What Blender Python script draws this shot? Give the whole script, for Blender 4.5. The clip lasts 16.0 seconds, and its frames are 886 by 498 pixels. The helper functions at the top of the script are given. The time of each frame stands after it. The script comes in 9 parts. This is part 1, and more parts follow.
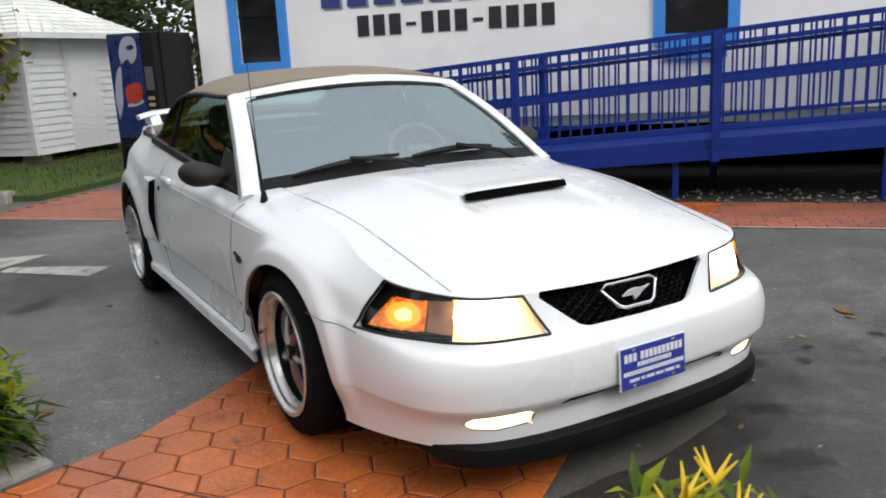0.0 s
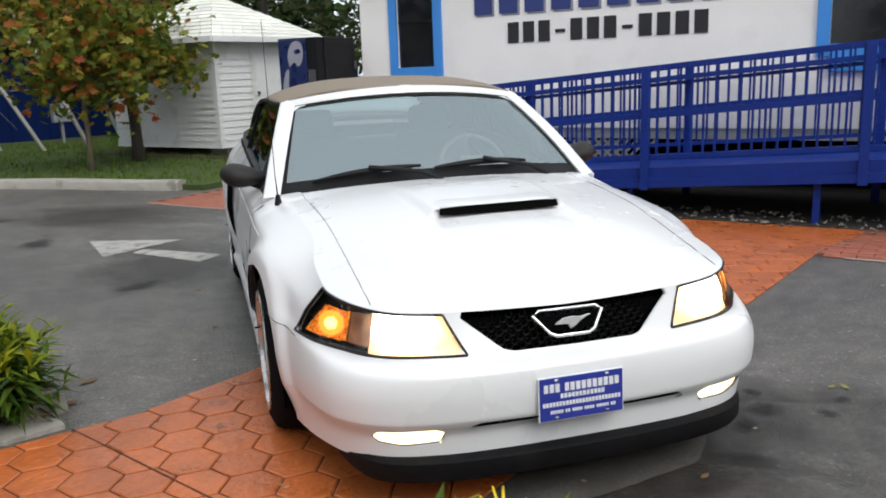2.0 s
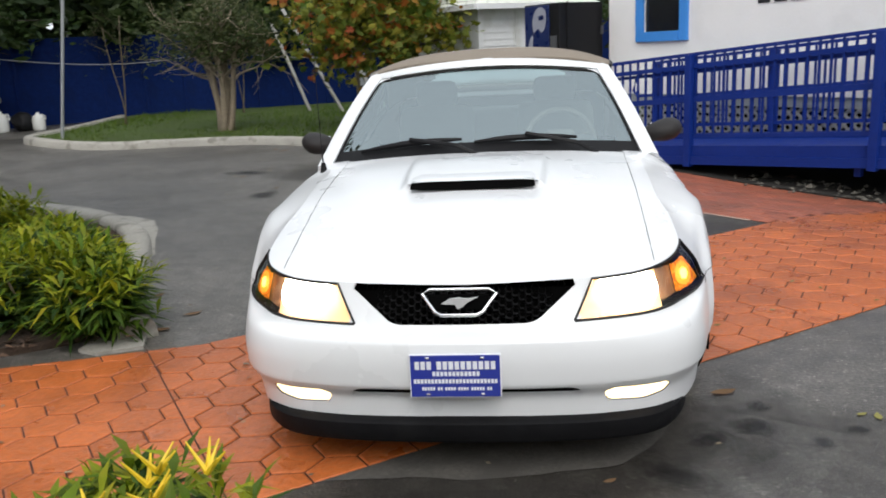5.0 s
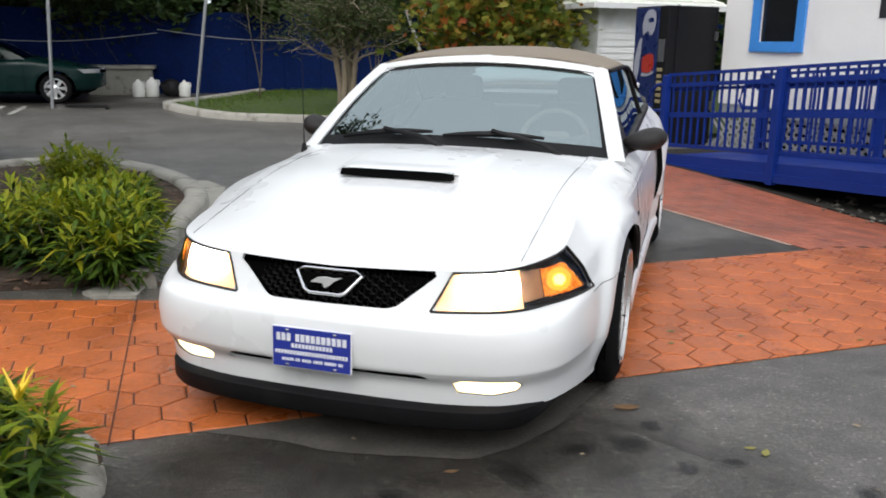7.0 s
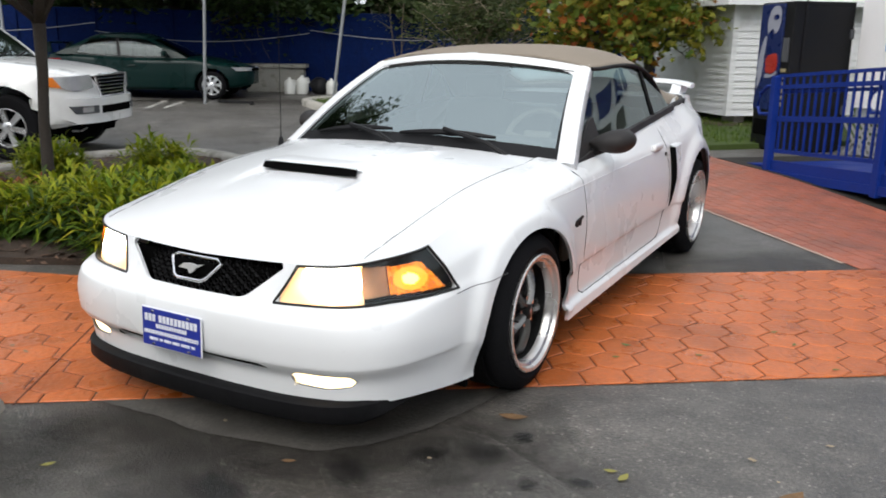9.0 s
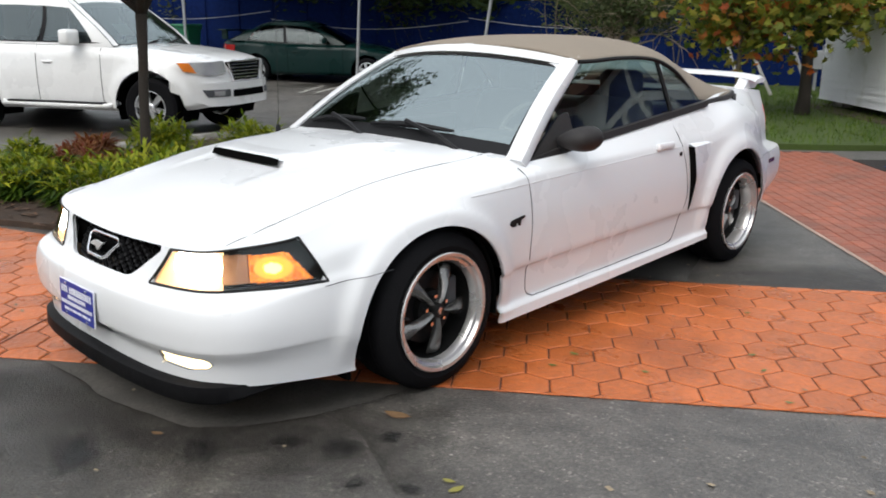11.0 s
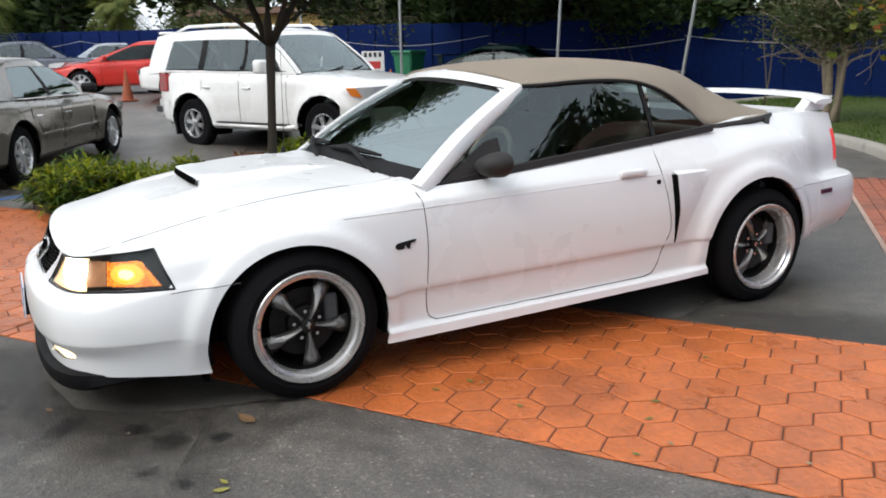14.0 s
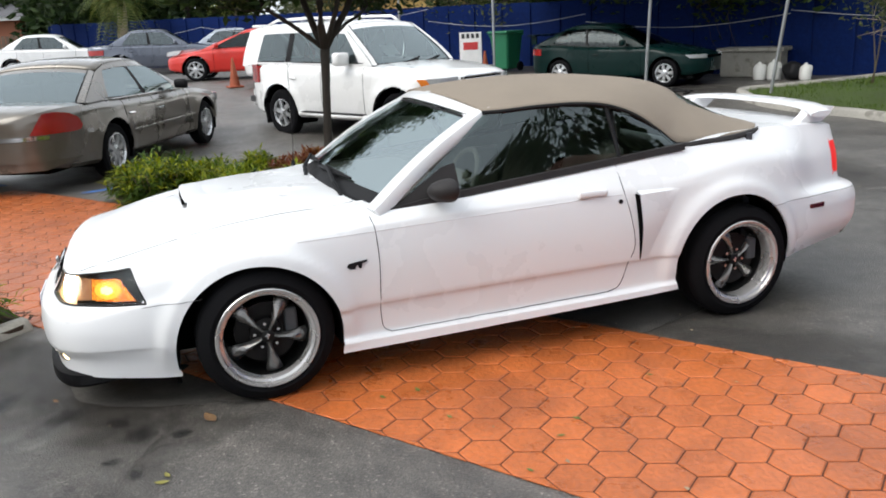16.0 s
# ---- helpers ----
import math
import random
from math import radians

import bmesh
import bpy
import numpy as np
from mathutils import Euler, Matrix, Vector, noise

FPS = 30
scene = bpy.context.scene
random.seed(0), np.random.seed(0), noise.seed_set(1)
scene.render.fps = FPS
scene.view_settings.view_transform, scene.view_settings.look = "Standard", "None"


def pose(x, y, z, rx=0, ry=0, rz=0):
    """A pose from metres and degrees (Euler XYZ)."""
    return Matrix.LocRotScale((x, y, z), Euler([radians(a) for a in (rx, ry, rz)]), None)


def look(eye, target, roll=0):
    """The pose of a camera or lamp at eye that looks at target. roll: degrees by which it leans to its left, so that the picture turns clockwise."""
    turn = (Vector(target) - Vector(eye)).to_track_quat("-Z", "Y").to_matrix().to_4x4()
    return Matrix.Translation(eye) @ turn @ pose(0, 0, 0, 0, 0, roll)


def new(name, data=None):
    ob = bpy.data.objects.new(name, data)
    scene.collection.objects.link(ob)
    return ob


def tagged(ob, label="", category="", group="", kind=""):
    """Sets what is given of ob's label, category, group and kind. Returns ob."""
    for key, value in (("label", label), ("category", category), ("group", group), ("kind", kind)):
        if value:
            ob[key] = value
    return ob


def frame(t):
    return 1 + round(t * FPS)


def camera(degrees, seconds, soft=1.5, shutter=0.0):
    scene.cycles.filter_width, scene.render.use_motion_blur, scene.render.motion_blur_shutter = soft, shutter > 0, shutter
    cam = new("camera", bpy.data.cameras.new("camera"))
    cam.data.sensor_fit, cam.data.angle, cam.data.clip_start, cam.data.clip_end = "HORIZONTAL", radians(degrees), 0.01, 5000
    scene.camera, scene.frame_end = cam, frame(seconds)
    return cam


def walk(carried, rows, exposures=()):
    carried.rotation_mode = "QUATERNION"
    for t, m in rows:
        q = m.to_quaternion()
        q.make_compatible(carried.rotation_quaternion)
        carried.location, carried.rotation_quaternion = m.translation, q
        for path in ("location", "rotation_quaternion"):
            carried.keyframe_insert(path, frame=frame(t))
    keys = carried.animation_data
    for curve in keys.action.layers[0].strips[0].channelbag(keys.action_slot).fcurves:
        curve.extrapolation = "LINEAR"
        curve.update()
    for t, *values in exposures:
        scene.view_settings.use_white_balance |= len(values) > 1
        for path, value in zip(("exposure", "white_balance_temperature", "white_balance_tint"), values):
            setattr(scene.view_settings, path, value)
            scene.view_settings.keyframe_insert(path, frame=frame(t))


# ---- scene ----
cam = camera(56.6, 16.0, soft=1.8, shutter=0.4)
PATH = [
    (0, (-1.783, -2.879, 1.355), (-0.827, -1.181, 0.905), -3.0),
    (0.5, (-1.565, -2.952, 1.353), (-0.698, -1.203, 0.917), -2.5),
    (1, (-1.372, -3.072, 1.365), (-0.7, -1.23, 0.971), -2.2),
    (1.5, (-1.206, -3.153, 1.36), (-0.613, -1.285, 0.963), -1.9),
    (2, (-1.016, -3.22, 1.363), (-0.503, -1.334, 0.941), -2.1),
    (2.5, (-0.811, -3.274, 1.374), (-0.391, -1.37, 0.929), -2.7),
    (3, (-0.559, -3.286, 1.347), (-0.248, -1.363, 0.893), -3.3),
    (3.5, (-0.306, -3.341, 1.356), (-0.105, -1.404, 0.9), -3.6),
    (4, (-0.103, -3.385, 1.346), (-0.036, -1.438, 0.897), -2.8),
    (4.2, (-0.029, -3.404, 1.35), (-0.04, -1.455, 0.898), -2.9),
    (6.3, (0.829, -3.379, 1.384), (0.353, -1.505, 0.873), -0.5),
    (6.5, (0.903, -3.361, 1.387), (0.402, -1.492, 0.88), 0.2),
    (7, (1.19, -3.315, 1.355), (0.586, -1.471, 0.871), 0.7),
    (7.5, (1.448, -3.243, 1.348), (0.751, -1.431, 0.869), 0.9),
    (8, (1.706, -3.133, 1.359), (0.909, -1.362, 0.879), 1.0),
    (8.5, (1.94, -3.017, 1.355), (1.044, -1.295, 0.872), 0.8),
    (9, (2.161, -2.866, 1.353), (1.171, -1.198, 0.865), 0.6),
    (9.2, (2.274, -2.807, 1.359), (1.232, -1.172, 0.868), 0.6),
    (11.3, (3.096, -2.049, 1.382), (1.706, -0.707, 0.862), 0.8),
    (11.5, (3.172, -1.966, 1.376), (1.753, -0.655, 0.859), 0.9),
    (12, (3.364, -1.783, 1.383), (1.879, -0.543, 0.875), 0.5),
    (12.5, (3.556, -1.584, 1.387), (2.0, -0.43, 0.89), 0.2),
    (13, (3.714, -1.384, 1.395), (2.092, -0.322, 0.905), -0.1),
    (13.5, (3.845, -1.159, 1.398), (2.163, -0.191, 0.916), -0.5),
    (14, (3.979, -0.963, 1.407), (2.245, -0.085, 0.934), -1.1),
    (14.5, (4.147, -0.762, 1.432), (2.366, 0.02, 0.968), -1.5),
    (15, (4.272, -0.629, 1.497), (2.468, 0.091, 1.02), -1.7),
    (15.5, (4.395, -0.464, 1.59), (2.572, 0.186, 1.087), -2.2),
    (16, (4.504, -0.322, 1.673), (2.669, 0.271, 1.142), -2.6),
]
walk(cam, [(t, look(eye, target, roll)) for t, eye, target, roll in PATH],
     exposures=((0, 0.25), (4, 0.28), (6.5, 0.33), (9, 0.4), (11.5, 0.43), (13, 0.44), (16, 0.6)))

# ---- light: bright overcast, a weak wide sun behind thin cloud ----
world = bpy.data.worlds.new("overcast_sky")
scene.world = world
world.use_nodes = True
wn, wl = world.node_tree.nodes, world.node_tree.links
wn.clear()
w_out = wn.new("ShaderNodeOutputWorld")
w_bg = wn.new("ShaderNodeBackground")
w_sky = wn.new("ShaderNodeTexSky")
w_sky.sky_type, w_sky.sun_disc = "NISHITA", False
w_sky.sun_elevation, w_sky.sun_rotation = radians(48), radians(166)
w_sky.air_density, w_sky.dust_density, w_sky.ozone_density = 1.0, 6.0, 1.0
w_hsv = wn.new("ShaderNodeHueSaturation")
w_hsv.inputs["Saturation"].default_value = 0.22
w_bg.inputs["Strength"].default_value = 0.15
wl.new(w_sky.outputs[0], w_hsv.inputs["Color"])
w_cloud = wn.new("ShaderNodeMix")          # a bright even cloud layer over most of the sky
w_cloud.data_type = "RGBA"
w_cloud.inputs["Factor"].default_value = 0.75
w_cloud.inputs["B"].default_value = (6.3, 6.75, 7.3, 1)
wl.new(w_hsv.outputs[0], w_cloud.inputs["A"])
wl.new(w_cloud.outputs["Result"], w_bg.inputs["Color"])
wl.new(w_bg.outputs[0], w_out.inputs["Surface"])
sun = new("sun", bpy.data.lights.new("sun", "SUN"))
sun.data.energy, sun.data.angle, sun.data.color = 1.1, radians(40), (1.0, 0.96, 0.9)
sun.matrix_world = look((0, 0, 20), (-3.5, 14.0, 4.0))

# ---- helpers for meshes ----
def link_mesh(name, verts, faces, material=None, parent=None, smooth=False, label="", uvless=True):
    me = bpy.data.meshes.new(name)
    me.from_pydata([tuple(v) for v in verts], [], [tuple(f) for f in faces])
    me.update()
    if smooth:
        me.polygons.foreach_set("use_smooth", [True] * len(me.polygons))
    if material:
        me.materials.append(material)
    ob = new(name, me)
    if parent:
        ob.parent = parent
    if label:
        ob["label"] = label
    return ob


def part(name, bm, material, parent=None, label="", smooth=False):
    me = bpy.data.meshes.new(name)
    bmesh.ops.recalc_face_normals(bm, faces=bm.faces)
    bm.to_mesh(me)
    bm.free()
    if smooth:
        me.polygons.foreach_set("use_smooth", [True] * len(me.polygons))
    me.materials.append(material)
    ob = new(name, me)
    if parent:
        ob.parent = parent
    if label:
        ob["label"] = label
    return ob


def thing(name, x=0, y=0, z=0, rz=0, label="", category="", group="", rx=0, ry=0):
    ob = new(name)
    ob.empty_display_size = 0.1
    ob.matrix_world = pose(x, y, z, rx, ry, rz)
    return tagged(ob, label, category, group)


def soft_edges(ob, angle=35):
    ob.data.polygons.foreach_set("use_smooth", [True] * len(ob.data.polygons))
    ob.data.set_sharp_from_angle(angle=radians(angle))
    return ob


def box(bm, c, size, m=None, bevel=0.0):
    r = bmesh.ops.create_cube(bm, size=1.0)
    mat4 = Matrix.Translation(c) @ Matrix.Diagonal((*size, 1))
    if m is not None:
        mat4 = m @ mat4
    bmesh.ops.transform(bm, matrix=mat4, verts=r["verts"])
    if bevel:
        edges = list({e for v in r["verts"] for e in v.link_edges})
        bmesh.ops.bevel(bm, geom=edges, offset=bevel, segments=2, affect="EDGES", profile=0.5)


def boxed(c, size, bevel=0.0, m=None):
    bm = bmesh.new()
    box(bm, c, size, m, bevel)
    return bm


def rod(bm, a, b, r, sides=8, r2=None):
    a, b = Vector(a), Vector(b)
    d = b - a
    m = Matrix.Translation((a + b) / 2) @ d.to_track_quat("Z", "Y").to_matrix().to_4x4()
    bmesh.ops.create_cone(bm, cap_ends=True, segments=sides, radius1=r, radius2=r if r2 is None else r2, depth=d.length, matrix=m)


def tube(bm, pts, r, sides=8, closed=False, radii=None):
    """A tube swept along points."""
    pts = [Vector(p) for p in pts]
    n = len(pts)
    rings = []
    for i, p in enumerate(pts):
        a = pts[i - 1] if (i or closed) else p
        b = pts[(i + 1) % n] if (i < n - 1 or closed) else p
        d = (b - a).normalized()
        up = Vector((0, 0, 1)) if abs(d.z) < 0.95 else Vector((1, 0, 0))
        u = d.cross(up).normalized()
        v = u.cross(d)
        rr = radii[i] if radii else r
        rings.append([bm.verts.new(p + (u * math.cos(k * 2 * math.pi / sides) + v * math.sin(k * 2 * math.pi / sides)) * rr) for k in range(sides)])
    for i in range(n if closed else n - 1):
        r0, r1 = rings[i], rings[(i + 1) % n]
        for k in range(sides):
            bm.faces.new((r0[k], r0[(k + 1) % sides], r1[(k + 1) % sides], r1[k]))
    if not closed:
        bm.faces.new(rings[0])
        bm.faces.new(rings[-1])


def lathe(bm, profile, axis="x", segs=48, centre=(0, 0, 0), closed=True):
    """A ring of (along, radius) turned about an axis through centre."""
    c = Vector(centre)
    rings = []
    for k in range(segs):
        a = 2 * math.pi * k / segs
        ring = []
        for h, r in profile:
            if axis == "x":
                p = Vector((h, r * math.cos(a), r * math.sin(a)))
            else:
                p = Vector((r * math.cos(a), r * math.sin(a), h))
            ring.append(bm.verts.new(c + p))
        rings.append(ring)
    n = len(profile)
    for k in range(segs):
        r0, r1 = rings[k], rings[(k + 1) % segs]
        for i in range(n if closed else n - 1):
            j = (i + 1) % n
            bm.faces.new((r0[i], r1[i], r1[j], r0[j]))


def prism(bm, poly, z0, z1, m=None, top_inset=0.0):
    """A straight prism over a plan polygon."""
    cx = sum(p[0] for p in poly) / len(poly)
    cy = sum(p[1] for p in poly) / len(poly)
    lo = [Vector((x, y, z0)) for x, y in poly]
    hi = [Vector((x + (cx - x) * top_inset, y + (cy - y) * top_inset, z1)) for x, y in poly]
    if m is not None:
        lo, hi = [m @ v for v in lo], [m @ v for v in hi]
    a = [bm.verts.new(v) for v in lo]
    b = [bm.verts.new(v) for v in hi]
    n = len(poly)
    bm.faces.new(a[::-1])
    bm.faces.new(b)
    for i in range(n):
        j = (i + 1) % n
        bm.faces.new((a[i], a[j], b[j], b[i]))


def curve_at(xs, ys, q):
    """Smooth interpolation (monotone cubic) through ys at xs."""
    xs, ys, q = np.asarray(xs, float), np.asarray(ys, float), np.asarray(q, float)
    h = np.diff(xs)
    dl = np.diff(ys) / h
    m = np.zeros_like(ys)
    m[0], m[-1] = dl[0], dl[-1]
    for i in range(1, len(xs) - 1):
        if dl[i - 1] * dl[i] > 0:
            w1, w2 = 2 * h[i] + h[i - 1], h[i] + 2 * h[i - 1]
            m[i] = (w1 + w2) / (w1 / dl[i - 1] + w2 / dl[i])
    i = np.clip(np.searchsorted(xs, q) - 1, 0, len(xs) - 2)
    t = np.clip((q - xs[i]) / h[i], 0, 1)
    return (2 * t**3 - 3 * t**2 + 1) * ys[i] + (t**3 - 2 * t**2 + t) * h[i] * m[i] + (-2 * t**3 + 3 * t**2) * ys[i + 1] + (t**3 - t**2) * h[i] * m[i + 1]


def spline(ctrl, sub):
    """Catmull-Rom points through ctrl."""
    c = np.asarray(ctrl, float)
    c = np.vstack([2 * c[0] - c[1], c, 2 * c[-1] - c[-2]])
    out = []
    for i in range(1, len(c) - 2):
        for k in range(sub):
            t = k / sub
            out.append(0.5 * (2 * c[i] + (c[i + 1] - c[i - 1]) * t + (2 * c[i - 1] - 5 * c[i] + 4 * c[i + 1] - c[i + 2]) * t * t + (3 * c[i] - c[i - 1] - 3 * c[i + 1] + c[i + 2]) * t**3))
    out.append(c[-2])
    return np.array(out)


def sstep(a, b, v):
    t = min(1.0, max(0.0, (v - a) / (b - a)))
    return t * t * (3 - 2 * t)


# ---- materials ----
def nodes_of(name):
    m = bpy.data.materials.new(name)
    m.use_nodes = True
    nt = m.node_tree
    b = nt.nodes["Principled BSDF"]
    return m, nt, b


def surface(name, colour, rough=0.6, metal=0.0, vary=0.12, scale=6.0, fine=60.0, bump=0.15, spots=0.0, coat=0.0, island=0.0, objvary=0.0, spec=0.5, dirt=None):
    """A plain surface with broad and fine variation of tone and gloss, and a little relief."""
    m, nt, b = nodes_of(name)
    n, l = nt.nodes, nt.links
    co = n.new("ShaderNodeTexCoord")
    big = n.new("ShaderNodeTexNoise")
    big.inputs["Scale"].default_value, big.inputs["Detail"].default_value = scale, 5
    l.new(co.outputs["Object"], big.inputs["Vector"])
    small = n.new("ShaderNodeTexNoise")
    small.inputs["Scale"].default_value, small.inputs["Detail"].default_value = fine, 4
    l.new(co.outputs["Object"], small.inputs["Vector"])
    add = n.new("ShaderNodeMath")
    add.operation = "ADD"
    l.new(big.outputs["Fac"], add.inputs[0])
    l.new(small.outputs["Fac"], add.inputs[1])
    val = n.new("ShaderNodeMapRange")
    val.inputs["From Min"].default_value, val.inputs["From Max"].default_value = 0.6, 1.4
    val.inputs["To Min"].default_value, val.inputs["To Max"].default_value = 1 - vary, 1 + vary
    l.new(add.outputs[0], val.inputs["Value"])
    last = val.outputs[0]
    if island or objvary:
        src = n.new("ShaderNodeNewGeometry").outputs["Random Per Island"] if island else n.new("ShaderNodeObjectInfo").outputs["Random"]
        r = n.new("ShaderNodeMapRange")
        k = island or objvary
        r.inputs["To Min"].default_value, r.inputs["To Max"].default_value = 1 - k, 1 + k
        l.new(src, r.inputs["Value"])
        mu = n.new("ShaderNodeMath")
        mu.operation = "MULTIPLY"
        l.new(last, mu.inputs[0])
        l.new(r.outputs[0], mu.inputs[1])
        last = mu.outputs[0]
    mix = n.new("ShaderNodeVectorMath")
    mix.operation = "SCALE"
    mix.inputs[0].default_value = colour
    l.new(last, mix.inputs["Scale"])
    colour_out = mix.outputs[0]
    if dirt:
        dn = n.new("ShaderNodeTexNoise")
        dn.inputs["Scale"].default_value, dn.inputs["Detail"].default_value = dirt[1], 8
        l.new(co.outputs["Object"], dn.inputs["Vector"])
        dr = n.new("ShaderNodeMapRange")
        dr.inputs["From Min"].default_value, dr.inputs["From Max"].default_value = dirt[2], dirt[2] + 0.12
        dr.inputs["To Max"].default_value = dirt[3]
        l.new(dn.outputs["Fac"], dr.inputs["Value"])
        dm = n.new("ShaderNodeMix")
        dm.data_type = "RGBA"
        dm.inputs["B"].default_value = (*dirt[0], 1)
        l.new(dr.outputs[0], dm.inputs["Factor"])
        l.new(colour_out, dm.inputs["A"])
        colour_out = dm.outputs["Result"]
    l.new(colour_out, b.inputs["Base Color"])
    rr = n.new("ShaderNodeMapRange")
    rr.inputs["From Min"].default_value, rr.inputs["From Max"].default_value = 0.3, 0.7
    rr.inputs["To Min"].default_value, rr.inputs["To Max"].default_value = max(0.02, rough - 0.08), min(1, rough + 0.08)
    l.new(big.outputs["Fac"], rr.inputs["Value"])
    l.new(rr.outputs[0], b.inputs["Roughness"])
    b.inputs["Metallic"].default_value = metal
    b.inputs["Specular IOR Level"].default_value = spec
    if coat:
        b.inputs["Coat Weight"].default_value = coat
        b.inputs["Coat Roughness"].default_value = 0.1
    if bump:
        bp = n.new("ShaderNodeBump")
        bp.inputs["Strength"].default_value, bp.inputs["Distance"].default_value = bump, 0.01
        l.new(small.outputs["Fac"], bp.inputs["Height"])
        l.new(bp.outputs[0], b.inputs["Normal"])
    return m


def paint(name, colour, rough=0.35, metal=0.0, coat=1.0, dust=0.03):
    return surface(name, colour, rough, metal, vary=dust, scale=2.0, fine=25.0, bump=0.0, coat=coat)


def glow(name, colour, strength):
    m, nt, b = nodes_of(name)
    b.inputs["Base Color"].default_value = (*colour, 1)
    b.inputs["Emission Color"].default_value = (*colour, 1)
    b.inputs["Emission Strength"].default_value = strength
    b.inputs["Roughness"].default_value = 0.3
    return m


def facet_glow(name, deep, hot, low, high, scale):
    """A lit patterned lamp: its prisms glow unevenly between two tones."""
    m, nt, b = nodes_of(name)
    n, l = nt.nodes, nt.links
    co = n.new("ShaderNodeTexCoord")
    vo = n.new("ShaderNodeTexVoronoi")
    vo.inputs["Scale"].default_value = scale
    no = n.new("ShaderNodeTexNoise")
    no.inputs["Scale"].default_value = scale * 0.25
    for t in (vo, no):
        l.new(co.outputs["Object"], t.inputs["Vector"])
    mu = n.new("ShaderNodeMath")
    mu.operation = "MULTIPLY"
    l.new(vo.outputs["Distance"], mu.inputs[0])
    l.new(no.outputs["Fac"], mu.inputs[1])
    r = n.new("ShaderNodeValToRGB")
    r.color_ramp.elements[0].position, r.color_ramp.elements[1].position = 0.08, 0.4
    r.color_ramp.elements[0].color, r.color_ramp.elements[1].color = (*deep, 1), (*hot, 1)
    l.new(mu.outputs[0], r.inputs[0])
    st = n.new("ShaderNodeMapRange")
    st.inputs["From Min"].default_value, st.inputs["From Max"].default_value = 0.05, 0.4
    st.inputs["To Min"].default_value, st.inputs["To Max"].default_value = low, high
    l.new(mu.outputs[0], st.inputs["Value"])
    l.new(r.outputs[0], b.inputs["Base Color"])
    l.new(r.outputs[0], b.inputs["Emission Color"])
    l.new(st.outputs[0], b.inputs["Emission Strength"])
    b.inputs["Roughness"].default_value = 0.25
    return m


def glass(name, tint, rough=0.0, ior=1.45):
    m, nt, b = nodes_of(name)
    n, l = nt.nodes, nt.links
    tr = n.new("ShaderNodeBsdfTransparent")
    tr.inputs["Color"].default_value = (*tint, 1)
    gl = n.new("ShaderNodeBsdfGlossy")
    gl.inputs["Roughness"].default_value = max(0.005, rough)
    gl.inputs["Color"].default_value = (0.84, 0.96, 0.98, 1)
    fr = n.new("ShaderNodeFresnel")
    fr.inputs["IOR"].default_value = ior
    mx = n.new("ShaderNodeMixShader")
    l.new(fr.outputs[0], mx.inputs["Fac"])
    l.new(tr.outputs[0], mx.inputs[1])
    l.new(gl.outputs[0], mx.inputs[2])
    l.new(mx.outputs[0], n["Material Output"].inputs["Surface"])
    n.remove(b)
    return m


WHITE_PAINT = paint("white_paint", (0.73, 0.74, 0.75), 0.3, coat=0.5, dust=0.004)
WHITE_PAINT.node_tree.nodes["Principled BSDF"].inputs["Coat Roughness"].default_value = 0.22      # a film of rain softens its gloss
BLACK_PLASTIC = surface("black_plastic", (0.011, 0.011, 0.012), 0.5, bump=0.05, spec=0.14)
WEATHERED_TRIM = surface("weathered_dark_trim", (0.023, 0.021, 0.021), 0.6, vary=0.15, bump=0.05, spec=0.3)
# near black without gloss: dark joints, and painted shade in recesses and under things
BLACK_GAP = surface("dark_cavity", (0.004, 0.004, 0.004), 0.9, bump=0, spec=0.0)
RUBBER = surface("tyre_rubber", (0.008, 0.008, 0.009), 0.85, bump=0.25, fine=120, spec=0.07)
CHROME = surface("chrome", (0.8, 0.8, 0.82), 0.12, 1.0, vary=0.02, bump=0)
ALLOY = surface("polished_alloy", (0.58, 0.57, 0.56), 0.28, 0.75, vary=0.05, bump=0)
GUNMETAL = surface("grey_wheel_paint", (0.2, 0.196, 0.19), 0.26, 0.8, vary=0.06, bump=0)
TAN_CLOTH = surface("tan_canvas", (0.255, 0.215, 0.172), 0.9, vary=0.1, scale=5, fine=350, bump=0.35, spec=0.2)
CLEAR_GLASS = glass("windscreen_glass", (0.5, 0.61, 0.59), ior=4.0)
TINT_GLASS = glass("tinted_side_glass", (0.3, 0.37, 0.345), ior=1.85)
REAR_GLASS = glass("rear_window_glass", (0.85, 0.9, 0.9), ior=1.5)
LENS_GLASS = glass("clear_lens", (0.95, 0.96, 0.97))
SEAT_LEATHER = surface("pale_leather", (0.36, 0.34, 0.31), 0.55, bump=0.1)
GREY_TRIM = surface("grey_trim", (0.07, 0.073, 0.078), 0.6, spec=0.3)

# ---- ground ----
NX, NY = -0.737, -0.676      # the way the building faces
DX, DY = 0.676, -0.737       # along the building's front


def gz(x, y):
    """Height of the ground: level round the car, falling to the ramp, rising over the far parking lot."""
    off = -(NX * x + NY * y)
    along = DX * x + DY * y
    low = -0.13 * sstep(3.3, 5.0, off) * sstep(-4.6, -1.0, along)
    back = sstep(5.0, 8.0, y)
    lawn_side = 0.05 * max(0.0, min(2.0, -x - 6.5)) * sstep(6.5, 8.5, -x) + 0.055 * max(0.0, min(6.5, -x - 12.5))
    lot_side = -0.06 * sstep(5.5, 7.5, -x) + 0.055 * max(0.0, min(9.0, -x - 8.2)) * sstep(8.2, 10.5, -x)
    return low + lawn_side * back + lot_side * (1 - back)


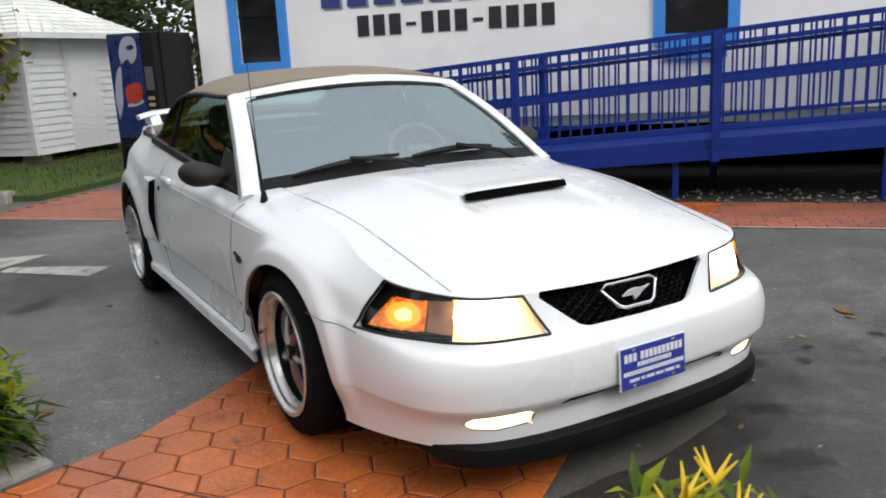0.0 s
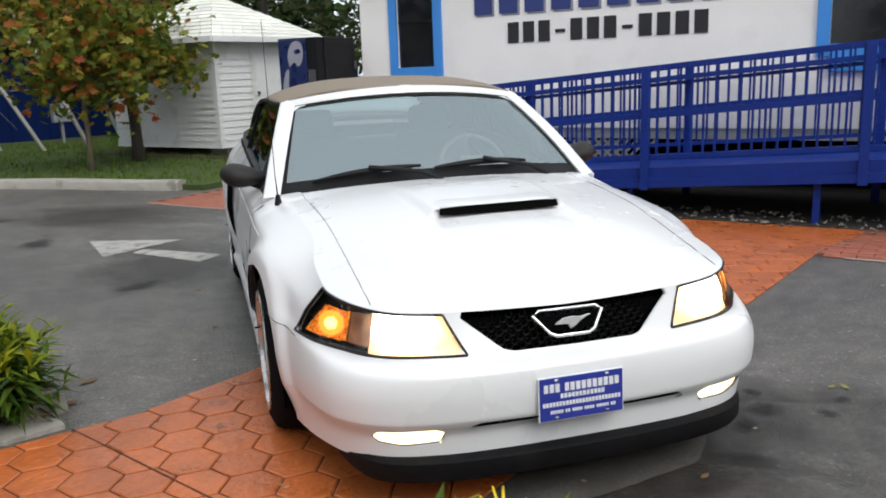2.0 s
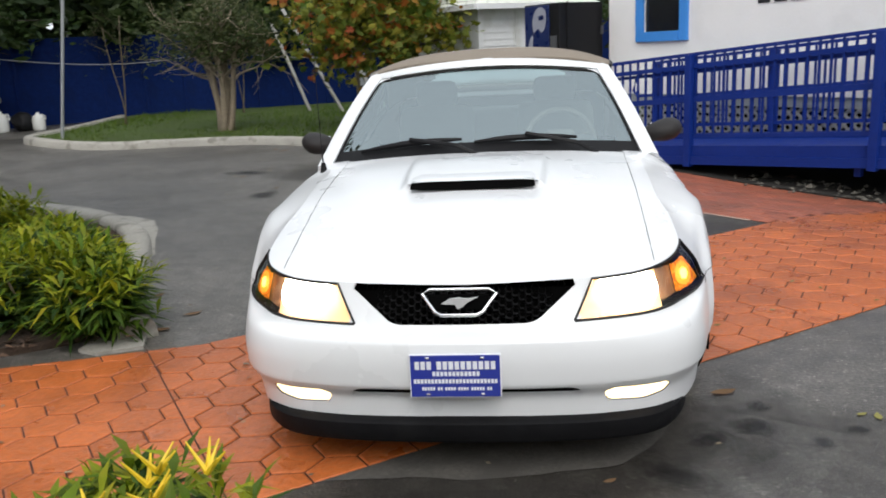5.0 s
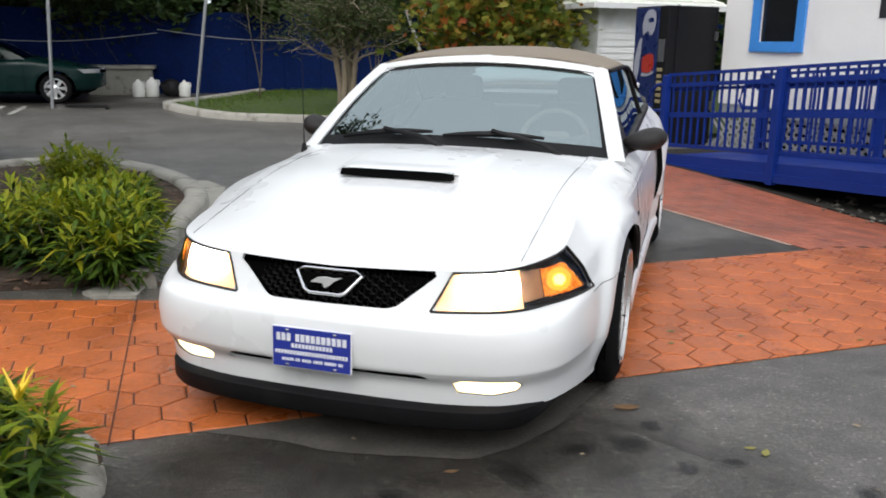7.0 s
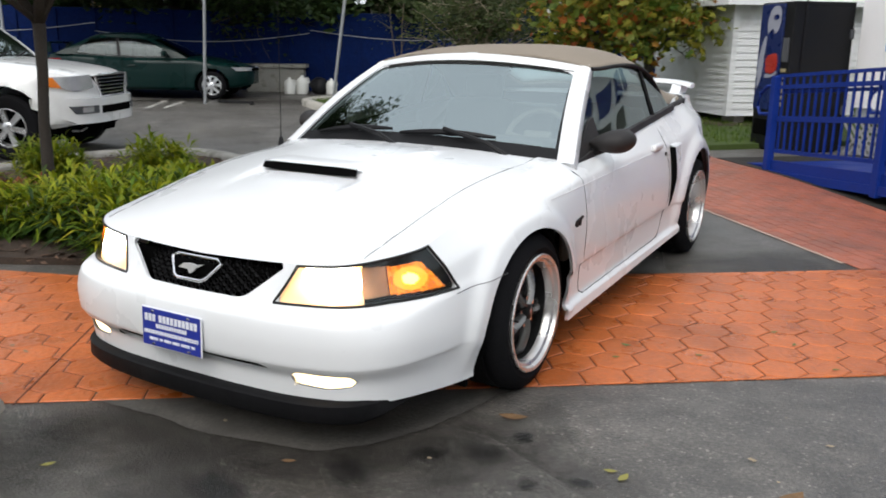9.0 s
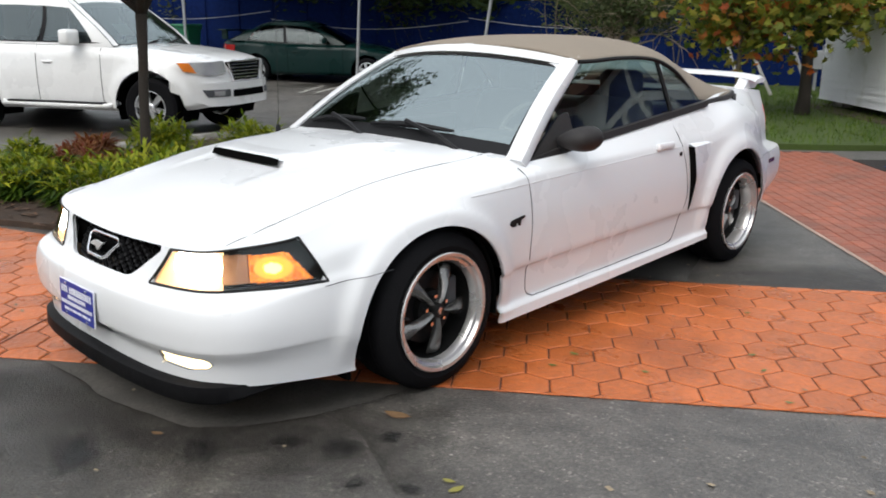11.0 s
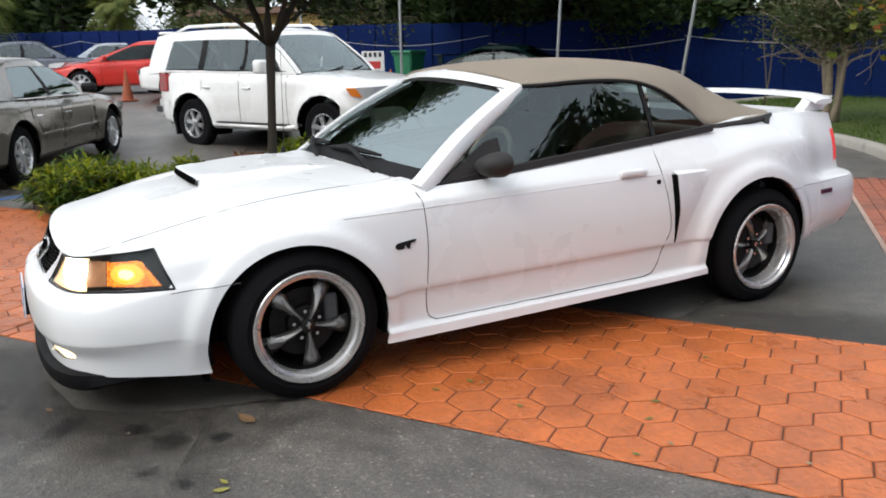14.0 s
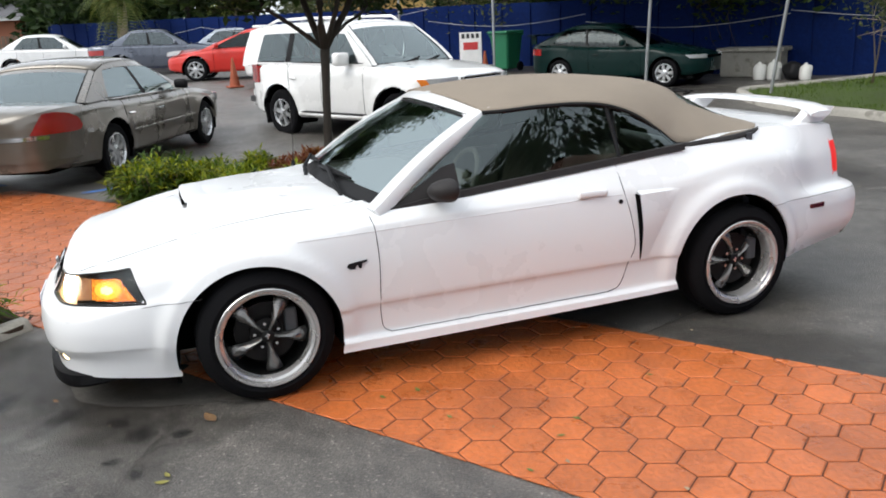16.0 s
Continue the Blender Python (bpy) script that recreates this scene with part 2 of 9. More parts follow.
def asphalt():
    m, nt, b = nodes_of("worn_asphalt")
    n, l = nt.nodes, nt.links
    co = n.new("ShaderNodeTexCoord")
    def noise_at(scale, detail=6, rough=0.6):
        t = n.new("ShaderNodeTexNoise")
        t.inputs["Scale"].default_value, t.inputs["Detail"].default_value, t.inputs["Roughness"].default_value = scale, detail, rough
        l.new(co.outputs["Object"], t.inputs["Vector"])
        return t.outputs["Fac"]
    def ramp(src, stops):
        r = n.new("ShaderNodeValToRGB")
        r.color_ramp.elements[0].position, r.color_ramp.elements[0].color = stops[0][0], (*[stops[0][1]] * 3, 1)
        r.color_ramp.elements[1].position, r.color_ramp.elements[1].color = stops[-1][0], (*[stops[-1][1]] * 3, 1)
        for p, v in stops[1:-1]:
            e = r.color_ramp.elements.new(p)
            e.color = (*[v] * 3, 1)
        l.new(src, r.inputs[0])
        return r.outputs[0]
    def mult(a, b2):
        x = n.new("ShaderNodeMix")
        x.data_type, x.blend_type = "RGBA", "MULTIPLY"
        x.inputs["Factor"].default_value = 1
        l.new(a, x.inputs["A"])
        l.new(b2, x.inputs["B"])
        return x.outputs["Result"]
    base = n.new("ShaderNodeRGB")
    base.outputs[0].default_value = (0.089, 0.081, 0.071, 1)
    b.inputs["Specular IOR Level"].default_value = 1.0
    broad = ramp(noise_at(0.55), [(0.3, 0.72), (0.5, 1.0), (0.7, 1.3)])
    patch = ramp(noise_at(2.3, 8, 0.7), [(0.3, 0.68), (0.5, 1.0), (0.72, 1.3)])
    grit = ramp(noise_at(60, 4, 0.7), [(0.3, 0.5), (0.5, 1.0), (0.7, 1.7)])
    mottle = ramp(noise_at(9, 7, 0.72), [(0.3, 0.58), (0.5, 1.0), (0.7, 1.42)])
    oil = ramp(noise_at(3.1, 3, 0.5), [(0.26, 0.65), (0.33, 1.0)])
    vor = n.new("ShaderNodeTexVoronoi")
    vor.inputs["Scale"].default_value = 105
    l.new(co.outputs["Object"], vor.inputs["Vector"])
    stones = ramp(vor.outputs["Distance"], [(0.0, 1.5), (0.18, 1.0), (0.6, 0.85)])
    specks = ramp(vor.outputs["Color"], [(0.82, 1.0), (0.9, 2.4)])
    c = base.outputs[0]
    for k in (broad, patch, mottle, grit, oil, stones, specks):
        c = mult(c, k)
    l.new(c, b.inputs["Base Color"])
    rr = n.new("ShaderNodeMapRange")
    rr.inputs["From Min"].default_value, rr.inputs["From Max"].default_value = 0.35, 0.65
    rr.inputs["To Min"].default_value, rr.inputs["To Max"].default_value = 0.34, 0.58
    l.new(noise_at(0.9), rr.inputs["Value"])
    l.new(rr.outputs[0], b.inputs["Roughness"])
    bp = n.new("ShaderNodeBump")
    bp.inputs["Strength"].default_value, bp.inputs["Distance"].default_value = 0.5, 0.006
    l.new(vor.outputs["Distance"], bp.inputs["Height"])
    l.new(bp.outputs[0], b.inputs["Normal"])
    return m


ASPHALT = asphalt()
GRASS_SOIL = surface("turf_soil", (0.042, 0.068, 0.009), 0.95, vary=0.4, scale=1.2, fine=40, bump=0.6)
MULCH = surface("bark_mulch", (0.045, 0.028, 0.018), 0.95, vary=0.5, scale=8, fine=60, bump=1.0)
CONCRETE = surface("kerb_concrete", (0.31, 0.295, 0.26), 0.85, vary=0.22, scale=3, fine=50, bump=0.3, dirt=((0.13, 0.12, 0.1), 5, 0.55, 0.7))
# brown soil and gravel, its colour darkened further for the ramp's shade
GRAVEL_BED = surface("shaded_gravel_bed", (0.018, 0.015, 0.012), 0.95, vary=0.4, scale=5, fine=60, bump=1.0)
STONE = surface("gravel_stone", (0.13, 0.12, 0.1), 0.9, vary=0.2, island=0.5)
PAVER_RED = surface("stamped_orange_concrete", (0.48, 0.128, 0.034), 0.32, vary=0.26, scale=5.0, fine=38, bump=0.6, objvary=0.1, dirt=((0.28, 0.075, 0.022), 1.6, 0.5, 0.6))
PAVER_JOINT = surface("dark_paver_joint", (0.085, 0.027, 0.014), 0.85, vary=0.3, scale=6, bump=0.3)
BRICK_RED = surface("red_brick_paver", (0.32, 0.098, 0.055), 0.5, vary=0.3, scale=7, fine=60, bump=0.4, objvary=0.16, dirt=((0.15, 0.062, 0.042), 2.2, 0.5, 0.6))
ROAD_PAINT = surface("worn_white_paint", (0.36, 0.35, 0.32), 0.75, vary=0.2, scale=5, fine=50, dirt=((0.16, 0.155, 0.15), 9, 0.52, 0.8))
B_LO_, B_HI_ = -0.55, 1.05
BLUE_LINE = surface("blue_line_paint", (0.06, 0.16, 0.42), 0.75, vary=0.25, scale=6, fine=60, dirt=((0.1, 0.1, 0.11), 7, 0.5, 0.8))


def sheet(name, xs, ys, f, material, dz=0.0, keep=None, label="", category="", kind="structure"):
    verts = [(x, y, gz(x, y) + dz) for y in ys for x in xs]
    w = len(xs)
    faces = []
    for j in range(len(ys) - 1):
        for i in range(w - 1):
            faces.append((j * w + i, j * w + i + 1, (j + 1) * w + i + 1, (j + 1) * w + i))
    ob = link_mesh(name, verts, faces, material, smooth=True)
    return tagged(ob, label, category, kind=kind)


axis_x = [-900, -300, -120, -70] + [-45 + 0.75 * i for i in range(0, 40)] + [-15 + 0.3 * i for i in range(0, 90)] + [12, 15, 20, 30, 60, 120, 300, 900]
axis_y = [-900, -300, -120, -60, -30, -18, -12] + [-9 + 0.3 * i for i in range(0, 100)] + [21 + 1.5 * i for i in range(0, 10)] + [40, 60, 120, 300, 900]
sheet("ground", axis_x, axis_y, gz, ASPHALT, label="dark grey worn asphalt yard with stains and grit", category="ground")


def patch_prism(name, poly, top, material, label, category, base=-0.3, kind="structure", bev=0.0):
    """A low slab over a plan polygon that follows the ground."""
    bm = bmesh.new()
    up = [bm.verts.new((x, y, gz(x, y) + top)) for x, y in poly]
    dn = [bm.verts.new((x, y, gz(x, y) + base)) for x, y in poly]
    bm.faces.new(up)
    for i in range(len(poly)):
        j = (i + 1) % len(poly)
        bm.faces.new((up[i], dn[i], dn[j], up[j]))
    bmesh.ops.triangulate(bm, faces=[f for f in bm.faces if len(f.verts) > 4])
    return tagged(part(name, bm, material), label, category, kind=kind)


def kerb(name, pts, width, height, label, closed=False, base=0.06):
    """A kerb with a rounded top swept along plan points."""
    prof = [(-width / 2, -base), (-width / 2, height - 0.035), (-width / 2 + 0.03, height - 0.006), (0, height), (width / 2 - 0.03, height - 0.006), (width / 2, height - 0.04), (width / 2 + 0.015, -base)]
    bm = bmesh.new()
    n = len(pts)
    rings = []
    for i in range(n):
        a = pts[i - 1] if (i or closed) else pts[i]
        b = pts[(i + 1) % n] if (i < n - 1 or closed) else pts[i]
        d = Vector((b[0] - a[0], b[1] - a[1])).normalized()
        s = Vector((d.y, -d.x))
        x, y = pts[i]
        rings.append([bm.verts.new((x + s.x * o, y + s.y * o, gz(x, y) + h + 0.006 * noise.noise((x * 3, y * 3, o * 20)))) for o, h in prof])
    for i in range(n if closed else n - 1):
        r0, r1 = rings[i], rings[(i + 1) % n]
        for k in range(len(prof) - 1):
            bm.faces.new((r0[k], r0[k + 1], r1[k + 1], r1[k]))
    if not closed:
        bm.faces.new(rings[0])
        bm.faces.new(rings[-1])
    ob = tagged(part(name, bm, CONCRETE), label, "kerb", kind="structure")
    return soft_edges(ob, 50)


# grass island at the back of the yard
GRASS_EDGE = spline([(-1.45, 7.75), (-2.2, 8.25), (-3.2, 8.95), (-4.3, 9.5), (-5.4, 9.65), (-6.6, 9.55), (-7.8, 9.6), (-8.6, 9.95), (-8.95, 10.6), (-9.1, 12.0), (-9.6, 15.0)], 5)
kerb("kerb_grass", [tuple(p) for p in GRASS_EDGE], 0.2, 0.13, "weathered concrete kerb round the lawn")
lawn = [tuple(p) for p in GRASS_EDGE] + [(-9.8, 18.2), (-5.2, 21.2), (2.5, 24.0), (4.0, 16.0), (1.1, 9.9), (-0.35, 8.3), (-1.2, 7.55)]
patch_prism("lawn", lawn, 0.07, GRASS_SOIL, "green patchy lawn behind the kerb", "lawn")

# planting beds
BED_A = [(-1.72, 0.18), (-2.05, 0.8), (-2.5, 1.75), (-3.0, 2.7), (-3.65, 3.35), (-4.4, 3.85), (-5.2, 4.05), (-5.9, 3.75), (-6.2, 2.9), (-5.95, 1.5), (-5.5, 0.2), (-5.05, -0.75), (-4.6, -1.0), (-3.4, -0.5), (-2.3, -0.05)]
BED_B = [(-0.76, -1.22), (-0.46, -1.55), (-0.62, -2.05), (-1.15, -2.35), (-1.9, -2.45), (-2.6, -2.3), (-2.2, -2.0), (-1.5, -1.72)]


def ring(poly, sub=4):
    c = np.array(poly, float)
    n = len(c)
    out = []
    for i in range(n):
        p0, p1, p2, p3 = c[i - 1], c[i], c[(i + 1) % n], c[(i + 2) % n]
        for k in range(sub):
            t = k / sub
            out.append(tuple(0.5 * (2 * p1 + (p2 - p0) * t + (2 * p0 - 5 * p1 + 4 * p2 - p3) * t * t + (3 * p1 - p0 - 3 * p2 + p3) * t**3)))
    return out


def shrink(poly, d):
    c = np.array(poly)
    n = len(c)
    out = []
    for i in range(n):
        t = c[(i + 1) % n] - c[i - 1]
        t = t / np.linalg.norm(t)
        out.append((c[i][0] - t[1] * d, c[i][1] + t[0] * d))
    return out


kerb("kerb_bed_back", [tuple(p) for p in spline([(-1.8, 0.34), (-1.95, 0.56), (-2.16, 0.85), (-2.52, 1.7), (-2.98, 2.62), (-3.62, 3.28), (-4.4, 3.77), (-5.2, 3.97), (-5.85, 3.67), (-6.12, 2.9), (-5.88, 1.5), (-5.43, 0.2), (-5.0, -0.68)], 5)], 0.19, 0.11, "grey concrete kerb round a planting bed")
kerb("kerb_bed_front", [tuple(p) for p in spline([(-2.45, -2.24), (-1.9, -2.38), (-1.15, -2.28), (-0.68, -2.0), (-0.54, -1.58), (-0.76, -1.3)], 5)], 0.14, 0.07, "stained concrete kerb of the bed by the drive")
patch_prism("soil_bed_back", shrink(ring([(-2.0, 0.34)] + BED_A[1:-1] + [(-2.4, 0.02)]), 0.06), 0.045, MULCH, "dark bark mulch in a planting bed", "soil")
patch_prism("soil_bed_front", shrink(ring(BED_B[::-1]), 0.06), 0.045, MULCH, "dark bark mulch in the bed by the drive", "soil")
patch_prism("kerb_corner", [(-1.7, 0.2), (-1.76, 0.36), (-1.9, 0.6), (-2.0, 0.66), (-1.98, 0.4), (-2.02, 0.16), (-1.9, 0.11)], 0.018, CONCRETE, "pale stained concrete corner of the bed", "kerb")

# worn arrow on the asphalt
def flat_mark(name, polys, material, label):
    bm = bmesh.new()
    for poly in polys:
        bm.faces.new([bm.verts.new((x, y, gz(x, y) + 0.005)) for x, y in poly])
    return tagged(part(name, bm, material), label, "road marking", kind="structure")


flat_mark("road_arrow", [[(-2.16, 4.52), (-1.95, 3.72), (-1.7, 3.95), (-1.36, 4.22)], [(-1.66, 3.93), (-1.74, 3.8), (-1.2, 3.2), (-1.02, 3.42)]], ROAD_PAINT, "worn white arrow painted on the asphalt")
flat_mark("bay_line", [[(-10.44, 7.61), (-10.52, 7.55), (-11.82, 9.14), (-11.74, 9.2)]], ROAD_PAINT, "faded white parking bay line")
flat_mark("bay_line", [[(-10.19, 7.81), (-10.27, 7.75), (-11.4, 9.26), (-11.32, 9.32)]], ROAD_PAINT, "faded white parking bay line")
flat_mark("blue_bay_line", [[(-4.9, -1.35), (-4.82, -1.5), (-7.2, -2.75), (-7.3, -2.6)]], BLUE_LINE, "faded blue parking line on asphalt")
flat_mark("blue_bay_line", [[(-5.45, -1.35), (-5.33, -1.35), (-5.6, -0.6), (-5.75, -0.6)]], BLUE_LINE, "faded blue parking line on asphalt")
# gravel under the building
patch_prism("gravel_strip", [(NX * -5.0 + DX * u, NY * -5.0 + DY * u) for u in (-5.6, -4.2, -2.6, -1, 1, 3, 6)] + [(NX * -9 + DX * u, NY * -9 + DY * u) for u in (6, 3, 1, -1, -3, -5.6)], 0.01, GRAVEL_BED, "dark gravel and soil under the ramp, darkened further for shade", "gravel")

flat_mark("concrete_patch", [[(-3.95, 3.52), (-3.5, 3.2), (-3.0, 2.55), (-2.5, 1.6), (-2.25, 1.0), (-2.3, 1.22), (-2.36, 1.5), (-2.52, 1.75), (-2.58, 2.14), (-2.8, 2.6), (-2.96, 2.98), (-3.2, 3.4), (-3.57, 3.66)]], CONCRETE, "pale concrete patch beside the bed kerb")

# ---- building, ramp, shed, fence ----
# unseen plain wall, added behind the camera to shade the bumper and ramp
tagged(part("shade_wall_south", boxed((-1.0, -8.0, 1.65), (19, 0.25, 3.9), 0.01), surface("shade_wall_render", (0.3, 0.28, 0.25), 0.9, vary=0.2, scale=1.5)), "plain grey-brown wall added out of view to shade the yard", "wall", kind="structure")
STUCCO = surface("white_painted_wall", (0.92, 0.9, 0.865), 0.8, vary=0.05, scale=1.5, fine=80, bump=0.2, dirt=((0.8, 0.78, 0.74), 1.3, 0.56, 0.5))
BLUE_TRIM = surface("bright_blue_trim", (0.05, 0.27, 0.72), 0.5, vary=0.08, scale=4)
RAIL_BLUE = surface("ramp_blue_enamel", (0.005, 0.026, 0.2), 0.5, vary=0.14, scale=3, fine=30, bump=0.1, spec=0.25)
DARK_PANE = surface("dark_window_pane", (0.012, 0.013, 0.014), 0.12, vary=0.2, bump=0)
NAVY_INK = surface("navy_lettering", (0.03, 0.05, 0.2), 0.6)
BLACK_INK = surface("black_lettering", (0.02, 0.02, 0.022), 0.6)
GREY_INK = surface("grey_letter_shadow", (0.3, 0.31, 0.36), 0.6)
SIDING = surface("white_lap_siding", (0.7, 0.71, 0.72), 0.7, vary=0.06, scale=2, fine=30, bump=0.1, dirt=((0.5, 0.5, 0.47), 2, 0.55, 0.6))
SHINGLE = surface("pale_green_shingle", (0.7, 0.71, 0.65), 0.85, vary=0.15, scale=2, fine=50, bump=0.4, island=0.08)
FENCE_BLUE = surface("fence_blue_paint", (0.004, 0.014, 0.075), 0.85, vary=0.3, scale=0.8, fine=14, bump=0.2, spec=0.08, dirt=((0.006, 0.012, 0.04), 0.6, 0.5, 0.7))
GALV = surface("galvanised_tube", (0.34, 0.35, 0.36), 0.5, 0.6, vary=0.1)
LATTICE = surface("grey_white_lattice", (0.36, 0.36, 0.35), 0.8)


def facade(u, off, z):
    """A place from metres along the front, its distance, and height."""
    return Vector((NX * -off + DX * u, NY * -off + DY * u, z))


F = Matrix(((DX, -NX, 0, 0), (DY, -NY, 0, 0), (0, 0, 1, 0), (0, 0, 0, 1)))    # x along the front, y into the building
WALL = 6.95

building = thing("office_building", label="white single-storey office trailer with blue window trim", category="building")
def wall_with_holes(u0, u1, z0, z1, holes, y0, y1):
    bm = bmesh.new()
    us = sorted({u0, u1, *[h[0] for h in holes], *[h[1] for h in holes]})
    zs = sorted({z0, z1, *[h[2] for h in holes], *[h[3] for h in holes]})
    for a, b in zip(us, us[1:]):
        for c, d in zip(zs, zs[1:]):
            mu, mz = (a + b) / 2, (c + d) / 2
            if any(h[0] < mu < h[1] and h[2] < mz < h[3] for h in holes):
                continue
            box(bm, ((a + b) / 2, (y0 + y1) / 2, (c + d) / 2), (b - a, y1 - y0, d - c), F)
    bmesh.ops.remove_doubles(bm, verts=bm.verts, dist=1e-4)
    return bm


WIN = [(-5.17, -4.56, 1.43, 2.75), (0.43, 1.12, 1.5, 2.75)]
part("wall", wall_with_holes(-5.82, 9.0, 0.6, 3.0, WIN, WALL, WALL + 0.14), STUCCO, building)
part("side_wall", boxed((-5.75, WALL + 3.2, 1.8), (0.14, 6.12, 2.4), 0, F), STUCCO, building)
part("roof", boxed((1.6, WALL + 3.1, 3.08), (15.3, 6.9, 0.16), 0.02, F), surface("brown_roof_edge", (0.2, 0.09, 0.06), 0.7), building)
part("floor_frame", boxed((1.6, WALL + 0.27, 0.535), (14.7, 0.5, 0.13), 0, F), surface("grey_floor_skirt", (0.33, 0.35, 0.34), 0.8), building)
for k, (a, b, c, d) in enumerate(WIN):
    t = 0.13
    win = part("window", boxed(((a + b) / 2, WALL + 0.035, (c + d) / 2), (b - a, 0.02, d - c), 0, F), DARK_PANE, building, "dark window pane in a bright blue surround")
    for nm, ctr, sz in (("frame_side", (a - t / 2, WALL - 0.015, (c + d) / 2), (t, 0.05, d - c + 2 * t)), ("frame_side", (b + t / 2, WALL - 0.015, (c + d) / 2), (t, 0.05, d - c + 2 * t)), ("frame_top", ((a + b) / 2, WALL - 0.015, d + t / 2), (b - a, 0.05, t)), ("sill", ((a + b) / 2, WALL - 0.02, c - t / 2 - (0.08 if k else 0)), (b - a, 0.06, t + (0.16 if k else 0)))):
        part(nm, boxed(ctr, sz, 0.006, F), BLUE_TRIM, win)
    part("sash_bar", boxed(((a + b) / 2, WALL + 0.022, c + 0.62), (b - a, 0.02, 0.03), 0, F), BLACK_PLASTIC, win)

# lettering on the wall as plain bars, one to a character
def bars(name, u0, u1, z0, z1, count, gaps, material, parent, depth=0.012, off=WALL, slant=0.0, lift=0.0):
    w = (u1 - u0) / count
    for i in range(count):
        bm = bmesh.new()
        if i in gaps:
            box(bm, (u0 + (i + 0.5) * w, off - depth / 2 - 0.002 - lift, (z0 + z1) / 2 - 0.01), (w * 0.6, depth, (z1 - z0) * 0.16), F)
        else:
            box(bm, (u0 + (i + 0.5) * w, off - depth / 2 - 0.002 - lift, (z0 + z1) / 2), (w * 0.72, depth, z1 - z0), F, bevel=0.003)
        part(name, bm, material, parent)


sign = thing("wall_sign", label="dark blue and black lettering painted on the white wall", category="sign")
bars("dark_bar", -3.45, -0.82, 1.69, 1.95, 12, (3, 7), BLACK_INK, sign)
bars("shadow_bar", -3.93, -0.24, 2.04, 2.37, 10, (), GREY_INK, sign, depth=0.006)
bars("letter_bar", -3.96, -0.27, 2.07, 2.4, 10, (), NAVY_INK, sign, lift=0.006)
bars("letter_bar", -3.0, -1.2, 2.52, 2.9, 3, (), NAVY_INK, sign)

# lattice skirt below the wall
skirt = thing("lattice_skirt", label="weathered white diagonal lattice below the building", category="lattice")
for k in range(0, 36):
    u = -5.75 + k * 0.115
    for s in (-1, 1):
        part("slat", boxed((0, 0, 0), (0.035, 0.008, 0.82), 0, F @ Matrix.Translation((u, WALL + 0.045 + 0.008 * s, 0.18)) @ Matrix.Rotation(radians(45 * s), 4, "Y")), LATTICE, skirt)
# black sheet added for the shade below the floor
part("skirt_shade_sheet", boxed((1.6, WALL + 0.62, 0.14), (14.6, 0.04, 0.9), 0, F), BLACK_GAP, skirt)

# access ramp
ramp = thing("access_ramp", label="blue steel wheelchair ramp with railings", category="ramp")
R0, R1 = -4.64, 4.2            # from the foot to the far end
OFF = 5.1
def deck(u):
    return 0.02 + 0.064 * (u - R0)
def top_rail(u):
    return 1.03 + 0.079 * (u - R0)
def sloped(u0, u1, zf, off, th, dp, material, name, parent, zoff=0.0):
    bm = bmesh.new()
    vs = []
    for u in (u0, u1):
        z = zf(u) + zoff
        for o, zz in ((off - dp / 2, z - th / 2), (off + dp / 2, z - th / 2), (off + dp / 2, z + th / 2), (off - dp / 2, z + th / 2)):
            vs.append(bm.verts.new(facade(u, o, zz)))
    for k in range(4):
        bm.faces.new((vs[k], vs[(k + 1) % 4], vs[4 + (k + 1) % 4], vs[4 + k]))
    bm.faces.new(vs[0:4])
    bm.faces.new(vs[4:8])
    return part(name, bm, material, parent)


sloped(R0 - 0.5, R1, deck, OFF + 0.72, 0.05, 1.4, RAIL_BLUE, "deck_plate", ramp)
for off in (OFF, OFF + 1.45):
    sloped(R0, R1, deck, off, 0.19, 0.05, RAIL_BLUE, "side_channel", ramp, 0.0)
    sloped(R0, R1, deck, off - (0.035 if off == OFF else -0.035), 0.085, 0.03, RAIL_BLUE, "channel_flange", ramp, -0.06)
    sloped(R0, R1, top_rail, off, 0.035, 0.035, RAIL_BLUE, "top_rail", ramp)
    sloped(R0, R1, top_rail, off, 0.045, 0.03, RAIL_BLUE, "upper_rail", ramp, -0.12)
    sloped(R0, R1, top_rail, off, 0.058, 0.03, RAIL_BLUE, "middle_rail", ramp, -0.46)
    sloped(R0, R1, deck, off, 0.04, 0.03, RAIL_BLUE, "lower_rail", ramp, 0.2)
    sloped(R0, R1, top_rail, off + (0.07 if off == OFF else -0.07), 0.035, 0.035, RAIL_BLUE, "hand_rail", ramp, -0.17)
    u = R0 + 0.1
    k = 0
    pick = boxed((0, 0, 0), (0.02, 0.02, 1.0), 0)
    pm = bpy.data.meshes.new("picket")
    pick.to_mesh(pm)
    pick.free()
    pm.materials.append(RAIL_BLUE)
    while u < R1:
        lo, hi = deck(u) + 0.18, top_rail(u)
        p = new("picket", pm)
        p.parent = ramp
        p.matrix_world = Matrix.Translation(facade(u, off, (lo + hi) / 2)) @ F @ Matrix.Diagonal((1, 1, hi - lo, 1))
        u += 0.112
for u in (R0, -2.92, -0.95, 1.0, 2.9, R1):
    for off in (OFF, OFF + 1.45):
        g0 = gz(*facade(u, off, 0)[:2]) - 0.03 if off > OFF or u == R0 else deck(u) - 0.125
        part("post", boxed((u, off - (0.03 if off == OFF else -0.03), (g0 + top_rail(u)) / 2), (0.08, 0.08, top_rail(u) - g0), 0.006, F), RAIL_BLUE, ramp)
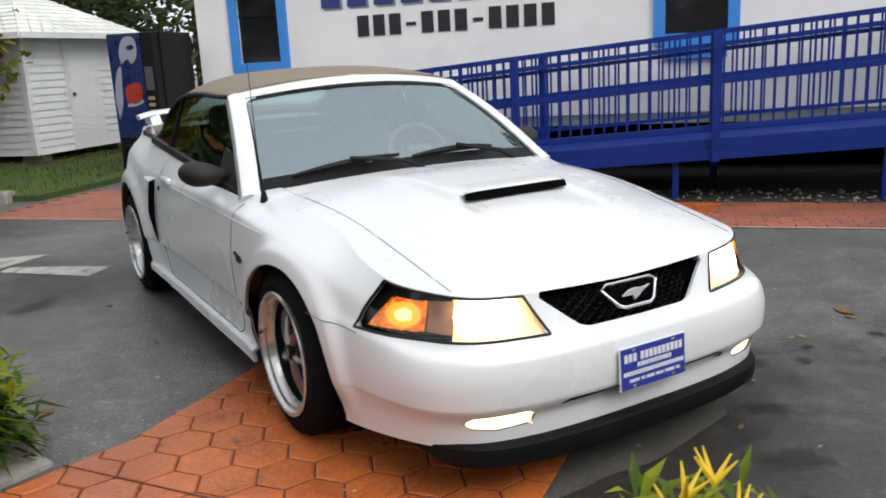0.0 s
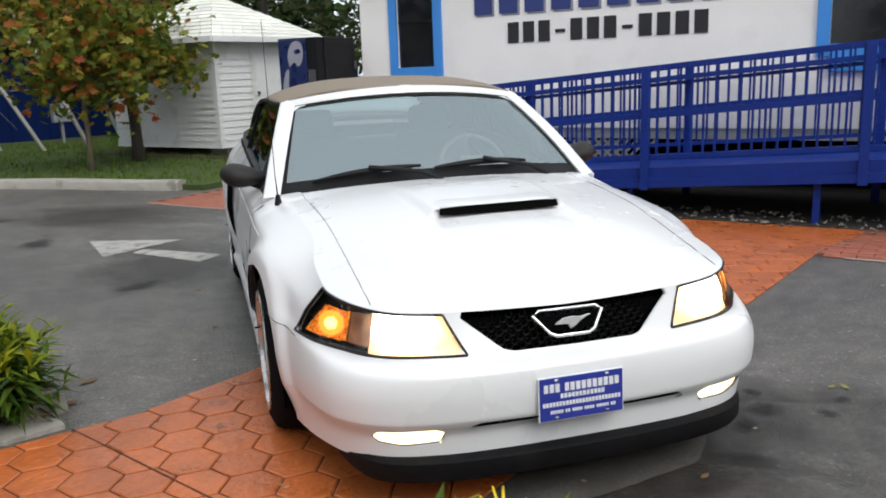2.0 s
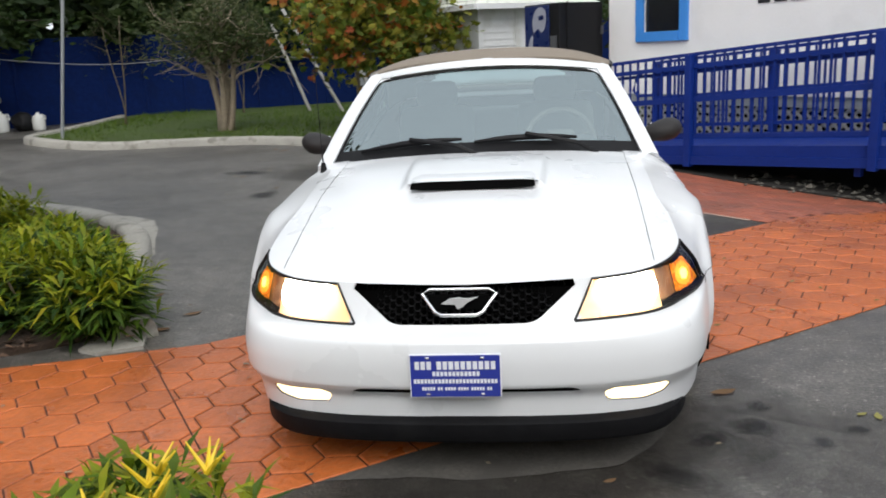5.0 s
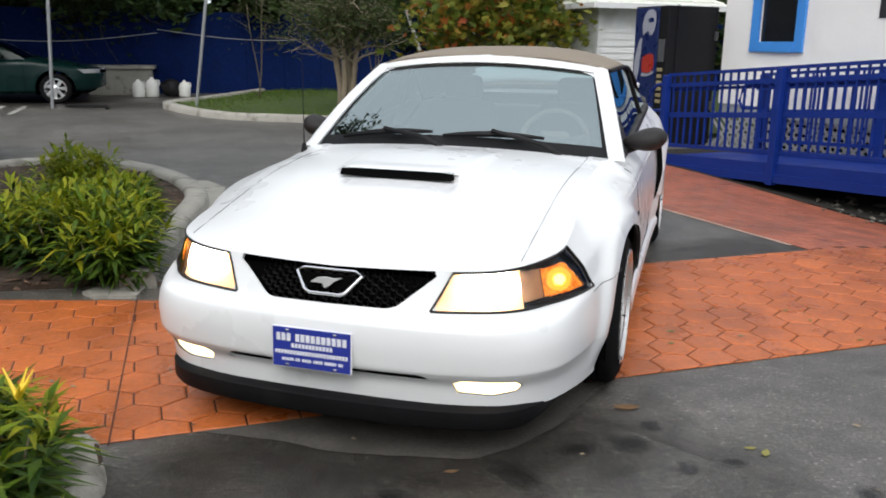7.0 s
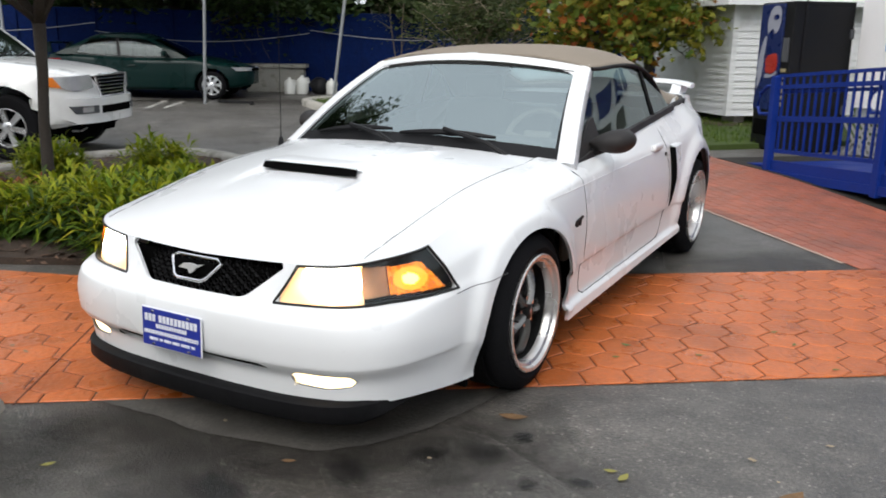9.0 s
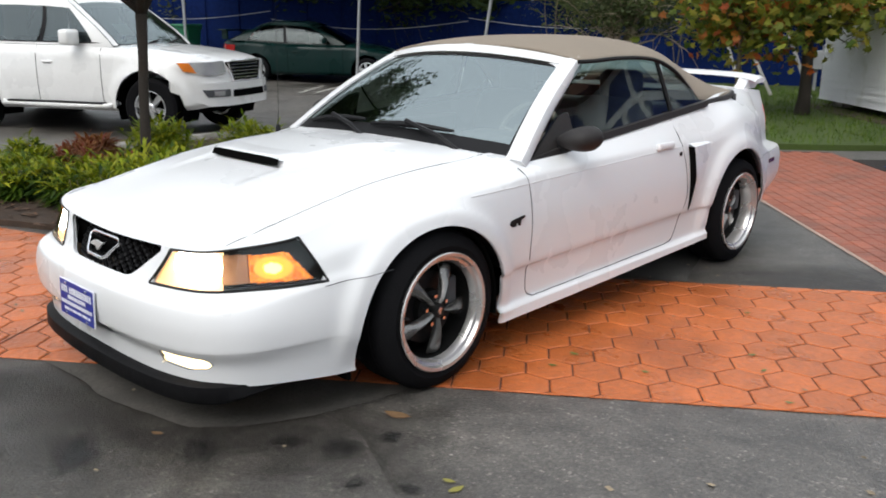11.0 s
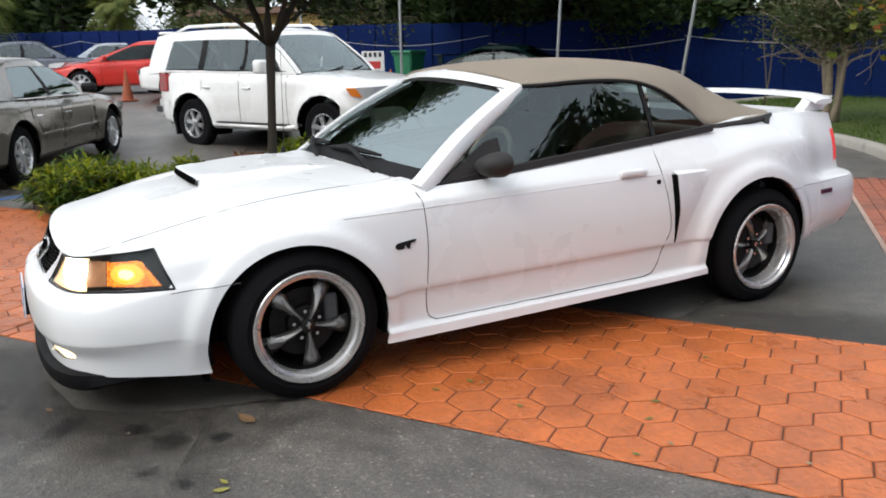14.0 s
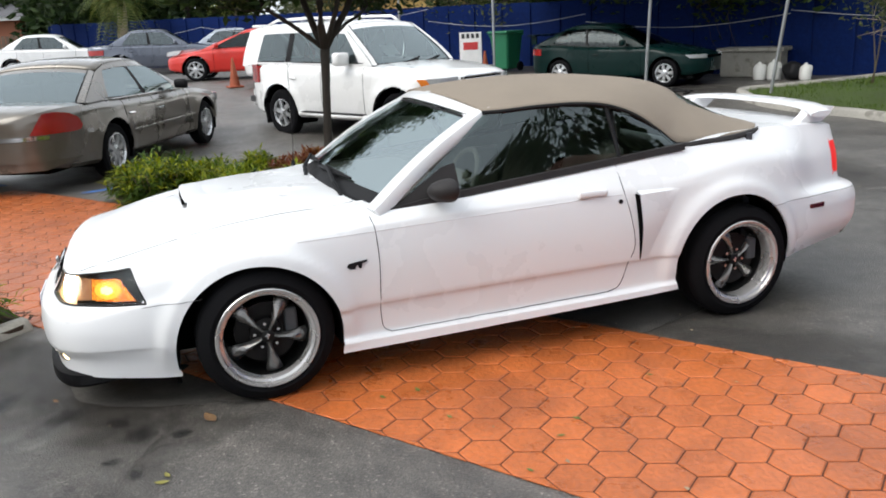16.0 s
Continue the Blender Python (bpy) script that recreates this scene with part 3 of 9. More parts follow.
for u in (-1.12, 0.63, 2.5):
    g0 = gz(*facade(u, OFF, 0)[:2]) - 0.03 if u > 0 else deck(u) - 0.19
    part("prop", boxed((u, OFF + 0.06, (g0 + deck(u)) / 2), (0.06, 0.06, deck(u) - g0), 0.004, F), RAIL_BLUE, ramp)
for off in (OFF, OFF + 1.45):
    bm = bmesh.new()
    tube(bm, [facade(R0 + 0.02, off, 0.93), facade(R0 - 0.2, off, 0.91), facade(R0 - 0.32, off, 0.82), facade(R0 - 0.36, off, 0.68), facade(R0 - 0.3, off, 0.6), facade(R0 + 0.02, off, 0.62)], 0.02, 10)
    soft_edges(part("handrail_loop", bm, RAIL_BLUE, ramp))

# shed
SX, SY = -0.88, 11.5
S = Matrix(((-0.676, 0.737, 0, SX), (0.737, 0.676, 0, SY), (0, 0, 1, 0), (0, 0, 0, 1)))    # x along the long side, y along the door side
shed = thing("garden_shed", label="white lap-sided shed with a pale shingle roof", category="shed")
SL, SW, SZ0, SZ1 = 2.75, 2.4, 0.2, 2.08
def siding(m, length, name, skip=None):
    z = SZ0
    while z < SZ1 - 0.01:
        h = min(0.115, SZ1 - z)
        spans = [(0, length)]
        if skip and z < skip[2]:
            spans = [(0, skip[0]), (skip[1], length)]
        for a, b in spans:
            bm = bmesh.new()
            vs = [bm.verts.new(m @ Vector(p)) for p in ((a, -0.022, z), (b, -0.022, z), (b, -0.006, z + h), (a, -0.006, z + h), (a, 0.0, z), (b, 0.0, z))]
            bm.faces.new(vs[0:4])
            bm.faces.new((vs[4], vs[5], vs[1], vs[0]))
            part(name, bm, SIDING, shed)
        z += h


part("core", boxed((SL / 2, SW / 2, (SZ0 + SZ1) / 2), (SL - 0.02, SW - 0.02, SZ1 - SZ0), 0, S), SIDING, shed)
MS = S @ Matrix(((0, 1, 0, 0), (1, 0, 0, 0), (0, 0, 1, 0), (0, 0, 0, 1)))
siding(S, SL, "siding_board")
siding(MS, SW, "siding_board", skip=(0.82, 1.62, 1.98))
part("corner_board", boxed((0.01, 0.01, (SZ0 + SZ1) / 2), (0.1, 0.1, SZ1 - SZ0), 0.004, S), SIDING, shed)
shed_door = part("shed_door", boxed((-0.012, 1.22, 1.09), (0.03, 0.8, 1.78), 0.004, S), SIDING, shed)
part("door_knob", boxed((-0.045, 0.95, 1.1), (0.05, 0.05, 0.06), 0.012, S), GREY_TRIM, shed_door)
for x in (0.3, SL - 0.3):
    for y in (0.3, SW - 0.3):
        part("block", boxed((x, y, 0.11), (0.4, 0.2, 0.22), 0.01, S), CONCRETE, shed)
ov, hz = 0.3, 0.85
EZ = SZ1 - 0.03
ridge = ((SW / 2, SW / 2), (SL - SW / 2, SW / 2)) if SL > SW else ((SL / 2, SL / 2), (SL / 2, SW - SL / 2))
eave = [(-ov, -ov), (SL + ov, -ov), (SL + ov, SW + ov), (-ov, SW + ov)]
# hip roof: each slope is laid with rows of shingles
for a0, a1, r0, r1 in ((eave[0], eave[1], ridge[0], ridge[1]), (eave[1], eave[2], ridge[1], ridge[1]), (eave[2], eave[3], ridge[1], ridge[0]), (eave[3], eave[0], ridge[0], ridge[0])):
    bm = bmesh.new()
    n_rows = 12
    for r in range(n_rows):
        def at(t, q, lift):
            x = (a0[0] + (a1[0] - a0[0]) * q) * (1 - t) + (r0[0] + (r1[0] - r0[0]) * q) * t
            y = (a0[1] + (a1[1] - a0[1]) * q) * (1 - t) + (r0[1] + (r1[1] - r0[1]) * q) * t
            return S @ Vector((x, y, EZ + hz * t + lift))
        t0, t1 = r / n_rows, (r + 1) / n_rows
        cells = max(1, int(12 * (1 - t0)))
        for c in range(cells):
            q0, q1 = c / cells, (c + 1) / cells - 0.004
            vs = [bm.verts.new(p) for p in (at(t0, q0, 0.016), at(t0, q1, 0.016), at(t1, q1, 0.0), at(t1, q0, 0.0), at(t0, q0, -0.01), at(t0, q1, -0.01))]
            bm.faces.new(vs[0:4])
            bm.faces.new((vs[4], vs[5], vs[1], vs[0]))
    tagged(part("roof_slope", bm, SHINGLE, shed), kind="stuff")
part("soffit", boxed((SL / 2, SW / 2, EZ - 0.03), (SL + 2 * ov - 0.02, SW + 2 * ov - 0.02, 0.05), 0, S), SIDING, shed)
part("eave_board", boxed((SL / 2, -ov, EZ - 0.03), (SL + 2 * ov, 0.03, 0.09), 0, S), SIDING, shed)
part("eave_board", boxed((-ov, SW / 2, EZ - 0.03), (0.03, SW + 2 * ov - 0.04, 0.09), 0, S), SIDING, shed)

# dark soil strip; below the shed its dark colour stands in for shade
patch_prism("soil_shade_shed", [(S @ Vector((x, y, 0)))[:2] for x, y in ((-0.35, -0.35), (1.2, -0.4), (SL + 0.3, -0.3), (SL + 0.3, SW + 0.2), (-0.3, SW + 0.6), (-0.42, 1.2))], 0.078, MULCH, "bare dark soil round the shed, standing in for shade beneath it", "soil")
# drinks machine
vend = thing("drinks_machine", label="dark blue drinks vending machine with black sides and a red patch", category="vending machine")
VF = Matrix(((DX, -NX, 0, 0.03), (DY, -NY, 0, 8.95), (0, 0, 1, 0), (0, 0, 0, 1)))
# machine colours are set darker, with the shade there mixed into them
VEND_BLUE = surface("vending_blue", (0.008, 0.018, 0.085), 0.3, vary=0.1, bump=0)
VEND_RED = surface("vending_red", (0.35, 0.03, 0.02), 0.3, bump=0)
VEND_GREY = surface("vending_shaded_white", (0.3, 0.31, 0.36), 0.35, bump=0)
VEND_BLACK = surface("vending_black_side", (0.008, 0.008, 0.009), 0.45, bump=0.05, spec=0.2)
part("cabinet", boxed((0.283, 0.44, 0.955), (0.706, 0.86, 1.87), 0.012, VF), VEND_BLACK, vend)
part("side_panel", boxed((0.638, 0.5, 1.0), (0.012, 0.62, 1.66), 0.004, VF), VEND_BLACK, vend)
part("side_rail", boxed((0.642, 0.17, 1.0), (0.02, 0.03, 1.8), 0.004, VF), VEND_BLACK, vend)
for z in (0.55, 1.5):
    part("side_hinge", boxed((0.65, 0.84, z), (0.03, 0.05, 0.12), 0.006, VF), GREY_TRIM, vend)
front = part("front_panel", boxed((0.2, 0.003, 1.2), (0.5, 0.03, 1.34), 0.006, VF), VEND_BLUE, vend)
FLAT = VF @ Matrix(((1, 0, 0, 0), (0, 0, -1, -0.012), (0, 1, 0, 0), (0, 0, 0, 1)))
def decal(name, pts, material, lift):
    bm = bmesh.new()
    prism(bm, [tuple(p) for p in spline(pts + [pts[0]], 4)[:-1]], lift, lift + 0.004, FLAT)
    part(name, bm, material, front)


decal("pale_blot", [(0.14, 1.5), (0.12, 1.66), (0.2, 1.82), (0.34, 1.84), (0.4, 1.74), (0.38, 1.58), (0.3, 1.5), (0.24, 1.56)], VEND_GREY, 0.0)
decal("dark_blot", [(0.24, 1.72), (0.33, 1.74), (0.36, 1.69), (0.27, 1.67)], VEND_BLUE, 0.004)
decal("white_sweep", [(0.0, 0.78), (-0.02, 1.1), (0.04, 1.38), (0.12, 1.46), (0.1, 1.2), (0.08, 0.98)], VEND_GREY, 0.0)
decal("red_blot", [(0.16, 1.0), (0.15, 1.18), (0.24, 1.24), (0.38, 1.24), (0.4, 1.06), (0.3, 1.0)], VEND_RED, 0.0)
decal("cream_edge", [(0.16, 0.94), (0.17, 0.99), (0.3, 0.985), (0.4, 1.03), (0.4, 0.99), (0.28, 0.95)], VEND_GREY, 0.002)
BUTTON = surface("button_cream", (0.3, 0.25, 0.14), 0.4)
for k in range(6):
    part("button", boxed((0.53, -0.002, 0.62 + k * 0.085), (0.09, 0.02, 0.045), 0.004, VF), BUTTON, vend)
part("coin_panel", boxed((0.53, 0.003, 1.3), (0.12, 0.02, 0.3), 0.004, VF), GREY_TRIM, vend)
part("tray", boxed((0.26, 0.0, 0.3), (0.5, 0.03, 0.2), 0.006, VF), BLACK_GAP, vend)
part("machine_foot", boxed((0.283, 0.44, 0.01), (0.66, 0.8, 0.06), 0.0, VF), BLACK_GAP, vend)

# long blue fence
fence = thing("blue_fence", label="tall dark blue boarded fence round the lot", category="fence")
FA = (4.0, 25.6)
fd = Vector((-0.80, -0.60, 0)).normalized()
FLEN = 51.0
def shared(name, bm, material):
    me = bpy.data.meshes.new(name)
    bm.to_mesh(me)
    bm.free()
    me.materials.append(material)
    return me


w = 0.92  # board width
BOARD = shared("board", boxed((0, 0, 1.12), (w - 0.003, 0.03, 2.3), 0.0), FENCE_BLUE)
POST = shared("post", boxed((0, 0.025, 1.1), (0.08, 0.06, 2.24), 0.004), FENCE_BLUE)
for k in range(int(FLEN / w)):
    x, y = FA[0] + fd.x * (k + 0.5) * w, FA[1] + fd.y * (k + 0.5) * w
    z = 2.02 + 0.011 * max(0.0, -x - 10) - 2.27  # the top runs level while the ground rises
    m = Matrix.Translation((x, y, z)) @ Matrix.Rotation(math.atan2(fd.y, fd.x), 4, "Z")
    for nm, me, shift in (("board", BOARD, 0.0), ("post", POST, w / 2)):
        ob = new(nm, me)
        ob.parent = fence
        ob.matrix_world = m @ Matrix.Translation((shift, 0, random.uniform(-0.012, 0.012)))

# ---- the white convertible: front towards -y, left side towards +x, front axle at y = 0 ----
car = thing("convertible_car", 0.0, 0.0, 0.0, 1.1, "white two-door convertible with a raised tan soft top", "car", rx=0.35)

OUT = [(0, -1.03), (0.22, -1.024), (0.44, -1.002), (0.63, -0.946), (0.752, -0.832), (0.818, -0.65), (0.853, -0.44), (0.882, -0.2), (0.90, 0.05), (0.90, 0.35),
       (0.895, 0.55), (0.895, 1.2), (0.90, 1.85), (0.912, 2.2), (0.918, 2.57), (0.882, 2.95), (0.838, 3.22), (0.748, 3.52), (0.48, 3.645), (0, 3.675)]
KS = [0, 2, 4, 5, 6, 7, 8, 9, 10, 12, 13, 14, 15, 16, 17, 19]
LEVEL_Z = [
    [.212, .21, .202, .192, .178, .178, .18, .18, .18, .20, .215, .25, .275, .30, .315, .33],
    [.285, .283, .278, .272, .262, .236, .222, .222, .222, .23, .246, .31, .34, .37, .38, .39],
    [.325, .325, .33, .33, .325, .275, .247, .247, .248, .256, .275, .36, .39, .42, .43, .43],
    [.345, .345, .345, .345, .345, .36, .372, .374, .377, .386, .39, .40, .43, .46, .47, .47],
    [.42, .42, .42, .42, .43, .41, .398, .4, .403, .412, .418, .47, .50, .53, .54, .54],
    [.485, .485, .49, .515, .534, .555, .58, .58, .58, .58, .59, .60, .605, .605, .605, .605],
    [.512, .517, .525, .545, .575, .66, .70, .72, .735, .755, .765, .74, .69, .645, .64, .64],
    [.572, .582, .607, .612, .637, .715, .748, .764, .774, .79, .80, .86, .84, .80, .80, .80],
    [.634, .648, .674, .686, .722, .782, .81, .828, .838, .93, .965, 1.0, 1.0, .985, .965, .955],
]
LEVEL_D = [
    [.05, .045, .052, .042, .03, .0, -.002, -.002, -.004, -.004, .0, .02, .03, .05, .06, .06],
    [.045, .038, .04, .03, .02, .004, .0, .0, .0, .0, .004, .01, .01, .015, .02, .02],
    [.012, .012, .01, .01, .010, .02, .027, .028, .028, .027, .02, .004, .003, .003, .003, .003],
    [.003, .003, .003, .003, .006, .016, .022, .023, .023, .022, .016, .002, 0, 0, 0, 0],
    [0, 0, 0, 0, 0, .004, .006, .006, .006, .006, .005, 0, 0, 0, 0, 0],
    [.012, .014, .02, .016, .01, 0, 0, 0, 0, 0, 0, 0, .008, .016, .02, .02],
    [.062, .07, .073, .04, .026, .02, .018, .018, .018, .018, .018, .012, .035, .085, .1, .1],
    [.095, .105, .1, .067, .048, .05, .045, .035, .03, .03, .03, .052, .065, .11, .125, .125],
    [.135, .13, .115, .107, .128, .184, .195, .19, .13, .115, .14, .20, .22, .2, .175, .16],
]
ARCHES = ((-0.054, 0.283, 0.38), (2.525, 0.318, 0.378))
_out_dense = spline(OUT, 24)
_out_s = np.linspace(0, len(OUT) - 1, len(_out_dense))


def skin(s, l):
    """A place on the left half of the body: s runs from the nose's centre round the side to the tail's, l from the lower edge up."""
    s, l = np.asarray(s, float), np.asarray(l, float)
    bx, by = np.interp(s, _out_s, _out_dense[:, 0]), np.interp(s, _out_s, _out_dense[:, 1])
    e = 0.05
    tx = np.interp(s + e, _out_s, _out_dense[:, 0]) - np.interp(s - e, _out_s, _out_dense[:, 0])
    ty = np.interp(s + e, _out_s, _out_dense[:, 1]) - np.interp(s - e, _out_s, _out_dense[:, 1])
    tl = np.hypot(tx, ty)
    nx, ny = ty / tl, -tx / tl
    zs = np.stack([curve_at(KS, z, s) for z in LEVEL_Z])
    ds = np.stack([curve_at(KS, d, s) for d in LEVEL_D])
    n = len(LEVEL_Z)
    def along(tab):
        i = np.clip(np.floor(l).astype(int), 0, n - 2)
        t = l - i
        k = np.arange(tab.shape[1])
        p1, p2 = tab[i, k], tab[i + 1, k]
        p0 = np.where(i > 0, tab[np.maximum(i - 1, 0), k], 2 * p1 - p2)
        p3 = np.where(i < n - 2, tab[np.minimum(i + 2, n - 1), k], 2 * p2 - p1)
        m1, m2 = (p2 - p0) / 2, (p3 - p1) / 2
        lim = np.abs(p2 - p1) * 1.6
        m1, m2 = np.clip(m1, -lim, lim), np.clip(m2, -lim, lim)
        return (2 * t**3 - 3 * t**2 + 1) * p1 + (t**3 - 2 * t**2 + t) * m1 + (3 * t**2 - 2 * t**3) * p2 + (t**3 - t**2) * m2
    z, d = along(zs), along(ds)
    x, y = bx - nx * d, by - ny * d
    for ay, az, ar in ARCHES:
        r = np.hypot(y - ay, z - az)
        up = np.clip((z - 0.2) / 0.12, 0, 1)
        x = x + up * 0.026 * np.exp(-(np.maximum(r - ar - 0.042, 0) / 0.034) ** 2) * (x > 0.6)
    x = np.where((s <= 1e-6) | (s >= 19 - 1e-6), 0.0, x)
    return np.stack([x, y, z], -1)


def trimmed(fn_list, s0=0.0, s1=19.0, ds=1 / 14, l0=0.0, l1=8.0, dl=1 / 6, offset=0.0):
    """The skin cut to where every fn(s, p) >= 0, with its rim drawn onto the line. Returns params, places and faces."""
    ns, nl = int(round((s1 - s0) / ds)) + 1, int(round((l1 - l0) / dl)) + 1
    S_, L_ = np.meshgrid(np.linspace(s0, s1, ns), np.linspace(l0, l1, nl), indexing="ij")
    s, l = S_.ravel(), L_.ravel()
    idx = np.arange(ns * nl).reshape(ns, nl)
    quads = np.stack([idx[:-1, :-1], idx[1:, :-1], idx[1:, 1:], idx[:-1, 1:]], -1).reshape(-1, 4)
    keep = np.ones(len(quads), bool)
    for fn in fn_list:
        f = fn(s, skin(s, l))
        inside = f < 0
        keep &= ~inside[quads].all(1)
        used = np.zeros(len(s), bool)
        used[quads[keep].ravel()] = True
        move = np.where(inside & used)[0]
        if len(move) == 0:
            continue
        a, b = s[move].copy(), l[move].copy()
        for _ in range(5):
            h = 0.01
            f0 = fn(a, skin(a, b))
            gs = (fn(a + h, skin(a + h, b)) - f0) / h / 0.18
            gl = (fn(a, skin(a, b + h)) - f0) / h / 0.07
            g2 = np.maximum(gs**2 + gl**2, 1e-4)
            a = np.clip(a - np.clip(f0 * gs / g2, -0.02, 0.02) / 0.18, s0, s1)
            b = np.clip(b - np.clip(f0 * gl / g2, -0.02, 0.02) / 0.07, l0, l1)
        s[move], l[move] = a, b
    quads = quads[keep]
    return s, l, skin(s, l), quads


def poly_in(pts):
    """Signed depth (positive outside) of a convex polygon given anticlockwise."""
    pts = np.array(pts, float)
    def f(u, v):
        best = None
        for i in range(len(pts)):
            a, b = pts[i], pts[(i + 1) % len(pts)]
            e = b - a
            e = e / np.linalg.norm(e)
            d = (u - a[0]) * e[1] - (v - a[1]) * e[0]
            best = d if best is None else np.maximum(best, d)
        return best
    return f


def arch_cut(k):
    ay, az, ar = ARCHES[k]
    def f(s, p):
        r = np.hypot(p[..., 1] - ay, p[..., 2] - az) - ar
        return np.where((p[..., 0] > 0.5) & (np.abs(p[..., 1] - ay) < 0.6), r, 1.0)
    return f


_grille = poly_in([(-0.21, 0.523), (0.21, 0.523), (0.24, 0.533), (0.378, 0.645), (-0.378, 0.645), (-0.24, 0.533)])
def grille_cut(s, p):
    return np.where(p[..., 1] < -0.8, _grille(p[..., 0], p[..., 2]), 1.0)


_slot = poly_in([(-0.36, 0.298), (0.36, 0.298), (0.375, 0.31), (0.34, 0.33), (-0.34, 0.33), (-0.375, 0.31)])
def slot_cut(s, p):
    return np.where(p[..., 1] < -0.8, _slot(p[..., 0], p[..., 2]), 1.0)


_fog = poly_in([(0.45, 0.266), (0.56, 0.258), (0.63, 0.27), (0.652, 0.292), (0.635, 0.314), (0.47, 0.318), (0.435, 0.3)])
def fog_cut(s, p):
    return np.where(p[..., 1] < -0.6, _fog(p[..., 0], p[..., 2]), 1.0)


def lamp_shape(s, p):
    z = p[..., 2]
    s_in = 1.62 + (z - 0.525) / 0.105 * 0.3
    s_out = 5.58 - (z - 0.545) / 0.115 * 0.25
    z_lo = 0.524 + (s - 1.6) * 0.0045
    z_hi = curve_at(KS, LEVEL_Z[8], s) - 0.006
    return np.maximum(np.maximum((s_in - s) * 0.18, (s - s_out) * 0.18), np.maximum(z_lo - z, z - z_hi))


_tail = poly_in([(0.30, 0.69), (0.80, 0.69), (0.82, 0.74), (0.80, 0.875), (0.33, 0.875)])
def tail_cut(s, p):
    return np.where(p[..., 1] > 3.38, _tail(p[..., 0], p[..., 2]), 1.0)


BODY_CUTS = [arch_cut(0), arch_cut(1), grille_cut, slot_cut, fog_cut, lamp_shape, tail_cut]
bs, bl_, bp, bq = trimmed(BODY_CUTS)
centre = bp[bq].mean(1)
cs = bs[bq].mean(1)


cl = bl_[bq].mean(1)


def panel_of(s, l):
    """Panels meet along lines of the body's own grid."""
    if (l < 5 and s < 93 / 14) or s < 72 / 14:
        return "front_bumper"
    if l < 1 and 130 / 14 < s < 186 / 14:
        return "side_skirt"
    if s < 138 / 14:
        return "front_wing"
    if s < 168 / 14:
        return "door"
    if s > 200 / 14 and l < 5:
        return "rear_bumper"
    return "rear_wing"


groups = {}
for q, s_, l_ in zip(bq, cs, cl):
    groups.setdefault(panel_of(s_, l_), []).append(q)


def skin_part(name, places, quads, material, parent, mirror_join=False, label="", thick=0.0):
    """A panel from the skin, on both sides: joined where it crosses the middle, else one object a side."""
    used = np.unique(np.array(quads).ravel())
    remap = {int(v): k for k, v in enumerate(used)}
    left = [tuple(places[v]) for v in used]
    fl = [tuple(remap[int(v)] for v in q) for q in quads]
    right = [(-x, y, z) for x, y, z in left]
    fr = [tuple(reversed(f)) for f in fl]
    obs = []
    if mirror_join:
        o = len(left)
        me_v, me_f = left + right, fl + [tuple(i + o for i in f) for f in fr]
        sets = [(me_v, me_f)]
    else:
        sets = [(left, fl), (right, fr)]
    for v, f in sets:
        bm = bmesh.new()
        vs = [bm.verts.new(p) for p in v]
        for ff in f:
            try:
                bm.faces.new([vs[i] for i in ff])
            except ValueError:
                pass
        bmesh.ops.remove_doubles(bm, verts=bm.verts, dist=2e-4)
        ob = part(name, bm, material, parent, label, smooth=True)
        if thick:
            md = ob.modifiers.new("skin", "SOLIDIFY")
            md.thickness, md.offset, md.use_rim = thick, -1, False
        obs.append(ob)
    return obs


for nm, quads in groups.items():
    skin_part(nm, bp, quads, WHITE_PAINT, car, nm in ("front_bumper", "rear_bumper"), thick=0.012)

# bonnet and boot lid: the top between the two upper edges
def top_surface(s_list, zc, power, n=40, bulge=None):
    edge = skin(np.array(s_list), np.full(len(s_list), 8.0))
    verts, w = [], 2 * n + 1
    for (x, y, z) in edge:
        c = zc(y)
        for k in range(-n, n + 1):
            a = k / n
            zz = z + (c - z) * (1 - abs(a) ** power)
            if bulge:
                zz += bulge(a * x, y)
            verts.append((a * x, y, zz))
    faces = [(j * w + i, j * w + i + 1, (j + 1) * w + i + 1, (j + 1) * w + i) for j in range(len(s_list) - 1) for i in range(2 * n)]
    return verts, faces


HOOD_Y = [-0.9, -0.8, -0.6, -0.4, -0.2, 0.0, 0.2, 0.56]
HOOD_Z = [0.634, 0.692, 0.779, 0.832, 0.859, 0.873, 0.883, 0.887]
def hood_z(y):
    return float(curve_at(HOOD_Y, HOOD_Z, np.array([y]))[0])


SCOOP = (-0.285, 0.24)       # where its mouth stands, and half its width
def hood_bulge(x, y):
    # a raised island that carries the scoop, fading out to the back, and a dip in front of its mouth
    w = 0.262 + 0.05 * max(0, y + 0.3)
    side = 1 - sstep(w - 0.012, w + 0.02, abs(x))
    rise = 0.023 * sstep(SCOOP[0] - 0.002, SCOOP[0] + 0.004, y) * (1 - sstep(0.0, 0.42, y))
    dip = -0.012 * sstep(-0.62, -0.34, y) * (1 - sstep(SCOOP[0] - 0.004, SCOOP[0], y)) * (1 - sstep(0.23, 0.28, abs(x)))
    return side * rise + dip


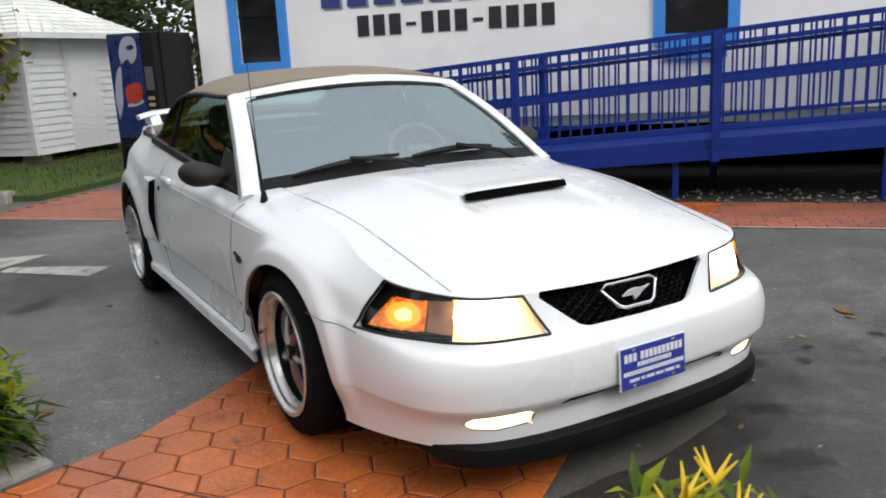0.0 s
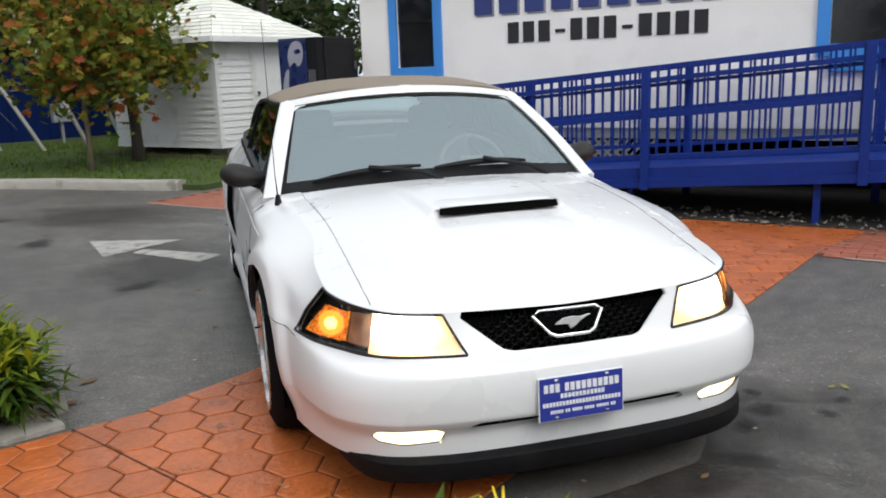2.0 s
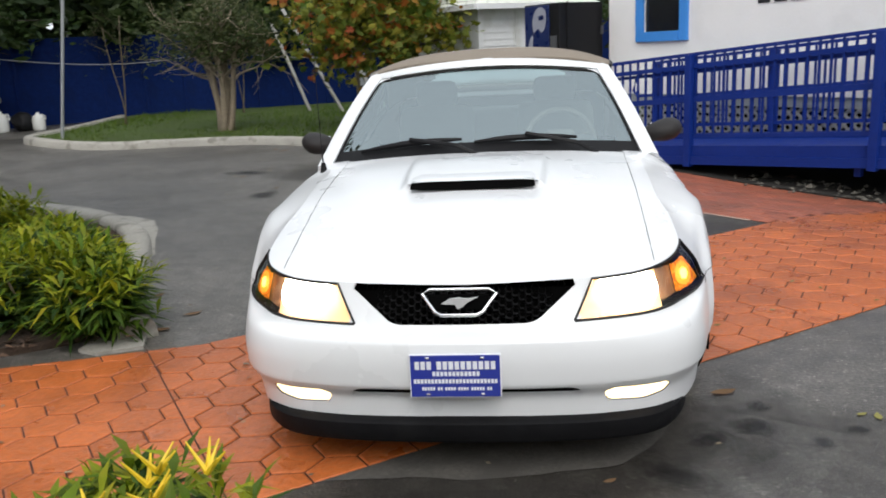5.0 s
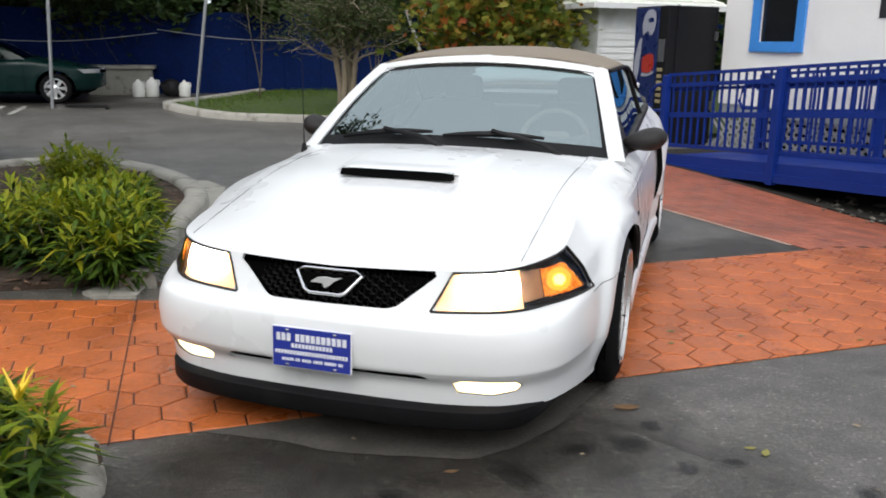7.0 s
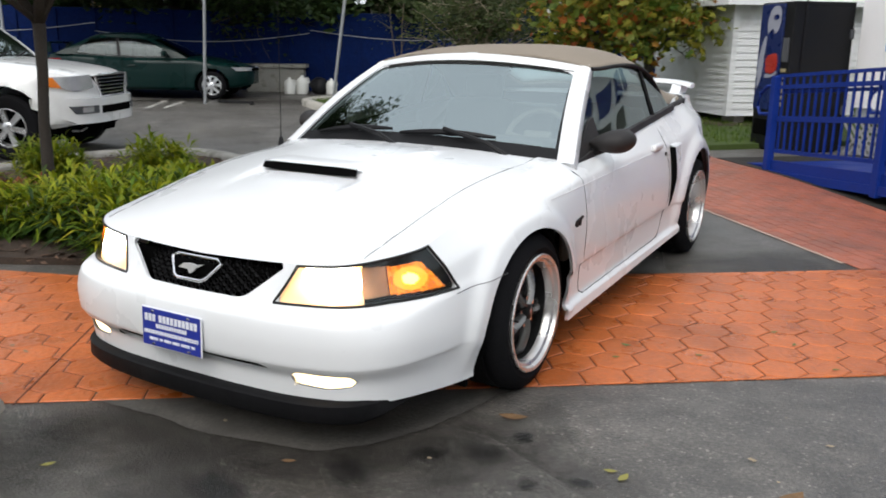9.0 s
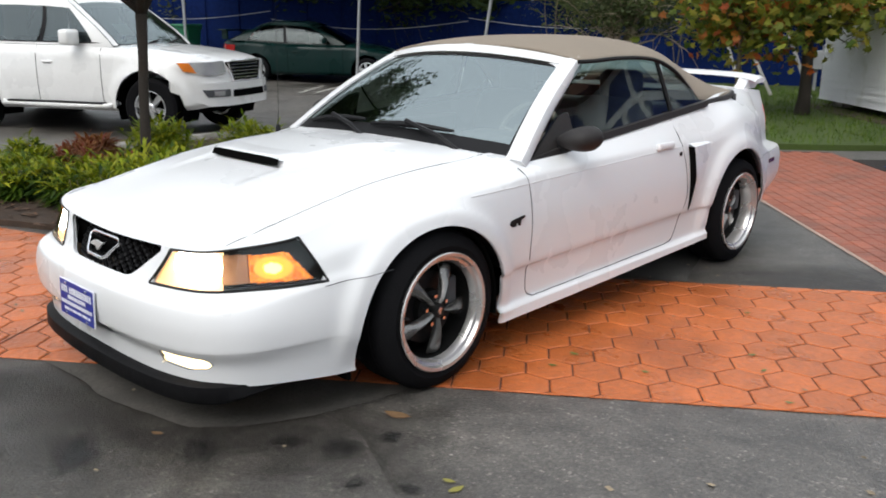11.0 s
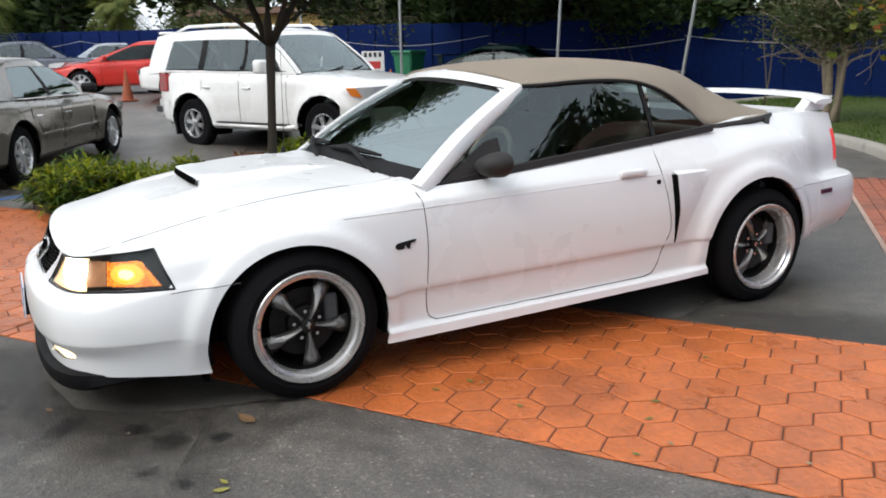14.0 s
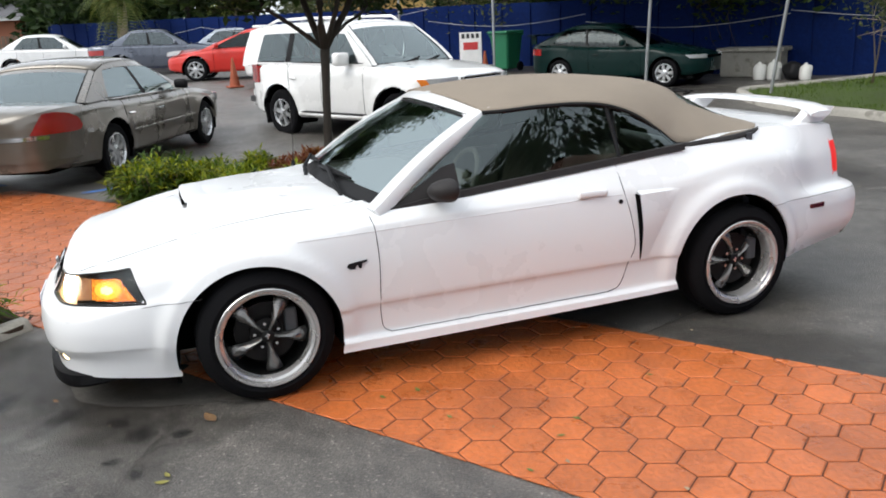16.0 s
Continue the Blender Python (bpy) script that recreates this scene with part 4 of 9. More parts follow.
hood_s = list(np.linspace(0.02, 5, 60)) + list(np.linspace(5, 10, 130))[1:]
hv, hf = top_surface(hood_s, hood_z, 2.3, 48, hood_bulge)
hv = np.array(hv)
seam_y = [-0.80, -0.5, 0.0, 0.45, 0.6]
seam_x = [0.612, 0.62, 0.632, 0.65, 0.655]
hood_faces, wing_l, wing_r = [], [], []
for f in hf:
    c = hv[list(f)].mean(0)
    lim = float(np.interp(c[1], seam_y, seam_x))
    if abs(c[0]) < lim and c[1] < 0.395 + 0.1 * (c[0] / 0.7) ** 2:
        hood_faces.append(f)
    elif c[1] < 0.395 + 0.1 * (c[0] / 0.7) ** 2 or abs(c[0]) > lim:
        (wing_l if c[0] > 0 else wing_r).append(f)
def sub_mesh(name, v, faces, material, parent, label=""):
    used = sorted({i for f in faces for i in f})
    rm = {u: k for k, u in enumerate(used)}
    return link_mesh(name, [v[u] for u in used], [tuple(rm[i] for i in f) for f in faces], material, parent, True, label)


bonnet = sub_mesh("bonnet", hv, hood_faces, WHITE_PAINT, car)
sub_mesh("wing_top", hv, wing_l, WHITE_PAINT, car)
sub_mesh("wing_top", hv, wing_r, WHITE_PAINT, car)


def top_z(x, y):
    """Height of the bonnet at a place."""
    k = int(np.argmin((hv[:, 0] - x) ** 2 + (hv[:, 1] - y) ** 2))
    return float(hv[k][2])


# scoop: a hooded lip with a dark mouth
bm = bmesh.new()
ym, hw = SCOOP
rows_ = []
for yy, up in ((ym - 0.022, 0.001), (ym - 0.012, 0.008), (ym, 0.009), (ym + 0.06, 0.006), (ym + 0.14, -0.006)):
    row = []
    for k in range(-20, 21):
        a = k / 20
        x = a * (hw + 0.012)
        h = up * (1 - abs(a) ** 8) - 0.01 * abs(a) ** 8
        row.append(bm.verts.new((x, yy + 0.012 * abs(a) ** 4, hood_z(ym + 0.05) - 0.004 + 0.02 + h + (hood_z(yy) - hood_z(ym)) * (yy > ym))))
    rows_.append(row)
for r0, r1 in zip(rows_, rows_[1:]):
    for k in range(40):
        bm.faces.new((r0[k], r0[k + 1], r1[k + 1], r1[k]))
scoop = part("bonnet_scoop", bm, WHITE_PAINT, car, smooth=True)
bm = bmesh.new()
vs = []
for k in range(-20, 21):
    a = k / 20
    lo = hood_z(ym - 0.02) - 0.008 + 0.004 * abs(a) ** 6
    hi = hood_z(ym + 0.05) + 0.022 - 0.008 * abs(a) ** 8
    vs.append((bm.verts.new((a * hw, ym - 0.026 + 0.006 * abs(a) ** 4, lo)), bm.verts.new((a * (hw - 0.004), ym - 0.013 + 0.006 * abs(a) ** 4, hi))))
for p, q in zip(vs, vs[1:]):
    bm.faces.new((p[0], q[0], q[1], p[1]))
part("scoop_mouth", bm, BLACK_GAP, scoop, "black scoop opening")

DECK_Y = [2.6, 2.85, 3.1, 3.35, 3.5, 3.57]
DECK_Z = [1.0, 1.015, 1.01, 0.99, 0.97, 0.955]
deck_s = list(np.linspace(14.2, 19, 60))
dv, df = top_surface(deck_s, lambda y: float(curve_at(DECK_Y, DECK_Z, np.array([y]))[0]), 4.0, 24)
link_mesh("boot_lid", dv, df, WHITE_PAINT, car, True)

# seams
def side_x(y, z, side=1):
    d = (bp[:, 1] - y) ** 2 + (bp[:, 2] - z) ** 2 + 10 * (bp[:, 0] < 0.5)
    k = np.argpartition(d, 5)[:6]
    w = 1 / (d[k] + 2e-5)
    return float((bp[k, 0] * w).sum() / w.sum())


def seam(name, pts, r=0.0028, material=None):
    bm = bmesh.new()
    tube(bm, pts, r, 6)
    return part(name, bm, material or BLACK_GAP, car)


door_line = [(0.505, 0.805), (0.515, 0.745), (0.52, 0.6), (0.515, 0.45), (0.515, 0.34), (0.525, 0.265), (0.56, 0.24)]
low_line = [(0.56, 0.24), (0.9, 0.242), (1.3, 0.246), (1.75, 0.252)]
door_back = [(1.75, 0.252), (1.81, 0.268), (1.845, 0.32), (1.875, 0.42), (1.9, 0.5), (1.875, 0.66), (1.845, 0.78), (1.84, 0.92)]
for sd in (1, -1):
    for nm, ln in (("door_gap_front", door_line), ("door_gap_low", low_line), ("door_gap_back", door_back)):
        dense_l = spline(ln, 6)
        seam(nm, [(sd * (side_x(y, z) - 0.0004), y, z) for y, z in dense_l], 0.0022 if nm != "door_gap_low" else 0.0016)
    seam("bumper_gap", [(sd * (p_[0] + 0.0004), p_[1], p_[2]) for p_ in skin(np.linspace(5.5, 6.62, 24), np.full(24, 5.0))], 0.0014, GREY_TRIM)
    seam("rear_bumper_gap", [(sd * (p_[0] + 0.0004), p_[1], p_[2]) for p_ in skin(np.linspace(14.45, 18.0, 40), np.full(40, 5.0))], 0.0014, GREY_TRIM)
    seam("bonnet_gap", [(sd * x, y, top_z(sd * x, y) + 0.0005) for x, y in [(float(np.interp(y, seam_y, seam_x)), y) for y in np.linspace(-0.79, 0.47, 40)]], 0.0011, GREY_TRIM)

# crease along the flank
for sd in (1, -1):
    pts = [(sd * (side_x(y, 0.742 + 0.016 * (y - 0.3)) + 0.0012), y, 0.742 + 0.016 * (y - 0.3)) for y in np.linspace(0.15, 1.83, 40)]
    seam("flank_crease", pts, 0.0022, surface("crease_shadow_paint", (0.62, 0.62, 0.63), 0.4, bump=0) if sd == 1 else bpy.data.materials["crease_shadow_paint"])

# wheel housings and floor panels, near black so the colour holds the shade there
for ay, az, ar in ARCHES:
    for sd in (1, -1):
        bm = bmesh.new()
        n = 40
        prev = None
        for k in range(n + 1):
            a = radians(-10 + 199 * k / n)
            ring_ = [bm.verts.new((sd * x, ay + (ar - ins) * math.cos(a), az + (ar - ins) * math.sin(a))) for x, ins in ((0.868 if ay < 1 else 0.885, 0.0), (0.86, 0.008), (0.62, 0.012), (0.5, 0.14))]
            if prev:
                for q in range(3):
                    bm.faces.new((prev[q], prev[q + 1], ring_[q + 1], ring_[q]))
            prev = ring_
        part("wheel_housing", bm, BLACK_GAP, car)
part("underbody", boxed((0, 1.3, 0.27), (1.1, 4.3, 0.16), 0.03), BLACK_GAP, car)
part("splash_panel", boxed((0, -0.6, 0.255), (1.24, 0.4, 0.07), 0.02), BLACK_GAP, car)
# black flaps hide the lit paving and stand in for shade behind the bumper
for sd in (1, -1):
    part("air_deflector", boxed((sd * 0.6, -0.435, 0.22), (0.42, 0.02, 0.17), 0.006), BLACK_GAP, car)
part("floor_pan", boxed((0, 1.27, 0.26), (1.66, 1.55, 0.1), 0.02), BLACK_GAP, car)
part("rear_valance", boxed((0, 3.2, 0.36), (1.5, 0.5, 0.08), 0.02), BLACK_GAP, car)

# front lip and intake
bm = bmesh.new()
sv = np.linspace(0, 5.9, 90)
prof = [(0.06, 0.222), (0.026, 0.22), (0.012, 0.208), (0.01, 0.158), (0.022, 0.142), (0.09, 0.146), (0.1, 0.21)]
half = []
for s_ in sv:
    b0 = skin(np.array([s_]), np.array([4.0]))[0]
    b1 = skin(np.array([s_ + 0.05]), np.array([4.0]))[0]
    t = b1 - b0
    t[2] = 0
    t = t / np.linalg.norm(t)
    nn = np.array([t[1], -t[0], 0])
    fade = 1 - 0.92 * sstep(3.2, 5.9, s_)
    zt = float(curve_at(KS, LEVEL_Z[0], np.array([s_]))[0]) + 0.012
    inset = 0.055 * sstep(2.2, 5.0, s_)
    half.append([(b0[0] - nn[0] * (d + inset), b0[1] - nn[1] * (d + inset), zt + (z - zt) * fade) for d, z in prof])
full = [[(-x, y, z) for x, y, z in r] for r in half[:0:-1]] + half
rings = [[bm.verts.new(p) for p in r] for r in full]
for r0, r1 in zip(rings, rings[1:]):
    for k in range(len(prof) - 1):
        bm.faces.new((r0[k], r0[k + 1], r1[k + 1], r1[k]))
LIP_BLACK = surface("scuffed_black_lip", (0.009, 0.009, 0.01), 0.55, vary=0.25, scale=6, fine=40, bump=0.15, spec=0.08, dirt=((0.022, 0.022, 0.022), 4, 0.58, 0.35))
soft_edges(part("front_lip", bm, LIP_BLACK, car, "scuffed black rubber front lip"), 40)


# grille: a recessed honeycomb in a dark frame
grille = part("grille", boxed((0, -0.85, 0.562), (0.8, 0.02, 0.1), 0.0), BLACK_GAP, car, "black honeycomb grille")
bm = bmesh.new()
hexr = 0.0135
for i in range(-30, 31):
    for j in range(-6, 7):
        cx = i * hexr * 1.55
        cz = 0.577 + j * hexr * 1.8 + (hexr * 0.9 if i % 2 else 0)
        if cz > 0.622 or _grille(np.array([cx]), np.array([cz]))[0] > -0.004:
            continue
        yc = -0.918 + 0.6 * cx * cx + (cz - 0.577) * 0.7
        ro, ri = [], []
        for k in range(6):
            a = radians(60 * k)
            ro.append(bm.verts.new((cx + hexr * math.cos(a), yc, cz + hexr * math.sin(a) * 0.95)))
            ri.append(bm.verts.new((cx + hexr * 0.72 * math.cos(a), yc + 0.01, cz + hexr * 0.68 * math.sin(a))))
        for k in range(6):
            bm.faces.new((ro[k], ro[(k + 1) % 6], ri[(k + 1) % 6], ri[k]))
GRILLE_MAT = surface("grille_plastic", (0.014, 0.014, 0.015), 0.4, bump=0, spec=0.25)
part("honeycomb", bm, GRILLE_MAT, grille)
bm = bmesh.new()
badge = [(x - 0.01, z + 0.007) for x, z in ((-0.118, 0.606), (-0.095, 0.617), (0.095, 0.617), (0.118, 0.606), (0.075, 0.556), (0.055, 0.548), (-0.055, 0.548), (-0.075, 0.556))]
tube(bm, [(x, -0.945 + (z - 0.58) * 0.65 + x * x * 0.6, z) for x, z in badge], 0.0062, 8, closed=True)
soft_edges(part("badge_frame", bm, CHROME, grille, "chrome frame"), 60)
bm = bmesh.new()
prism(bm, [(-0.055, -0.004), (-0.03, 0.012), (0.0, 0.016), (0.03, 0.012), (0.062, 0.018), (0.03, 0.002), (0.012, -0.014), (-0.004, -0.022), (-0.012, -0.006)], 0, 0.008, Matrix.Translation((-0.01, -0.943, 0.593)) @ Matrix.Rotation(radians(90), 4, "X"))
part("badge_shape", bm, surface("badge_silver", (0.55, 0.55, 0.55), 0.4, 0.2, bump=0), grille, "plain chrome badge shape")
part("badge_plate", boxed((-0.01, -0.926, 0.588), (0.19, 0.008, 0.052), 0.003, Matrix.Identity(4)), BLACK_GAP, grille)

# lower slot, fog lamps
part("lower_slot", boxed((0, -0.955, 0.314), (0.78, 0.02, 0.05), 0), BLACK_GAP, car)
FOG_GLOW = glow("fog_lamp_glow", (1.0, 0.76, 0.42), 2.6)
# reflectors and amber halo emit themselves, in place of reflected bulb light
HEAD_RIM = glow("headlamp_reflector_glow", (1.0, 0.62, 0.3), 0.45)
HEAD_GLOW = glow("headlamp_glow", (1.0, 0.93, 0.82), 14.0)
AMBER_MID = glow("amber_lamp_halo", (1.0, 0.3, 0.03), 1.15)
AMBER_GLOW = glow("amber_lamp_glow", (1.0, 0.52, 0.12), 3.6)
AMBER_DIM = facet_glow("amber_reflector", (0.5, 0.1, 0.012), (0.95, 0.32, 0.03), 0.18, 0.6, 110)
LAMP_WARM = facet_glow("warm_lamp_reflector", (0.2, 0.09, 0.045), (0.4, 0.2, 0.1), 0.1, 0.2, 14)
RED_GLOW = glow("tail_lamp_red", (0.6, 0.018, 0.015), 0.5)
for sd in (1, -1):
    fs, fl_, fp, fq = trimmed([lambda s, p: -fog_cut(s, p)], 2.0, 4.2, 1 / 24, 0.5, 3.0, 1 / 14)
    used = np.unique(fq.ravel())
    rm = {int(u): k for k, u in enumerate(used)}
    v = [(sd * fp[u][0], fp[u][1] + 0.012, fp[u][2]) for u in used]
    f = [tuple(rm[int(i)] for i in q) for q in fq]
    fog = link_mesh("fog_lamp", v, f, FOG_GLOW, car, True, "lit warm fog lamp")
    counts = {}
    for ff in f:
        for i in range(4):
            e = tuple(sorted((ff[i], ff[(i + 1) % 4])))
            counts[e] = counts.get(e, 0) + 1
    bm = bmesh.new()
    for (a, b), k in counts.items():
        if k == 1:
            rod(bm, (v[a][0], v[a][1] - 0.01, v[a][2]), (v[b][0], v[b][1] - 0.01, v[b][2]), 0.0022, 4)
    part("lamp_gasket", bm, GREY_TRIM, fog)

# head lamps: clear lens, dark bowl, bright reflector and amber corner
LAMP_DARK = surface("lamp_bowl_black", (0.012, 0.012, 0.012), 0.4, bump=0, spec=0.2)
hs, hl, hp_, hq = trimmed([lambda s, p: -lamp_shape(s, p)], 1.4, 6.0, 1 / 36, 5.2, 8.0, 1 / 16)
used = np.unique(hq.ravel())
rm = {int(u): k for k, u in enumerate(used)}
lf = lf0 = [tuple(rm[int(i)] for i in q) for q in hq]
lp, lsv = hp_[used], hs[used]


def lamp_layer(sd, depth, fn=None):
    v = []
    for (x, y, z), s_ in zip(lp, lsv):
        k = 0.45 + 0.35 * sstep(2, 5, s_)
        v.append((sd * (x - depth * k * 0.9), y + depth * (1.15 - k * 0.6), z - 0.1 * depth))
    return v


edge_count = {}
for f in lf:
    for i in range(4):
        e = tuple(sorted((f[i], f[(i + 1) % 4])))
        edge_count[e] = edge_count.get(e, 0) + 1
rim_edges = [e for e, c in edge_count.items() if c == 1]
for sd in (1, -1):
    lf = lf0 if sd == 1 else [tuple(reversed(f)) for f in lf0]
    lamp = link_mesh("head_lamp", lamp_layer(sd, 0.001), lf, LENS_GLASS, car, True, "lit head lamp with an amber corner behind a clear lens")
    lamp.visible_shadow = False
    bowl_v = lamp_layer(sd, 0.045)
    link_mesh("lamp_bowl", bowl_v, lf, LAMP_DARK, lamp, True)
    wall_v = lamp_layer(sd, 0.002) + bowl_v
    n0 = len(bowl_v)
    link_mesh("lamp_wall", wall_v, [(a, b, b + n0, a + n0) for a, b in rim_edges], LAMP_DARK, lamp)
    bm = bmesh.new()
    ring_pts = {}
    tot = lamp_layer(sd, -0.001)
    for a, b in rim_edges:
        rod(bm, tot[a], tot[b], 0.0046, 5)
    part("lamp_gasket", bm, LAMP_DARK, lamp)
    def zone(fn, depth, material, name, label=""):
        vz = lamp_layer(sd, depth)
        ff = [f for f in lf if all(fn(lsv[i], lp[i]) for i in f)]
        if ff:
            sub_mesh(name, vz, ff, material, lamp, label)
    def head_zone(s_, p):
        return s_ < 3.52
    def head_core(s_, p):
        return abs((s_ - 2.76) / 0.72) ** 2.6 + abs((p[2] - 0.605) / 0.056) ** 2.6 < 1
    def amber_zone(s_, p):
        return s_ > 4.2 and s_ < 5.4 - (p[2] - 0.545) * 4.0 and 0.552 < p[2] < 0.648
    def amber_mid(s_, p):
        return ((s_ - 4.68) / 0.36) ** 2 + ((p[2] - 0.6) / 0.04) ** 2 < 1
    def amber_core(s_, p):
        return ((s_ - 4.68) / 0.18) ** 2 + ((p[2] - 0.6) / 0.02) ** 2 < 1
    zone(head_zone, 0.018, HEAD_RIM, "head_reflector", "warm glowing reflector")
    zone(head_core, 0.014, HEAD_GLOW, "head_bulb", "glowing white lamp core")
    zone(amber_zone, 0.012, AMBER_DIM, "turn_reflector", "amber turn reflector")
    zone(amber_mid, 0.01, AMBER_MID, "turn_halo", "glowing amber halo round the bulb")
    zone(amber_core, 0.008, AMBER_GLOW, "turn_bulb", "lit amber bulb")
    zone(lambda s_, p: 3.46 < s_ <= 4.2 and 0.55 < p[2] < 0.65, 0.014, LAMP_WARM, "reflector_divider")

# tail lamps
MARKER_RED = surface("marker_dark_red", (0.07, 0.008, 0.01), 0.25, coat=0.6, bump=0)
for sd in (1, -1):
    ts, tl2, tp, tq = trimmed([lambda s, p: -tail_cut(s, p)], 15.5, 18.8, 1 / 14, 5.0, 8.0, 1 / 8)
    used = np.unique(tq.ravel())
    rm = {int(u): k for k, u in enumerate(used)}
    link_mesh("tail_lamp", [(sd * tp[u][0], tp[u][1], tp[u][2]) for u in used], [tuple(rm[int(i)] for i in q) for q in tq], RED_GLOW, car, True, "red lit tail lamp")
    part("side_marker", boxed((0, 0, 0), (0.014, 0.115, 0.026), 0.004, Matrix.Translation((sd * (side_x(3.13, 0.55) + 0.001), 3.13, 0.55)) @ Matrix.Rotation(radians(8 * sd), 4, "Z")), MARKER_RED, car)

# blue plate on the bumper
PLATE_BLUE = surface("plate_blue", (0.02, 0.035, 0.28), 0.35, vary=0.04, bump=0)
PLATE_WHITE = surface("plate_white", (0.75, 0.76, 0.8), 0.4, bump=0)
PM = Matrix.Translation((-0.022, -1.04, 0.386)) @ Matrix.Scale(0.965, 4) @ Matrix.Rotation(radians(-3), 4, "X")
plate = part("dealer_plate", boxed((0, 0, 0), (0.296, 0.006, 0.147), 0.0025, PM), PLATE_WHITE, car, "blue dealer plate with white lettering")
part("plate_face", boxed((0, -0.0035, 0), (0.288, 0.003, 0.139), 0.001, PM), PLATE_BLUE, plate)
part("plate_bracket", boxed((0, 0.012, -0.02), (0.2, 0.02, 0.1), 0.003, PM), BLACK_PLASTIC, plate)
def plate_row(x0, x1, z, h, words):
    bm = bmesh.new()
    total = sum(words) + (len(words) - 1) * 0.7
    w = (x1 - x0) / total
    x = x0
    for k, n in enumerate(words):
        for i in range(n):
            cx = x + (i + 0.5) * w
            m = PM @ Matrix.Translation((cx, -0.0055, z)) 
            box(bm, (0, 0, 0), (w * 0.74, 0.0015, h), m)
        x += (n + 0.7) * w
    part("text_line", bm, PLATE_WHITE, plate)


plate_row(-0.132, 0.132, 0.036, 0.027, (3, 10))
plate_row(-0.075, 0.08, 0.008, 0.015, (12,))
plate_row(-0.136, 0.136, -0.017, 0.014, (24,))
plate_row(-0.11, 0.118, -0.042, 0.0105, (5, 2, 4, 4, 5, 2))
for x in (-0.088, 0.088):
    for z in (0.061, -0.06):
        part("plate_bolt", boxed((x, -0.006, z), (0.014, 0.005, 0.008), 0.002, PM), CHROME, plate)

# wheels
# inside of the wheel: shade between the spokes is put into near-black colours
BARREL = surface("wheel_barrel_shade", (0.012, 0.012, 0.012), 0.5, 0.3, bump=0, spec=0.2)
def wheel(x, y, z, sd, dish, first):
    w = new("wheel")
    w.parent = car
    w.matrix_basis = pose(sd * x, y, z, 0, 0, 0 if sd == 1 else 180)
    bm = bmesh.new()
    R, r = 0.318, 0.226
    lathe(bm, [(-0.225, r), (-0.235, r + 0.03), (-0.238, R - 0.05), (-0.225, R - 0.012), (-0.2, R), (-0.168, R), (-0.165, R - 0.006), (-0.155, R - 0.006), (-0.152, R), (-0.09, R), (-0.087, R - 0.006), (-0.077, R - 0.006), (-0.074, R), (-0.05, R), (-0.022, R - 0.014), (-0.006, R - 0.05), (-0.002, r + 0.035), (-0.012, r + 0.006), (-0.02, r)], "x", 72)
    soft_edges(part("tyre", bm, RUBBER, w, "black low-profile tyre"), 40)
    bm = bmesh.new()
    lathe(bm, [(0.0, r + 0.012), (0.004, r + 0.008), (0.002, r - 0.004), (-0.012, r - 0.01), (-0.018, r - 0.022), (-0.03, r - 0.028), (-0.036 - dish, r - 0.031), (-0.04 - dish, r - 0.012), (-0.02, r + 0.004)], "x", 72)
    soft_edges(part("rim", bm, ALLOY, w, "polished alloy rim lip"), 30)
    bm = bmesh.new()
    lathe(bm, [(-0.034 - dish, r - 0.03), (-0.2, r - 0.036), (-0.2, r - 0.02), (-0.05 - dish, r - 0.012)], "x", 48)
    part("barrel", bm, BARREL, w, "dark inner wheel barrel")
    hubx = -0.035 - dish
    for k in range(5):
        bm = bmesh.new()
        a = radians(first + 72 * k)
        rows2 = []
        for q, (rr, half_w, xo, th) in enumerate(((0.022, 0.011, 0.004, 0.03), (0.05, 0.0105, 0.01, 0.03), (0.08, 0.0145, 0.009, 0.028), (0.115, 0.0225, 0.002, 0.026), (0.15, 0.033, -0.01, 0.022), (0.18, 0.041, -0.022, 0.016), (0.189, 0.036, -0.028, 0.012))):
            c, s2 = math.cos(a), math.sin(a)
            ring2 = []
            for o, hx in ((-1, -th), (-1, -0.012), (-0.55, 0.002), (0, 0.009), (0.55, 0.002), (1, -0.012), (1, -th)):
                ring2.append(bm.verts.new((hubx + xo + hx, rr * c - o * half_w * s2, rr * s2 + o * half_w * c)))
            rows2.append(ring2)
        for r0, r1 in zip(rows2, rows2[1:]):
            for i in range(7):
                bm.faces.new((r0[i], r0[(i + 1) % 7], r1[(i + 1) % 7], r1[i]))
        bm.faces.new(rows2[-1])
        soft_edges(part("spoke", bm, GUNMETAL, w, "dark grey spoke"), 45)
        bm = bmesh.new()
        b2 = a + radians(36)
        rod(bm, (hubx - 0.016, 0.058 * math.cos(b2), 0.058 * math.sin(b2)), (hubx + 0.006, 0.058 * math.cos(b2), 0.058 * math.sin(b2)), 0.0095, 6, 0.008)
        part("lug_nut", bm, CHROME, w)
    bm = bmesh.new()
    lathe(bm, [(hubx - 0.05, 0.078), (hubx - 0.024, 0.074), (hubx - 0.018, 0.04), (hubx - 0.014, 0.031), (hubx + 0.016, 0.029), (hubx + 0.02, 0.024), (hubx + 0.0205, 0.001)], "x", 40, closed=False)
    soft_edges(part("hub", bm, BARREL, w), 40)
    bm = bmesh.new()
    box(bm, (hubx + 0.0205, 0, 0.002), (0.003, 0.008, 0.03), None, 0.001)
    box(bm, (hubx + 0.0205, 0, 0.004), (0.003, 0.024, 0.006), Matrix.Rotation(radians(12), 4, "X"), 0.001)
    part("cap_mark", bm, CHROME, w, "plain chrome mark on the cap")
